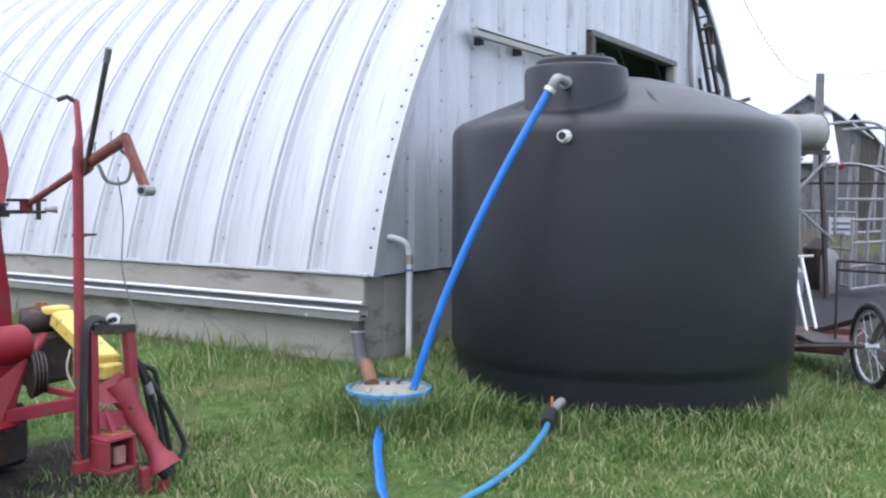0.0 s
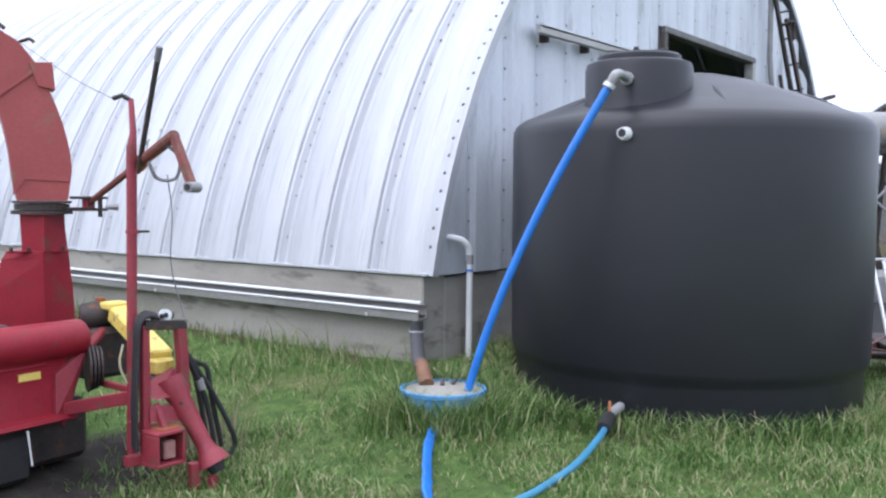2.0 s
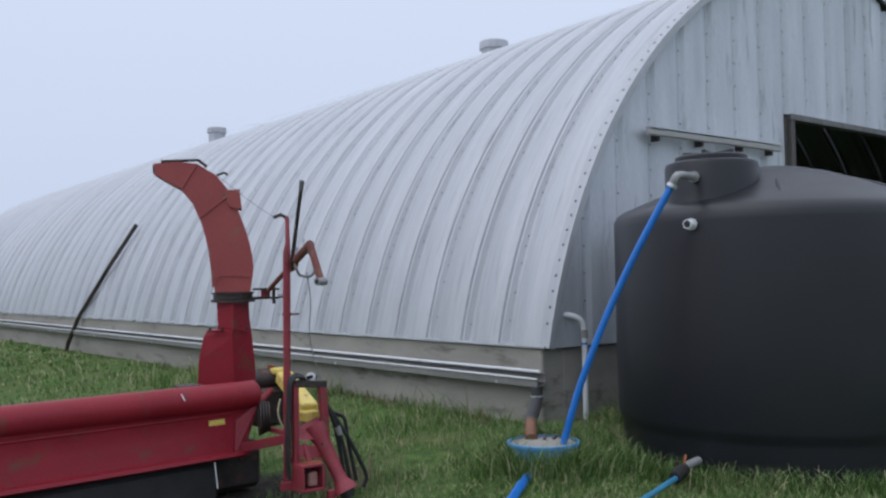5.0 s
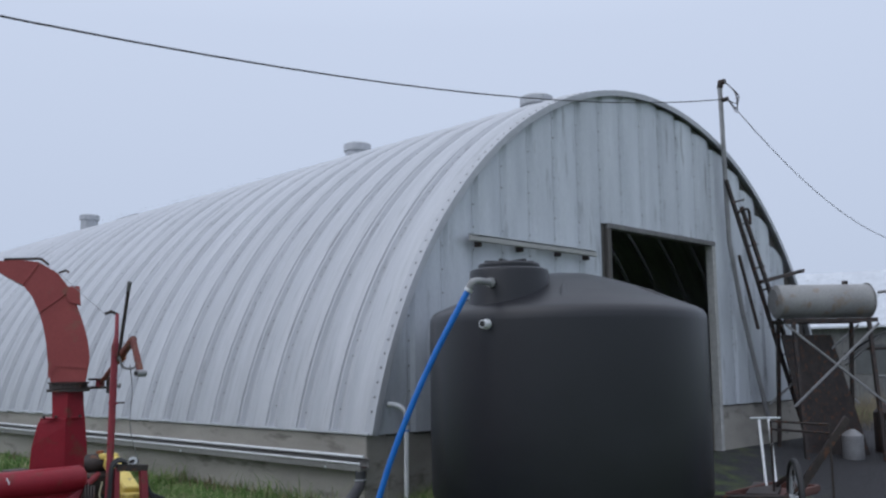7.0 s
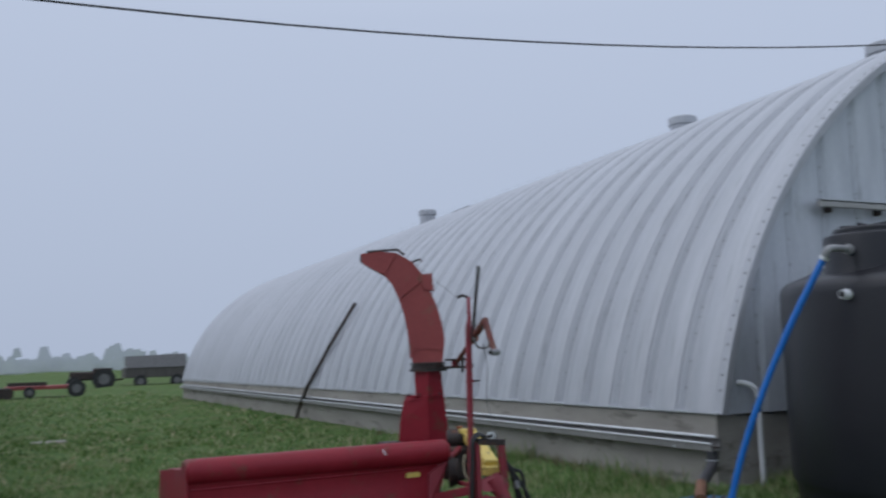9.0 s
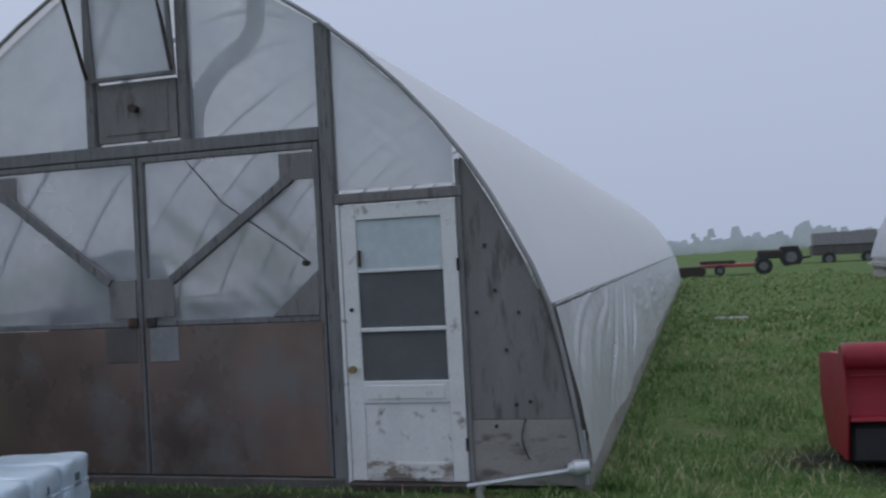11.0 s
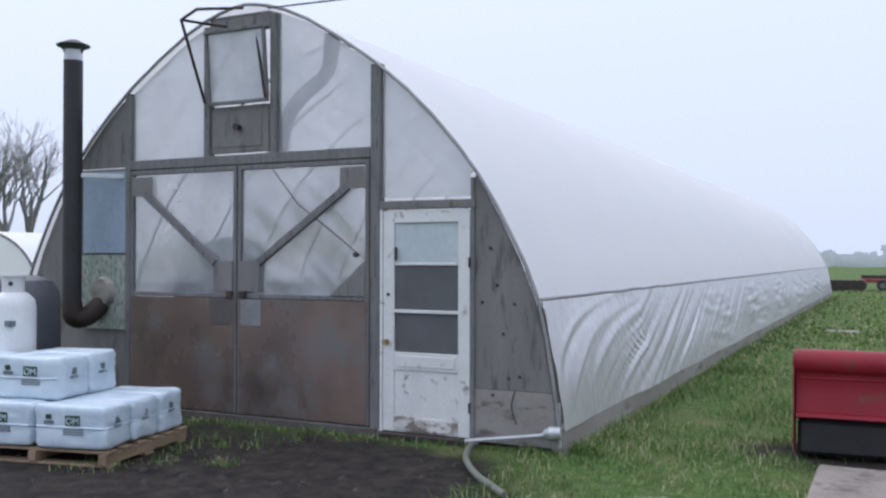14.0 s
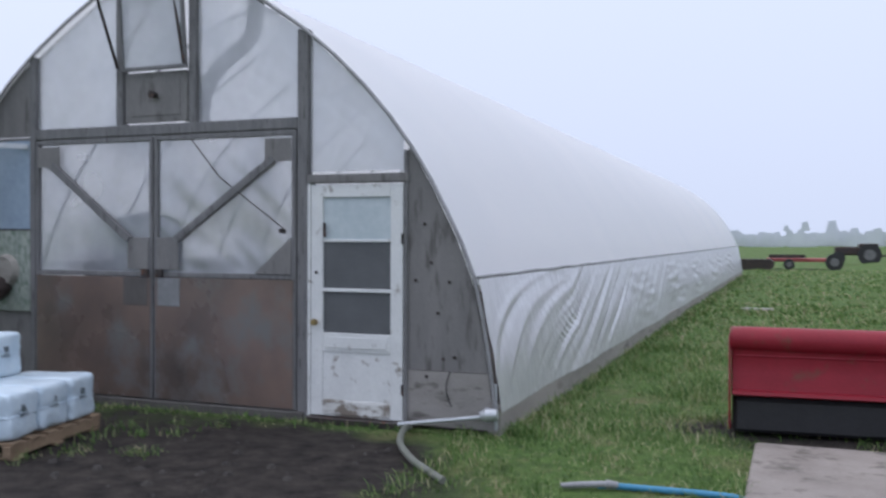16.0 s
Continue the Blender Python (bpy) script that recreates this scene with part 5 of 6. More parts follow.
    part("guard_coil", new_box((-2.93, -0.48, 0.54), (-2.81, -0.38, 0.596), 0.015), DARK_STEEL, h)
    part("starter_cord", new_tube(smooth_line([(-3.107, -0.432, 0.795), (-3.127, -0.43, 0.706), (-3.109, -0.432, 0.627), (-3.072, -0.437, 0.56)], 5), 0.006, 6), material("pale_cord", (0.45, 0.40, 0.26), (0.6, 0.55, 0.38), 0.8, 0, 60, 8, 0), h)
    # hydraulic hoses
    for i in range(3):
        o = Vector((0.004 * i, 0.022 * i, 0.008 * i))
        part("hydraulic_hose", new_tube(smooth_line([Vector(p) + o for p in ((-2.98, -0.575, 0.935), (-3.046, -0.571, 0.953), (-3.094, -0.565, 0.90), (-3.107, -0.563, 0.69), (-3.118, -0.561, 0.48), (-3.118, -0.561, 0.24))], 6), 0.011, 8), RUBBER, h, "", True)
    for pts in (((-2.80, -0.56, 0.78), (-2.782, -0.523, 0.748), (-2.717, -0.531, 0.579), (-2.665, -0.537, 0.328), (-2.638, -0.541, 0.12)),
                ((-2.80, -0.56, 0.77), (-2.775, -0.524, 0.725), (-2.628, -0.542, 0.502), (-2.519, -0.555, 0.303), (-2.459, -0.563, 0.16), (-2.49, -0.559, 0.08)),
                ((-2.76, -0.53, 0.68), (-2.663, -0.487, 0.64), (-2.605, -0.495, 0.60), (-2.577, -0.498, 0.438), (-2.513, -0.506, 0.13)),
                ((-2.78, -0.54, 0.70), (-2.69, -0.55, 0.52), (-2.64, -0.56, 0.34), (-2.60, -0.56, 0.12))):
        part("hydraulic_hose", new_tube(smooth_line(pts, 6), 0.015, 8), RUBBER, h, "black hanging hydraulic hose", True)
    part("hose_coupler", new_tube([(-2.68, -0.545, 0.50), (-2.70, -0.545, 0.56)], 0.024, 8), DULL_GALV, h)


build_harvester()


# concrete slab and pale stone
def build_slabs():
    s = part("concrete_slab", new_box((-5.12, -3.1, -0.08), (-3.9, -0.54, 0.05), 0.015), material("brownish_concrete", (0.17, 0.148, 0.13), (0.32, 0.285, 0.255), 0.9, 0, 60, 2.2, 0.5, (1, 1, 1), (0.12, 0.105, 0.09), 0.62))
    tagged(s, "rough brownish concrete slab flush in the grass", "slab")
    bm = new_box((-2.25, -3.05, -0.05), (-1.86, -2.56, 0.05), 0.02, None)
    s = part("flat_stone", bm, material("pale_limestone", (0.45, 0.44, 0.41), (0.62, 0.61, 0.58), 0.85, 0, 40, 4, 0.3))
    tagged(s, "pale flat stone lying in the grass", "stone")


build_slabs()


# pallet of growing-mix sacks by the greenhouse
SACK_TURN = Matrix.Translation((-10.05, -2.98, 0)) @ Matrix.Rotation(radians(11), 4, "Z")


def sack_mesh(lx, ly, lz, seed):
    bm = bmesh.new()
    bmesh.ops.create_cube(bm, size=1.0)
    bmesh.ops.subdivide_edges(bm, edges=bm.edges[:], cuts=17, use_grid_fill=True)
    for v in bm.verts:
        p = v.co * 2
        q = Vector([abs(c) ** 1.0 * (1 if c > 0 else -1) for c in p])
        n6 = (abs(q.x) ** 11 + abs(q.y) ** 11 + abs(q.z) ** 11) ** (1 / 11)
        q = q / max(n6, 1e-6) * max(abs(q.x), abs(q.y), abs(q.z))
        # slack middle drawn in at the weld line, folds running out from the corners
        pinch = 1 - 0.022 * max(0.0, 1 - abs(p.z) * 4)
        fold = 1 - abs(noise.noise((p.x * 2.6 + seed, p.y * 2.6 + p.z * 1.9, p.z * 2.2 - p.x * 1.5))) * 3
        w = 0.042 * noise.noise((p.x * 1.5 + seed, p.y * 1.5, p.z * 1.5)) + 0.022 * max(fold, 0) ** 2 * (0.35 + abs(p.x * p.y) ** 2)
        w += 0.009 * noise.noise((p.x * 7 + seed, p.y * 7, p.z * 7)) - 0.008
        q = q * (1 + w)
        v.co = Vector((q.x * lx / 2 * pinch, q.y * ly / 2 * pinch, (q.z + 1) * lz / 2))
    return bm


def build_sacks():
    pal = thing("pallet", "worn timber pallet under the sacks on mud", "pallet", SACK_TURN @ Vector((-0.7, 0.6, 0)))
    for i in range(6):
        y0 = 0.02 + i * 0.205
        part("deck_board", new_box((-1.35, y0, 0.105), (0.02, y0 + 0.13, 0.125), 0.003, SACK_TURN), PALE_WOOD, pal)
    for x0 in (-1.33, -0.70, -0.06):
        part("stringer", new_box((x0, 0.0, 0.022), (x0 + 0.07, 1.17, 0.103), 0.004, SACK_TURN), PALE_WOOD, pal)
    for i in range(3):
        part("base_board", new_box((-1.35, 0.02 + i * 0.5, 0.0), (0.02, 0.14 + i * 0.5, 0.02), 0.003, SACK_TURN), PALE_WOOD, pal)
    spots = [(x, y, 0.128) for x in (-0.33, -0.99) for y in (0.19, 0.57, 0.95)] + [(-0.98 + 0.12, 0.36, 0.475), (-0.86, 0.75, 0.475), (-1.50, 0.36, 0.475)]
    k = 0
    for x, y, z in spots:
        m = SACK_TURN @ Matrix.Translation((x, y, z)) @ Matrix.Rotation(radians(random.uniform(-2.5, 2.5)), 4, "Z")
        s = thing("sack", "pale bluish plastic sack of growing mix with dark print", "sack", m.translation, "stacked sacks")
        k += 1
        lx, ly, lz = 0.645, 0.375, 0.35
        bm = sack_mesh(lx, ly, lz, k * 3.7)
        bmesh.ops.transform(bm, matrix=m, verts=bm.verts)
        body = part("sack_body", bm, BAG, s, "", True)
        rim = [(sx * lx / 2, sy * ly / 2) for sx, sy in ((-0.985, -0.8), (-0.9, -0.99), (-0.45, -1.0), (0.0, -1.0), (0.45, -1.0), (0.9, -0.99), (0.985, -0.8), (0.99, 0), (0.985, 0.8), (0.9, 0.99), (0, 1.0), (-0.9, 0.99), (-0.985, 0.8), (-0.99, 0), (-0.985, -0.8))]
        part("weld_seam", new_tube([m @ Vector((u, v, 0.175 + 0.012 * noise.noise((u * 6, v * 6, k)))) for u, v in rim], 0.0075, 6, False), BAG, body, "", True)
        # printed block with the two letters on the front, bars for the rest
        yb = -ly / 2 - 0.006
        part("print_block", new_box((-0.03, yb, 0.19), (0.10, yb + 0.004, 0.27), 0, m), PRINT_GREEN, body)
        cu = bpy.data.curves.new("letters", "FONT")
        cu.body, cu.size, cu.align_x, cu.extrude = "OM", 0.075, "CENTER", 0.001
        tmp = bpy.data.objects.new("letters", cu)
        me = bpy.data.meshes.new_from_object(tmp)
        bpy.data.objects.remove(tmp)
        me.transform(m @ Matrix.Translation((0.035, yb - 0.002, 0.202)) @ Matrix.Rotation(radians(90), 4, "X"))
        part_mesh("letters", me, BAG, body)
        for j in range(3):
            part("text_bar", new_box((-0.05, yb, 0.155 - 0.018 * j), (0.13, yb + 0.004, 0.163 - 0.018 * j), 0, m), PRINT_GREY, body)
        part("text_bar", new_box((-0.22, yb, 0.20), (-0.13, yb + 0.004, 0.225), 0, m), PRINT_GREY, body)
        part("leaf_mark", new_box((-0.205, yb, 0.235), (-0.155, yb + 0.004, 0.275), 0.004, m), PRINT_GREEN, body)
        xe = lx / 2 + 0.003
        part("leaf_mark", new_box((xe - 0.004, -0.05, 0.20), (xe, 0.01, 0.25), 0.004, m), PRINT_GREY, body)
        part("text_bar", new_box((xe - 0.004, -0.07, 0.165), (xe, 0.03, 0.185), 0, m), PRINT_GREY, body)


build_sacks()


def build_left_yard():
    c = (-11.62, -2.55)
    g = thing("gas_cylinder", "tall white gas cylinder standing behind the sacks", "gas cylinder", (*c, 0))
    part("cylinder_body", lathe([(0.17, 0.0), (0.19, 0.04), (0.19, 1.19), (0.175, 1.26), (0.12, 1.315), (0.06, 1.33)], c, 32), WHITE_STEEL, g, "", True)
    col = part("valve_collar", lathe([(0.095, 1.31), (0.095, 1.46), (0.125, 1.465), (0.125, 1.48), (0.085, 1.48), (0.085, 1.32)], c, 24, False), WHITE_STEEL, g, "", True)
    part("collar_hole", new_tube([(c[0] + 0.06, c[1] - 0.075, 1.40), (c[0] + 0.066, c[1] - 0.083, 1.40)], 0.02, 10), RUBBER, col)
    part("label_bar", new_box((c[0] + 0.10, c[1] - 0.168, 1.03), (c[0] + 0.16, c[1] - 0.10, 1.08)), PRINT_GREY, g)
    c2 = (-12.18, -2.02)
    b = thing("dark_barrel", "dark grey plastic barrel behind the gas cylinder", "barrel", (*c2, 0))
    part("barrel_body", lathe([(0.33, 0.0), (0.36, 0.05), (0.36, 1.20), (0.34, 1.32), (0.28, 1.41), (0.17, 1.45), (0.03, 1.46)], c2, 36), material("dark_grey_plastic", (0.05, 0.055, 0.065), (0.09, 0.095, 0.11), 0.5, 0, 40, 3, 0.05), b, "", True)
    c3 = (-12.41, -1.2)
    SOOT = material("sooty_black_steel", (0.022, 0.022, 0.024), (0.05, 0.048, 0.05), 0.6, 0.3, 40, 3, 0.15)
    s = thing("stove_flue", "tall black steel flue pipe beside the greenhouse wall", "flue", (*c3, 0))
    part("flue_pipe", lathe([(0.098, 1.05), (0.098, 3.72)], c3, 24), SOOT, s, "", True)
    part("flue_top", lathe([(0.096, 3.72), (0.096, 3.83)], c3, 24), GALV, s)
    part("rain_cap", lathe([(0.165, 3.87), (0.172, 3.885), (0.05, 3.94)], c3, 24), SOOT, s)
    for k in range(3):
        a = radians(120 * k + 15)
        part("cap_strut", new_bar((c3[0] + 0.095 * math.cos(a), c3[1] + 0.095 * math.sin(a), 3.80), (c3[0] + 0.15 * math.cos(a), c3[1] + 0.15 * math.sin(a), 3.88), 0.015), SOOT, s)
    part("flue_elbow", new_tube(smooth_line([(c3[0], c3[1], 1.15), (c3[0] + 0.03, c3[1], 1.0), (c3[0] + 0.08, c3[1] + 0.12, 1.0), (c3[0] + 0.10, c3[1] + 0.30, 1.12)], 4), [0.105] * 13, 18), material("scorched_brown_steel", (0.018, 0.013, 0.012), (0.055, 0.036, 0.030), 0.7, 0.2, 40, 6, 0.2), s, "dark rusty flue elbow", True)
    part("wall_collar", new_tube([(-12.28, GY - 0.10, 1.26), (-12.28, GY - 0.03, 1.26)], [0.14, 0.17], 18), CONCRETE, s, "dirty pale round wall collar", True)
    part("wall_stay", new_bar((c3[0] + 0.12, c3[1], 2.50), (-12.0, GY - 0.03, 2.50), 0.03, 0.05), GALV, s)


build_left_yard()


# wires and service mast on the barn front
def sag_line(a, b, sag, n=24):
    a, b = Vector(a), Vector(b)
    return [a.lerp(b, k / n) - Vector((0, 0, sag * 4 * (k / n) * (1 - k / n))) for k in range(n + 1)]


def build_service():
    m = thing("service_mast", "grey steel electric service mast on the barn front", "service mast", (9.2, -0.12, 0.2))
    part("mast_pipe", new_tube([(8.07, -0.16, 6.42), (8.13, -0.16, 3.7), (8.5, -0.16, 2.45), (9.2, -0.20, 0.62)], 0.04, 10), DULL_GALV, m, "", True)
    part("weather_head", new_tube([(8.07, -0.16, 6.40), (8.07, -0.18, 6.50), (8.07, -0.26, 6.50)], [0.05, 0.06, 0.05], 10), DARK_STEEL, m, "", True)
    part("insulator", new_tube([(8.07, -0.20, 6.18), (8.07, -0.30, 6.18)], 0.04, 8), DARK_STEEL, m)
    for k in range(3):
        part("drip_loop", new_tube(smooth_line([(8.07, -0.27, 6.48), (8.25 + 0.06 * k, -0.35, 6.3), (8.22, -0.38, 5.95 + 0.08 * k), (8.08, -0.30, 6.16)], 6), 0.008, 5), RUBBER, m)
    for a, b, s in (((8.07, -0.28, 6.18), (-9.98, GY - 0.2, 4.03), 0.61), ((8.10, -0.28, 6.18), (23.4, 0.7, 5.1), 0.9), ((23.4, 0.7, 5.1), (15.0, -22, 9.0), 0.8)):
        w = part("overhead_wire", new_tube(sag_line(a, b, s), 0.008, 6), RUBBER)
        tagged(w, "dark sagging overhead service wire", "wire", "overhead wires")
    p = thing("utility_pole", "weathered wooden utility pole behind the yard", "utility pole", (23.4, 0.7, 0))
    part("pole_shaft", new_tube([(23.4, 0.7, -0.3), (23.4, 0.7, 5.3)], [0.16, 0.12], 12), GREY_WOOD, p, "", True)
    # ladder-like elevator leaning on the barn
    e = thing("bale_elevator", "dark steel lattice elevator leaning on the barn", "elevator", (9.84, -0.5, 0.2))
    a, b = Vector((8.0, -0.22, 4.75)), Vector((9.95, -0.55, 0.25))
    off = Vector((0.18, -0.12, 0.05))
    part("rail", new_bar(a, b, 0.05, 0.07), DARK_STEEL, e)
    part("rail", new_bar(a + off + Vector((0.1, 0, -0.5)), b + off, 0.05, 0.07), DARK_STEEL, e)
    for k in range(1, 12):
        q = a.lerp(b, k / 12)
        part("rung", new_bar(q, q + off, 0.03), DARK_STEEL, e)
    part("rail_top", new_tube(smooth_line([(8.22, -0.3, 4.2), (8.30, -0.42, 4.25), (8.44, -0.4, 4.2), (8.46, -0.4, 4.0)], 4), 0.025, 8), DARK_STEEL, e)
    part("cross_arm", new_bar((8.75, -0.4, 3.02), (10.2, -0.55, 3.30), 0.07, 0.06), DARK_STEEL, e)
    part("side_pole", new_tube([(8.18, -0.3, 3.45), (8.55, -0.4, 2.2)], 0.03, 8), DARK_STEEL, e)


build_service()


def build_barn_yard():
    # pale cylindrical tank on a steel trestle
    t = thing("fuel_tank", "weathered white cylindrical tank on a steel trestle", "tank", (9.6, -1.3, 0))
    a, b = Vector((8.80, -0.62, 2.66)), Vector((9.98, -1.72, 2.67))
    d = (b - a).normalized()
    part("tank_shell", new_tube([a - d * 0.05, a, b, b + d * 0.001, b + d * 0.04], [0.22, 0.29, 0.29, 0.315, 0.27], 28), material("chalky_white_paint", (0.20, 0.20, 0.20), (0.36, 0.36, 0.355), 0.6, 0, 30, 1.5, 0.1, (1, 1, 1), (0.25, 0.2, 0.16), 0.62), t, "", True)
    part("filler_cap", new_tube([(9.75, -1.45, 2.92), (9.75, -1.45, 3.02)], 0.05, 10), DARK_STEEL, t)
    n = Vector((-d.y, d.x, 0))
    for s in (-1, 1):
        for q in (a + d * 0.15, b - d * 0.15):
            part("trestle_leg", new_bar(q + n * 0.3 * s - Vector((0, 0, 0.3)), Vector((q.x, q.y, 0)) + n * 0.55 * s, 0.06), DARK_STEEL, t)
        part("trestle_rail", new_bar(a + n * 0.3 * s - Vector((0, 0, 0.34)), b + n * 0.3 * s - Vector((0, 0, 0.34)), 0.07), DARK_STEEL, t)
        part("trestle_brace", new_bar(a + n * 0.35 * s - Vector((0, 0, 0.4)), Vector((b.x, b.y, 0.9)) + n * 0.5 * s, 0.035), DULL_GALV, t)
        part("trestle_brace", new_bar(b + n * 0.35 * s - Vector((0, 0, 0.4)), Vector((a.x, a.y, 0.9)) + n * 0.5 * s, 0.035), DULL_GALV, t)
    dp = part("steel_sheet", plate([(9.2, -0.9, 0.0), (10.3, -1.5, 0.0), (9.9, -1.1, 2.1), (9.0, -0.6, 2.1)], (0.03, 0.03, 0)), DARK_STEEL)
    tagged(dp, "dark rusty steel sheet leaning below the tank", "steel sheet")
    for x, y, w, hh in ((9.5, -1.5, 0.35, 0.5), (10.4, -1.9, 0.3, 0.75), (11.0, -1.6, 0.5, 0.9)):
        jug = part("plastic_drum", lathe([(w * 0.46, 0.0), (w * 0.5, 0.04), (w * 0.5, hh * 0.8), (w * 0.3, hh * 0.92), (w * 0.12, hh)], (x, y), 16), DARK_STEEL if w > 0.4 else DULL_GALV, smooth=True)
        tagged(jug, "grimy drum standing under the trestle tank", "drum", "drums under the tank")
    # stock gates and hoops
    g0, g1 = Vector((11.55, -1.25, 0.1)), Vector((10.35, -2.30, 0.1))

    def gate(p, q, z0, z1, bars, label, rails=2):
        g = thing("pipe_gate", label, "gate", (p + q) / 2, "stock gates")
        for k in range(bars + 1):
            r = p.lerp(q, k / bars)
            part("upright", new_tube([(r.x, r.y, z0), (r.x, r.y, z1)], 0.024, 8), DULL_GALV, g)
        for k in range(rails + 1):
            z = z0 + (z1 - z0) * k / rails
            part("gate_rail", new_tube([(p.x, p.y, z), (q.x, q.y, z)], 0.024, 8), DULL_GALV, g)
        return g
    g = gate(g0, g1, 0.12, 1.35, 4, "galvanised pipe gate with a small white sign")
    r = g0.lerp(g1, 0.72)
    part("gate_sign", new_box((r.x - 0.17, r.y - 0.24, 0.98), (r.x - 0.14, r.y + 0.16, 1.27), 0.004), WHITE_PVC, g, "small white metal sign")
    for k in range(2):
        part("sign_bar", new_box((r.x - 0.176, r.y - 0.19, 1.05 + 0.10 * k), (r.x - 0.172, r.y + 0.11, 1.09 + 0.10 * k)), PRINT_GREY, g)
    gate(Vector((9.6, -2.35, 0)), Vector((12.6, -3.3, 0)), 0.15, 1.25, 6, "long galvanised pipe gate across the gravel", 3)
    gate(Vector((10.2, -2.0, 0)), Vector((12.4, -2.6, 0)), 1.0, 2.15, 3, "raised galvanised pipe panel beside the tank", 2)
    f = thing("hoop_rack", "tall bent galvanised pipe hoop rack", "rack", (11.0, -2.5, 0))
    for k in range(2):
        o = Vector((0.12 * k, -0.28 * k, -0.10 * k))
        pts = smooth_line([Vector((10.6, -1.7, 2.85)) + o, Vector((10.65, -2.35, 2.87)) + o, Vector((10.67, -2.62, 2.75)) + o, Vector((10.67, -2.68, 2.45)) + o, Vector((10.67, -2.68, 0.1)) + o], 5)
        part("bent_pipe", new_tube(pts, 0.028, 8), DULL_GALV, f, "", True)
    for k in range(3):
        pts = smooth_line([Vector((10.2, -1.2, 1.75 - 0.1 * k)), Vector((10.3, -1.9, 2.12)), Vector((10.4, -2.5, 2.10)), Vector((10.5, -3.0, 1.75)), Vector((10.55, -3.25, 1.2 - 0.1 * k))], 5)
        h = part("hoop_pipe", new_tube(pts, 0.022, 8), DULL_GALV if k else RUBBER, f, "", True)
    part("red_clip", new_box((10.28, -2.1, 2.08), (10.38, -1.95, 2.17), 0.01), RED, f)
    part("frame_rail", new_tube([(10.25, -1.3, 1.85), (10.5, -2.7, 1.85)], 0.024, 8), DARK_STEEL, f)
    # leaning poles against the far barn
    for k in range(7):
        y = 0.9 - 0.5 * k
        p = part("leaning_pole", new_tube([(19.5 + 0.1 * k, y, 0.0), (20.6, y + 0.5 - 0.2 * k, 3.0)], 0.04, 6), GREY_WOOD)
        tagged(p, "thin weathered pole leaning in the yard", "pole", "leaning poles")
    # hand cart with a spoked wheel
    TRAY = material("rusty_brown_steel", (0.06, 0.025, 0.022), (0.17, 0.075, 0.06), 0.7, 0.1, 50, 6, 0.2)
    c = thing("hand_cart", "dark steel cart with spoked wheel and white pipes", "cart", (2.6, -3.5, 0))
    w0 = Vector((2.32, -3.60, 0.36))
    ax = Vector((-0.54, 0.84, 0)).normalized()
    fw = Vector((-ax.y, ax.x, 0))
    ring = [w0 + fw * 0.34 * math.cos(2 * math.pi * k / 32) + Vector((0, 0, 0.34 * math.sin(2 * math.pi * k / 32))) for k in range(33)]
    wh = part("wheel", new_tube(ring, 0.032, 8, False), RUBBER, c, "black rubber tyre with wire spokes", True)
    ring2 = [w0 + (p - w0) * 0.90 for p in ring]
    part("rim", new_tube(ring2, 0.014, 6, False), GALV, wh)
    part("hub", new_tube([w0 - ax * 0.06, w0 + ax * 0.06], 0.03, 10), GALV, wh)
    for k in range(14):
        part("spoke", new_tube([w0 + ax * (0.03 if k % 2 else -0.03), ring2[int(k * 32 / 14)]], 0.004, 4), GALV, wh)
    w1 = w0 + ax * 0.85
    part("axle", new_tube([w0, w1], 0.018, 8), DARK_STEEL, c)
    part("cart_bed", new_bar(w0 + ax * 0.3 - fw * 0.1, Vector((3.55, -2.75, 0.30)), 0.30, 0.04), DARK_STEEL, c, "dark steel cart bed")
    part("cart_bar", new_bar((2.35, -3.62, 0.62), (3.25, -2.95, 0.31), 0.04), DARK_STEEL, c)
    part("cart_bar", new_bar(w0 + Vector((0, 0, 0.02)), w0 + Vector((0.35, -0.4, 0.75)), 0.045, 0.07), DARK_STEEL, c)
    A = Vector((2.55, -3.28, 0))
    B = Vector((2.35, -3.95, 0))
    for p in (A, B):
        part("frame_post", new_tube([p + Vector((0, 0, 0.35)), p + Vector((0, 0, 1.06))], 0.012, 6), DARK_STEEL, c)
    for z in (1.06, 0.98):
        part("frame_bar", new_tube([A + Vector((0, 0, z)), B + Vector((0, 0, z))], 0.012, 6), DARK_STEEL, c)
    for foot, head in (((3.18, -3.02, 0.30), (3.62, -2.77, 1.01)), ((3.10, -2.945, 0.30), (3.54, -2.69, 1.01))):
        part("prop_pipe", new_tube([foot, head], 0.016, 8), WHITE_PVC, c, "white plastic pipe")
    part("prop_bar", new_tube([(3.46, -2.63, 1.02), (3.72, -2.86, 1.02)], 0.014, 6), GALV, c)
    part("cart_tray", new_box((2.25, -3.40, 0.27), (3.35, -2.92, 0.30), 0.008), TRAY, c, "rusty brown steel tray")
    for lo, hi in (((2.25, -3.42, 0.30), (3.35, -3.39, 0.36)), ((2.25, -2.93, 0.30), (3.35, -2.90, 0.36)), ((2.23, -3.40, 0.30), (2.26, -2.92, 0.36)), ((3.34, -3.40, 0.30), (3.37, -2.92, 0.36))):
        part("tray_rim", new_box(lo, hi, 0.004), TRAY, c)


build_barn_yard()


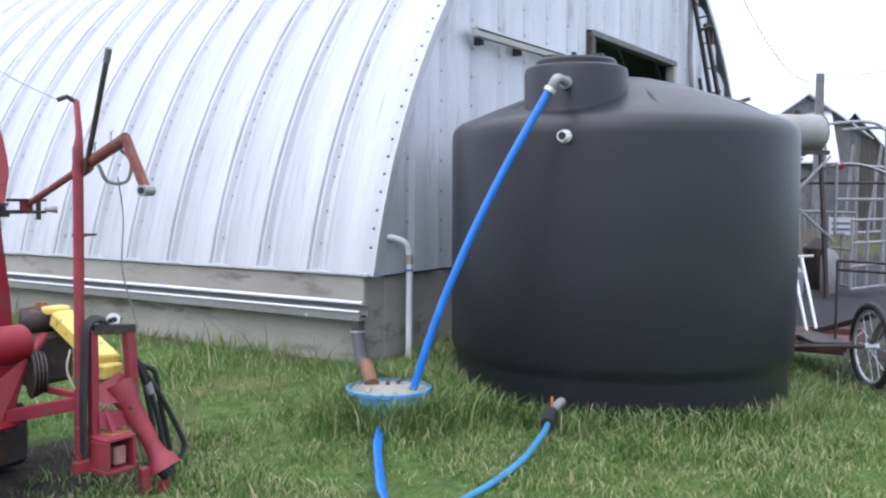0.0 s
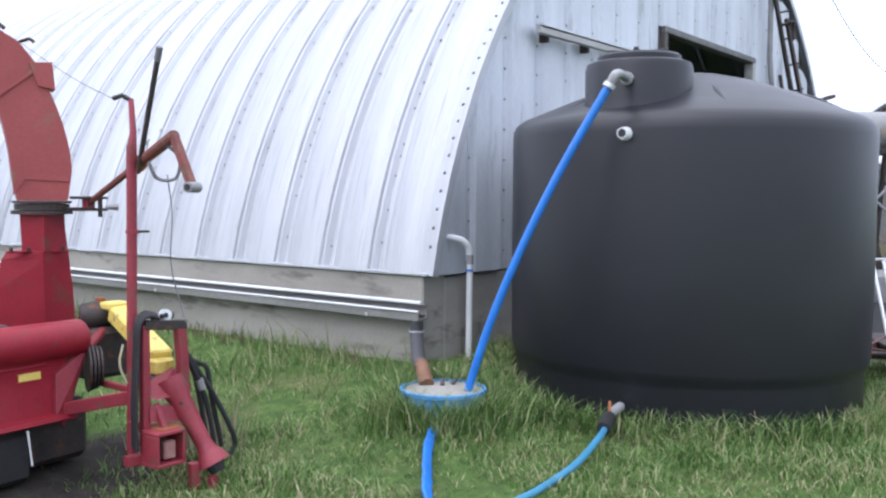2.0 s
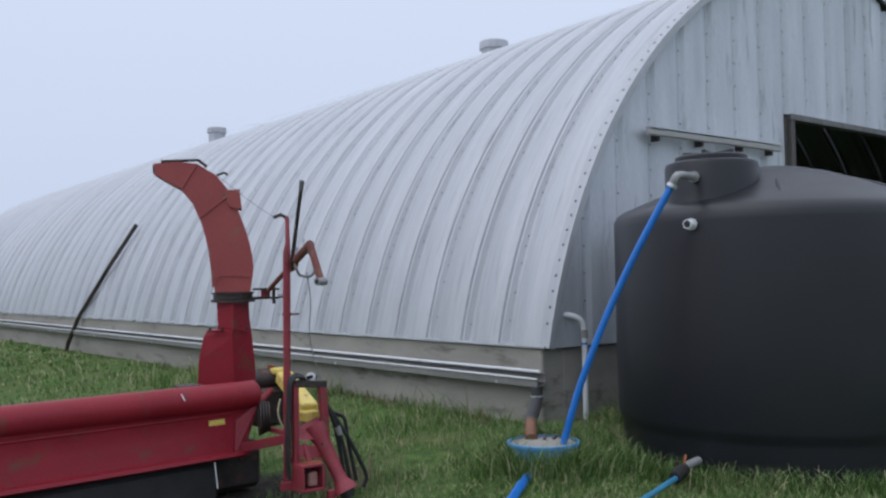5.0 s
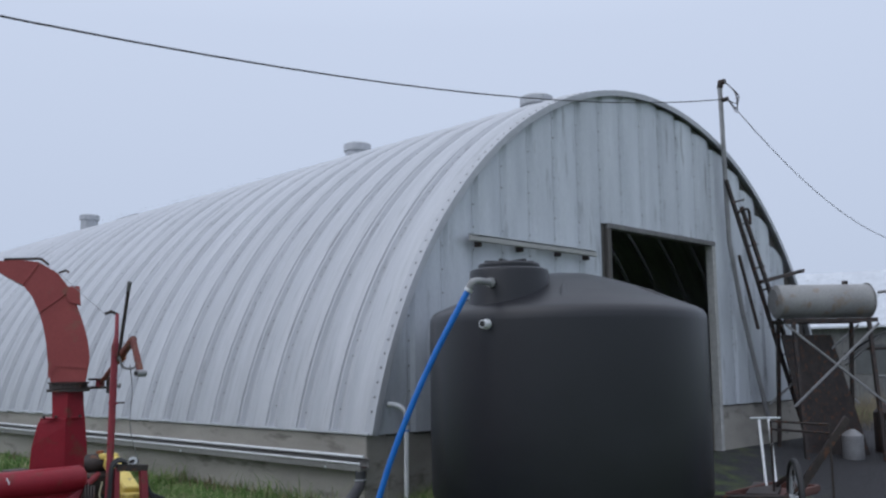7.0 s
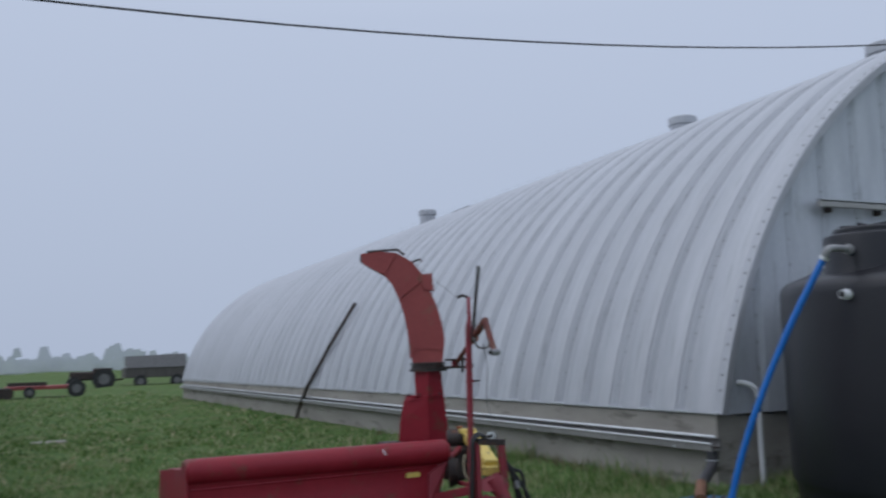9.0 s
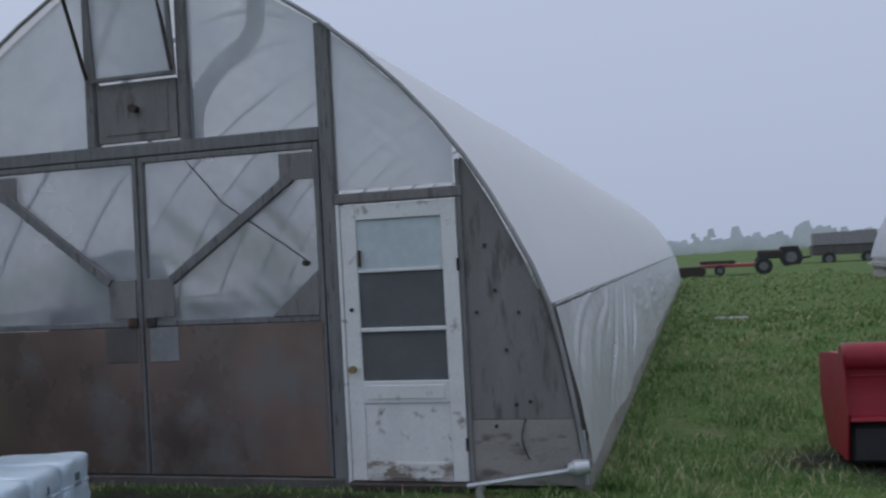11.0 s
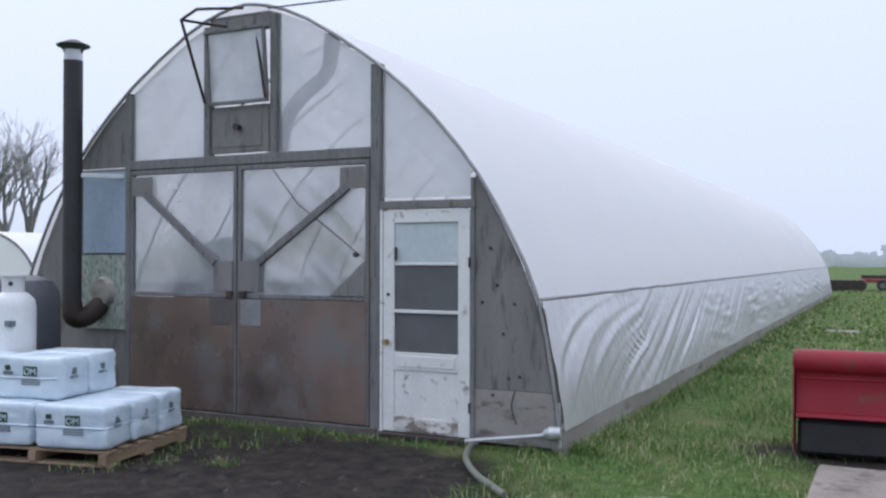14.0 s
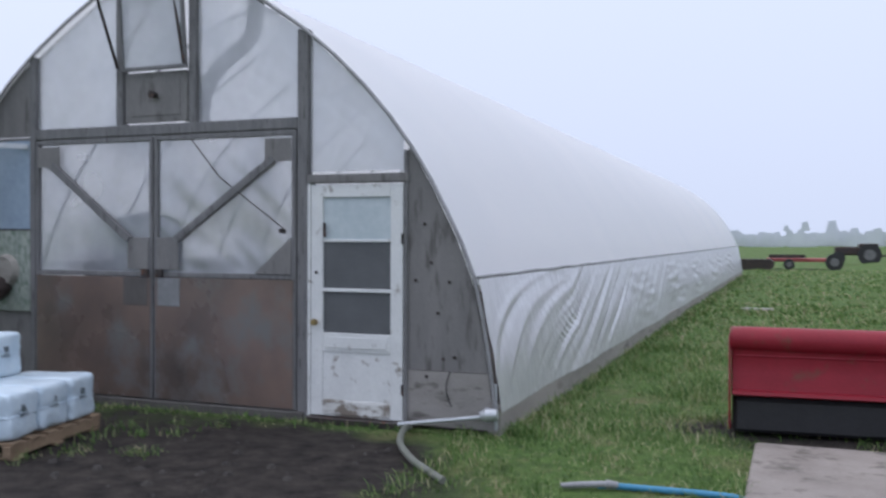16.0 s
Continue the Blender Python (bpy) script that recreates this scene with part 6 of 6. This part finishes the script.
# buildings behind the yard
def gable(name, label, c, w, l, eave, ridge, turn, wall_m, roof_m, boards=0):
    m = Matrix.Translation(c) @ Matrix.Rotation(radians(turn), 4, "Z")
    g = thing(name, label, "building", c)
    bm = plate([m @ Vector(p) for p in ((-w / 2, -l / 2, -0.3), (w / 2, -l / 2, -0.3), (w / 2, -l / 2, eave), (0, -l / 2, ridge - 0.06), (-w / 2, -l / 2, eave))], m.to_3x3() @ Vector((0, l, 0)))
    part("wall_shell", bm, wall_m, g)
    for s in (-1, 1):
        e = Vector((s * (w / 2 + 0.3), 0, eave - 0.3 * (ridge - eave) / (w / 2)))
        pts = [m @ Vector((0, -l / 2 - 0.3, ridge)), m @ Vector((e.x, -l / 2 - 0.3, e.z)), m @ Vector((e.x, l / 2 + 0.3, e.z)), m @ Vector((0, l / 2 + 0.3, ridge))]
        part("roof", plate(pts, (0, 0, 0.06)), roof_m, g)
    if boards:
        for k in range(boards):
            x = -w / 2 + w * (k + 0.5) / boards
            top = eave + (ridge - eave) * (1 - abs(x) / (w / 2)) - 0.08
            bw = w / boards * 0.46
            part("board", new_box((x - bw, -l / 2 - 0.03, 0.0), (x + bw, -l / 2 - 0.002, top), 0, m), wall_m, g)
    return g, m


def build_far_buildings():
    g, m = gable("board_barn", "small dark weathered board barn", Vector((31.0, 0.2, 0)), 3.4, 8.0, 2.25, 4.36, 90 - 180, DARK_BARN, WALL_METAL, 26)
    g, m = gable("metal_shed", "grey shed with pale metal roof", Vector((25.5, 5.6, 0)), 6.0, 9.0, 2.8, 4.6, 15, GREY_WOOD, WALL_METAL)
    gable("metal_shed", "small shed with pale sheet-metal gable roof", Vector((28.1, 2.8, 0)), 3.6, 4.8, 3.7, 4.95, -59.5, GREY_WOOD, WALL_METAL)
    for y in (-2.5, 0.5):
        part("shed_window", new_box((-3.02, y, 1.2), (-2.98, y + 0.9, 2.1), 0.005, m), SCREEN, g)


build_far_buildings()


# neighbour greenhouse, trees and machines in the field
def build_far_left():
    g = thing("hoop_house", "low white film hoop house in the distance", "greenhouse", (-30.2, 11.0, 0))
    rows, bm = [], bmesh.new()
    for j in range(25):
        y = 11.0 + j
        rows.append([bm.verts.new((-30.2 + 2.75 * math.cos(math.pi * k / 24), y, 2.45 * math.sin(math.pi * k / 24) ** 0.8)) for k in range(25)])
    for a, b in zip(rows, rows[1:]):
        for k in range(24):
            bm.faces.new((a[k], a[k + 1], b[k + 1], b[k]))
    bm.faces.new(rows[0])
    part("hoop_cover", bm, FILM_ROOF, g, "", True)
    part("hoop_edge", new_tube([(-30.2 + 2.77 * math.cos(math.pi * k / 24), 10.97, 2.47 * math.sin(math.pi * k / 24) ** 0.8) for k in range(25)], 0.04, 6), GREY_WOOD, g)
    rng = random.Random(4)

    def tree(at, height, seed):
        r = random.Random(seed)
        t = thing("bare_tree", "bare grey leafless tree in the distance", "tree", at, "bare trees")
        trunk, twigs = bmesh.new(), bmesh.new()

        def grow(p, d, length, rad, level):
            q = p + d * length * 0.5 + Vector((r.uniform(-1, 1), r.uniform(-1, 1), 0)) * length * 0.06
            e = p + d * length
            tube(trunk if level < 2 else twigs, [p, q, e], [rad, rad * 0.8, rad * 0.55], 6 if level < 2 else 3, False)
            if level >= 5:
                return
            for k in range(3 if level else 5):
                nd = (d + Vector((r.uniform(-1, 1), r.uniform(-1, 1), r.uniform(-0.15, 0.7))) * (0.75 if level else 0.6)).normalized()
                grow(p.lerp(e, r.uniform(0.55, 1.0)), nd, length * r.uniform(0.55, 0.8), rad * 0.5, level + 1)
        grow(Vector(at), Vector((0, 0, 1)), height * 0.30, height * 0.020, 0)
        part("trunk", trunk, BARK, t)
        tagged(part("crown", twigs, BARK, t, "fine bare twigs"), kind="")
    for i, (x, y, hh) in enumerate(((-62, 31, 16), (-58.5, 36, 15), (-66, 38, 17), (-54.5, 40, 14), (-60, 44, 16), (-63, 27, 15), (-57, 33, 13), (-64.5, 33, 12), (-68, 31, 14), (-60.5, 29, 11), (-70, 36, 13))):
        tree((x, y, 0), hh, 11 + i)


build_far_left()


def build_field_machines():
    def wheel(parent, c, r, w=0.3):
        wh = part("wheel", new_tube([(c[0], c[1] - w / 2, c[2]), (c[0], c[1] + w / 2, c[2])], r, 20), RUBBER, parent, "dark tyre", True)
        part("rim", new_tube([(c[0], c[1] - w / 2 - 0.02, c[2]), (c[0], c[1] + w / 2 + 0.02, c[2])], r * 0.5, 14), GREY_WOOD, wh)
    x, y = 0.75, 55.0
    t = thing("farm_wagon", "grey covered farm wagon parked in the field", "wagon", (x + 2, y, 0))
    part("wagon_box", new_box((x, y, 0.65), (x + 4.3, y + 2.0, 1.3), 0.03), DARK_BARN, t)
    part("wagon_cover", plate([(x + 0.1, y - 0.05, 1.3), (x + 3.9, y - 0.05, 1.3), (x + 3.8, y + 0.3, 2.15), (x + 0.15, y + 0.3, 2.05)], (0, 1.5, 0)), GREY_WOOD, t, "pale grey wagon cover")
    wheel(t, (x + 0.9, y - 0.1, 0.42), 0.42)
    wheel(t, (x + 3.2, y - 0.1, 0.42), 0.42)
    part("drawbar", new_bar((x, y + 1, 0.6), (x - 1.6, y + 1, 0.45), 0.12), DARK_STEEL, t)
    t = thing("old_tractor", "dark old tractor parked beside the wagon", "tractor", (-1.5, 55, 0))
    part("tractor_body", new_box((-2.6, 54.8, 0.6), (-0.6, 55.4, 1.15), 0.08), DARK_STEEL, t)
    wheel(t, (-0.6, 54.6, 0.65), 0.68, 0.35)
    wheel(t, (-2.4, 54.6, 0.42), 0.42)
    part("fender", new_box((-1.2, 54.5, 1.1), (-0.1, 55.6, 1.35), 0.06), DARK_STEEL, t)
    t = thing("flat_trailer", "low red flat trailer in the far grass", "trailer", (-5.2, 44, 0))
    part("trailer_bed", new_box((-6.3, 43.5, 0.42), (-3.2, 45.2, 0.60), 0.02), RED_FADED, t)
    part("trailer_side", new_box((-6.2, 43.45, 0.62), (-4.4, 43.5, 0.80), 0.01), DARK_STEEL, t)
    wheel(t, (-3.0, 43.4, 0.42), 0.44)
    wheel(t, (-5.2, 43.4, 0.28), 0.28)
    t = thing("disc_harrow", "dark rusty implement lying in the grass", "farm machine", (-6.6, 43, 0))
    for k in range(6):
        part("disc", new_tube([(-7.6 + 0.28 * k, 42, 0.30), (-7.58 + 0.28 * k, 43.2, 0.30)], 0.28, 12), DARK_STEEL, t)
    # stones or scraps lying in the grass lane
    s = part("grass_scrap", new_box((-6.0, 13.6, 0.0), (-5.3, 13.85, 0.06), 0.02), CONCRETE)
    tagged(s, "pale scrap lying in the grass lane", "scrap")
    # far hedge line, distance haze painted into its pale colour
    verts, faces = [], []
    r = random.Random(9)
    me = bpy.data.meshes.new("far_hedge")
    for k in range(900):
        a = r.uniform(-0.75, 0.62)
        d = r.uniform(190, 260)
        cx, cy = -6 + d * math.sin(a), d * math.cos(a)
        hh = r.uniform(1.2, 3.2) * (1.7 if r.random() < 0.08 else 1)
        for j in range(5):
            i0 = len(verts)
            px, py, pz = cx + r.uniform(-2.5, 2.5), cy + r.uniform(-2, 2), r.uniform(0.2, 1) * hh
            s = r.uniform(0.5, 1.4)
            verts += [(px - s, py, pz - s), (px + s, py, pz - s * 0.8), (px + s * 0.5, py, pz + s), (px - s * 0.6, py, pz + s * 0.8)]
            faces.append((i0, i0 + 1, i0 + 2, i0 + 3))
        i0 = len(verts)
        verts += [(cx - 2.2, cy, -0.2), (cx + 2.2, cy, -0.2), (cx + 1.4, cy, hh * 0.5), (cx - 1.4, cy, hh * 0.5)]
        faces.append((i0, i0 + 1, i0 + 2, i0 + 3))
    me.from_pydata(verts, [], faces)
    tagged(part_mesh("far_hedge", me, material("haze_paled_grey_green", (0.52, 0.56, 0.57), (0.64, 0.67, 0.69), 0.95, 0, 3, 0.2, 0)), "distant grey-green hedge and trees with haze painted into their colour", "hedge", kind="stuff")


build_field_machines()


# grass
def grass_material():
    m = bpy.data.materials.new("grass_blades")
    m.use_nodes = True
    n, l = m.node_tree.nodes, m.node_tree.links
    b = n["Principled BSDF"]
    g = n.new("ShaderNodeNewGeometry")
    r = n.new("ShaderNodeValToRGB")
    e = r.color_ramp.elements
    e[0].position, e[0].color = 0.0, (0.048, 0.112, 0.026, 1)
    e[1].position, e[1].color = 1.0, (0.46, 0.41, 0.26, 1)
    k = e.new(0.50)
    k.color = (0.125, 0.215, 0.058, 1)
    k = e.new(0.82)
    k.color = (0.24, 0.32, 0.12, 1)
    tc, no = n.new("ShaderNodeTexCoord"), n.new("ShaderNodeTexNoise")
    no.inputs["Scale"].default_value, no.inputs["Detail"].default_value = 1.6, 7
    l.new(tc.outputs["Object"], no.inputs["Vector"])
    shift = n.new("ShaderNodeMath")
    shift.operation = "MULTIPLY_ADD"
    shift.inputs[1].default_value = 0.9
    l.new(no.outputs["Fac"], shift.inputs[0])
    base = n.new("ShaderNodeMath")
    base.operation = "ADD"
    base.inputs[1].default_value = -0.41
    l.new(g.outputs["Random Per Island"], base.inputs[0])
    l.new(base.outputs[0], shift.inputs[2])
    l.new(shift.outputs[0], r.inputs["Fac"])
    l.new(r.outputs["Color"], b.inputs["Base Color"])
    b.inputs["Roughness"].default_value = 0.6
    b.inputs["Specular IOR Level"].default_value = 0.25
    tr, mx = n.new("ShaderNodeBsdfTranslucent"), n.new("ShaderNodeMixShader")
    mx.inputs["Fac"].default_value = 0.3
    l.new(r.outputs["Color"], tr.inputs["Color"])
    l.new(b.outputs[0], mx.inputs[1])
    l.new(tr.outputs[0], mx.inputs[2])
    l.new(mx.outputs[0], n["Material Output"].inputs["Surface"])
    return m


def build_grass():
    rs = np.random.RandomState(5)
    pts, loose = [], []

    def scatter(x0, x1, y0, y1, density, h0, h1):
        k = int((x1 - x0) * (y1 - y0) * density)
        x, y = rs.uniform(x0, x1, k), rs.uniform(y0, y1, k)
        clump = np.array([noise.noise((a * 1.3, b * 1.3, 8)) + 0.5 * noise.noise((a * 4, b * 4, 2)) for a, b in zip(x, y)])
        h = (h0 + (h1 - h0) * rs.rand(k) ** 1.5) * (1 + 1.0 * clump)
        keep = rs.rand(k) < np.clip(0.75 + 0.9 * clump, 0.08, 1)
        pts.append(np.stack([x, y, h], 1)[keep])
    scatter(-4.4, 3.6, -4.2, -0.03, 3600, 0.02, 0.085)
    scatter(-7.0, -0.02, -0.03, 6.0, 900, 0.03, 0.11)
    scatter(-7.0, -0.1, 6.0, 16.0, 200, 0.04, 0.11)
    scatter(-7.0, -0.1, 16.0, 42.0, 30, 0.05, 0.13)
    scatter(-7.4, -4.6, -3.6, -0.03, 1100, 0.02, 0.085)
    scatter(-1.2, -0.03, 0.0, 8.0, 160, 0.12, 0.28)
    a = rs.uniform(0, 2 * np.pi, 7000)
    rr = TANK_R + np.abs(rs.normal(0, 0.16, 7000)) + 0.01
    pts.append(np.stack([TANK[0] + rr * np.cos(a), TANK[1] + rr * np.sin(a), rs.uniform(0.06, 0.22, 7000)], 1))
    a = rs.uniform(0, 2 * np.pi, 2600)
    rr = 0.30 + np.abs(rs.normal(0, 0.12, 2600))
    pts.append(np.stack([-0.985 + rr * np.cos(a), -0.97 + rr * np.sin(a), rs.uniform(0.10, 0.27, 2600)], 1))
    y = GY + 34 * rs.rand(5200) ** 2
    pts.append(np.stack([-7.01 + np.abs(rs.normal(0, 0.14, 5200)), y, rs.uniform(0.03, 0.13, 5200)], 1))
    x = rs.uniform(-11.9, -7.0, 900)
    pts.append(np.stack([x, GY - 0.1 - np.abs(rs.normal(0, 0.10, 900)), rs.uniform(0.02, 0.08, 900)], 1))
    x = rs.uniform(-10.4, -9.9, 160)
    pts.append(np.stack([x, rs.uniform(-3.2, -1.7, 160), rs.uniform(0.03, 0.12, 160)], 1))
    # loose tufts on the mud before the doors
    for _ in range(14):
        cx, cy = rs.uniform(-10.2, -8.9), rs.uniform(-2.6, -1.3)
        k = rs.randint(10, 40)
        loose.append(np.stack([cx + rs.normal(0, 0.07, k), cy + rs.normal(0, 0.06, k), rs.uniform(0.02, 0.085, k)], 1))
    p = np.concatenate(pts)
    ok = np.hypot(p[:, 0] - TANK[0], p[:, 1] - TANK[1]) > TANK_R + 0.005
    ok &= np.hypot(p[:, 0] + 0.985, p[:, 1] + 0.97) > 0.30
    ok &= ~((p[:, 0] > -0.01) & (p[:, 1] > -0.01))
    ok &= ~((p[:, 0] > -5.08) & (p[:, 0] < -3.88) & (p[:, 1] > -3.12) & (p[:, 1] < -0.50))
    ok &= ~((p[:, 0] < -7.05) & (p[:, 1] > GY))
    ok &= ~((p[:, 0] < -7.3) & (p[:, 1] < -1.4) & (rs.rand(len(p)) < 0.85) & (p[:, 0] > -9.8))
    # grass thinned on the darkened ground under the harvester
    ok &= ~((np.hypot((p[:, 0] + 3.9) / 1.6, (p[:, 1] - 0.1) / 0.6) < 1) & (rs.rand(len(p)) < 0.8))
    ok &= ~((p[:, 0] > 2.6) & (p[:, 1] < -3.2) & (rs.rand(len(p)) < 0.8))
    ok &= ~((p[:, 0] > 0.6) & (p[:, 1] < -3.4) & (rs.rand(len(p)) < 0.45))
    p = np.concatenate([p[ok]] + loose)
    k = len(p)
    z = np.array([ground_z(a, b) for a, b in p[:, :2]]) - 0.01
    h = p[:, 2]
    far = np.clip((p[:, 1] - 4) / 14, 0, 1)
    w = rs.uniform(0.0025, 0.0058, k) * (1 + 4 * far)
    az, lean = rs.uniform(0, 2 * np.pi, k), rs.uniform(0.2, 1.35, k) * h
    side = np.stack([np.cos(az), np.sin(az), np.zeros(k)], 1)
    az2 = az + np.pi / 2 + rs.normal(0, 0.5, k)
    bend = np.stack([np.cos(az2), np.sin(az2), np.zeros(k)], 1)
    base = np.stack([p[:, 0], p[:, 1], z], 1)
    mid = base + bend * (lean * 0.3)[:, None]
    mid[:, 2] += h * 0.6
    tip = base + bend * lean[:, None]
    tip[:, 2] += h
    v = np.stack([base - side * w[:, None], base + side * w[:, None], mid + side * (w * 0.8)[:, None], mid - side * (w * 0.8)[:, None], tip], 1).reshape(-1, 3)
    me = bpy.data.meshes.new("grass")
    i = np.arange(k)[:, None] * 5
    quads = (i + np.array([0, 1, 2, 3])).tolist()
    tris = (i + np.array([3, 2, 4])).tolist()
    me.from_pydata(v.tolist(), [], quads + tris)
    tagged(part_mesh("grass", me, grass_material()), "uneven green grass with straw-coloured dead blades", "grass", kind="stuff")


build_grass()


def build_clods():
    """Loose clods, straw and pale chips trodden into the mud."""
    rs = np.random.RandomState(31)
    verts, faces = [], []
    for _ in range(380):
        x, y = rs.uniform(-12.0, -7.3), rs.uniform(-4.6, -1.05)
        if noise.noise((x * 1.1, y * 1.1, 3)) < rs.uniform(-0.5, 0.45):
            continue
        r = 0.010 + 0.026 * rs.rand() ** 3
        z, i0 = ground_z(x, y), len(verts)
        n = 6
        for q in range(n):
            a = 2 * math.pi * q / n + rs.uniform(-0.3, 0.3)
            verts.append((x + r * 1.5 * math.cos(a), y + r * 1.5 * math.sin(a), z - 0.005))
        for q in range(n):
            a = 2 * math.pi * q / n + rs.uniform(-0.3, 0.3)
            verts.append((x + r * 0.8 * math.cos(a), y + r * 0.8 * math.sin(a), z + r * rs.uniform(0.35, 0.8)))
        verts.append((x, y, z + r * 0.9))
        for q in range(n):
            faces.append((i0 + q, i0 + (q + 1) % n, i0 + n + (q + 1) % n, i0 + n + q))
            faces.append((i0 + n + q, i0 + n + (q + 1) % n, i0 + 2 * n))
    me = bpy.data.meshes.new("mud_clods")
    me.from_pydata(verts, [], faces)
    tagged(part_mesh("mud_clods", me, material("trodden_mud_clods", (0.014, 0.012, 0.011), (0.055, 0.048, 0.041), 0.85, 0, 30, 2.5, 0.3)), "dark trodden mud clods before the greenhouse doors", "mud", kind="stuff")


build_clods()


# dead weeds along the far yard and a few stems by the barn wall
def build_weeds():
    rs = np.random.RandomState(12)
    verts, faces = [], []
    k = 2600
    x = np.concatenate([rs.uniform(13.5, 27, k), rs.uniform(-0.35, -0.05, 260)])
    y = np.concatenate([rs.uniform(-1.6, 2.0, k), rs.uniform(0.4, 9.0, 260)])
    h = np.concatenate([rs.uniform(0.25, 0.75, k), rs.uniform(0.04, 0.16, 260)])
    x = np.concatenate([x, rs.normal(-2.45, 0.14, 130)])
    y = np.concatenate([y, rs.normal(-0.10, 0.16, 130)])
    h = np.concatenate([h, rs.uniform(0.12, 0.42, 130)])
    for a, b, c in zip(x, y, h):
        i0 = len(verts)
        t = rs.uniform(0, 6.28)
        dx, dy, w = 0.35 * c * math.cos(t), 0.35 * c * math.sin(t), 0.012 if a > 1 else 0.006
        z = ground_z(a, b)
        verts += [(a - w, b, z), (a + w, b, z), (a + dx * 0.4 + w, b + dy * 0.4, z + c * 0.6), (a + dx * 0.4 - w, b + dy * 0.4, z + c * 0.6), (a + dx, b + dy, z + c)]
        faces += [(i0, i0 + 1, i0 + 2, i0 + 3), (i0 + 3, i0 + 2, i0 + 4)]
    me = bpy.data.meshes.new("dead_weeds")
    me.from_pydata(verts, [], faces)
    tagged(part_mesh("dead_weeds", me, material("dead_weed_stems", (0.13, 0.10, 0.06), (0.30, 0.25, 0.16), 0.9, 0, 12, 1, 0)), "brown dead weeds at the yard edge and barn foot", "weeds", kind="stuff")


build_weeds()
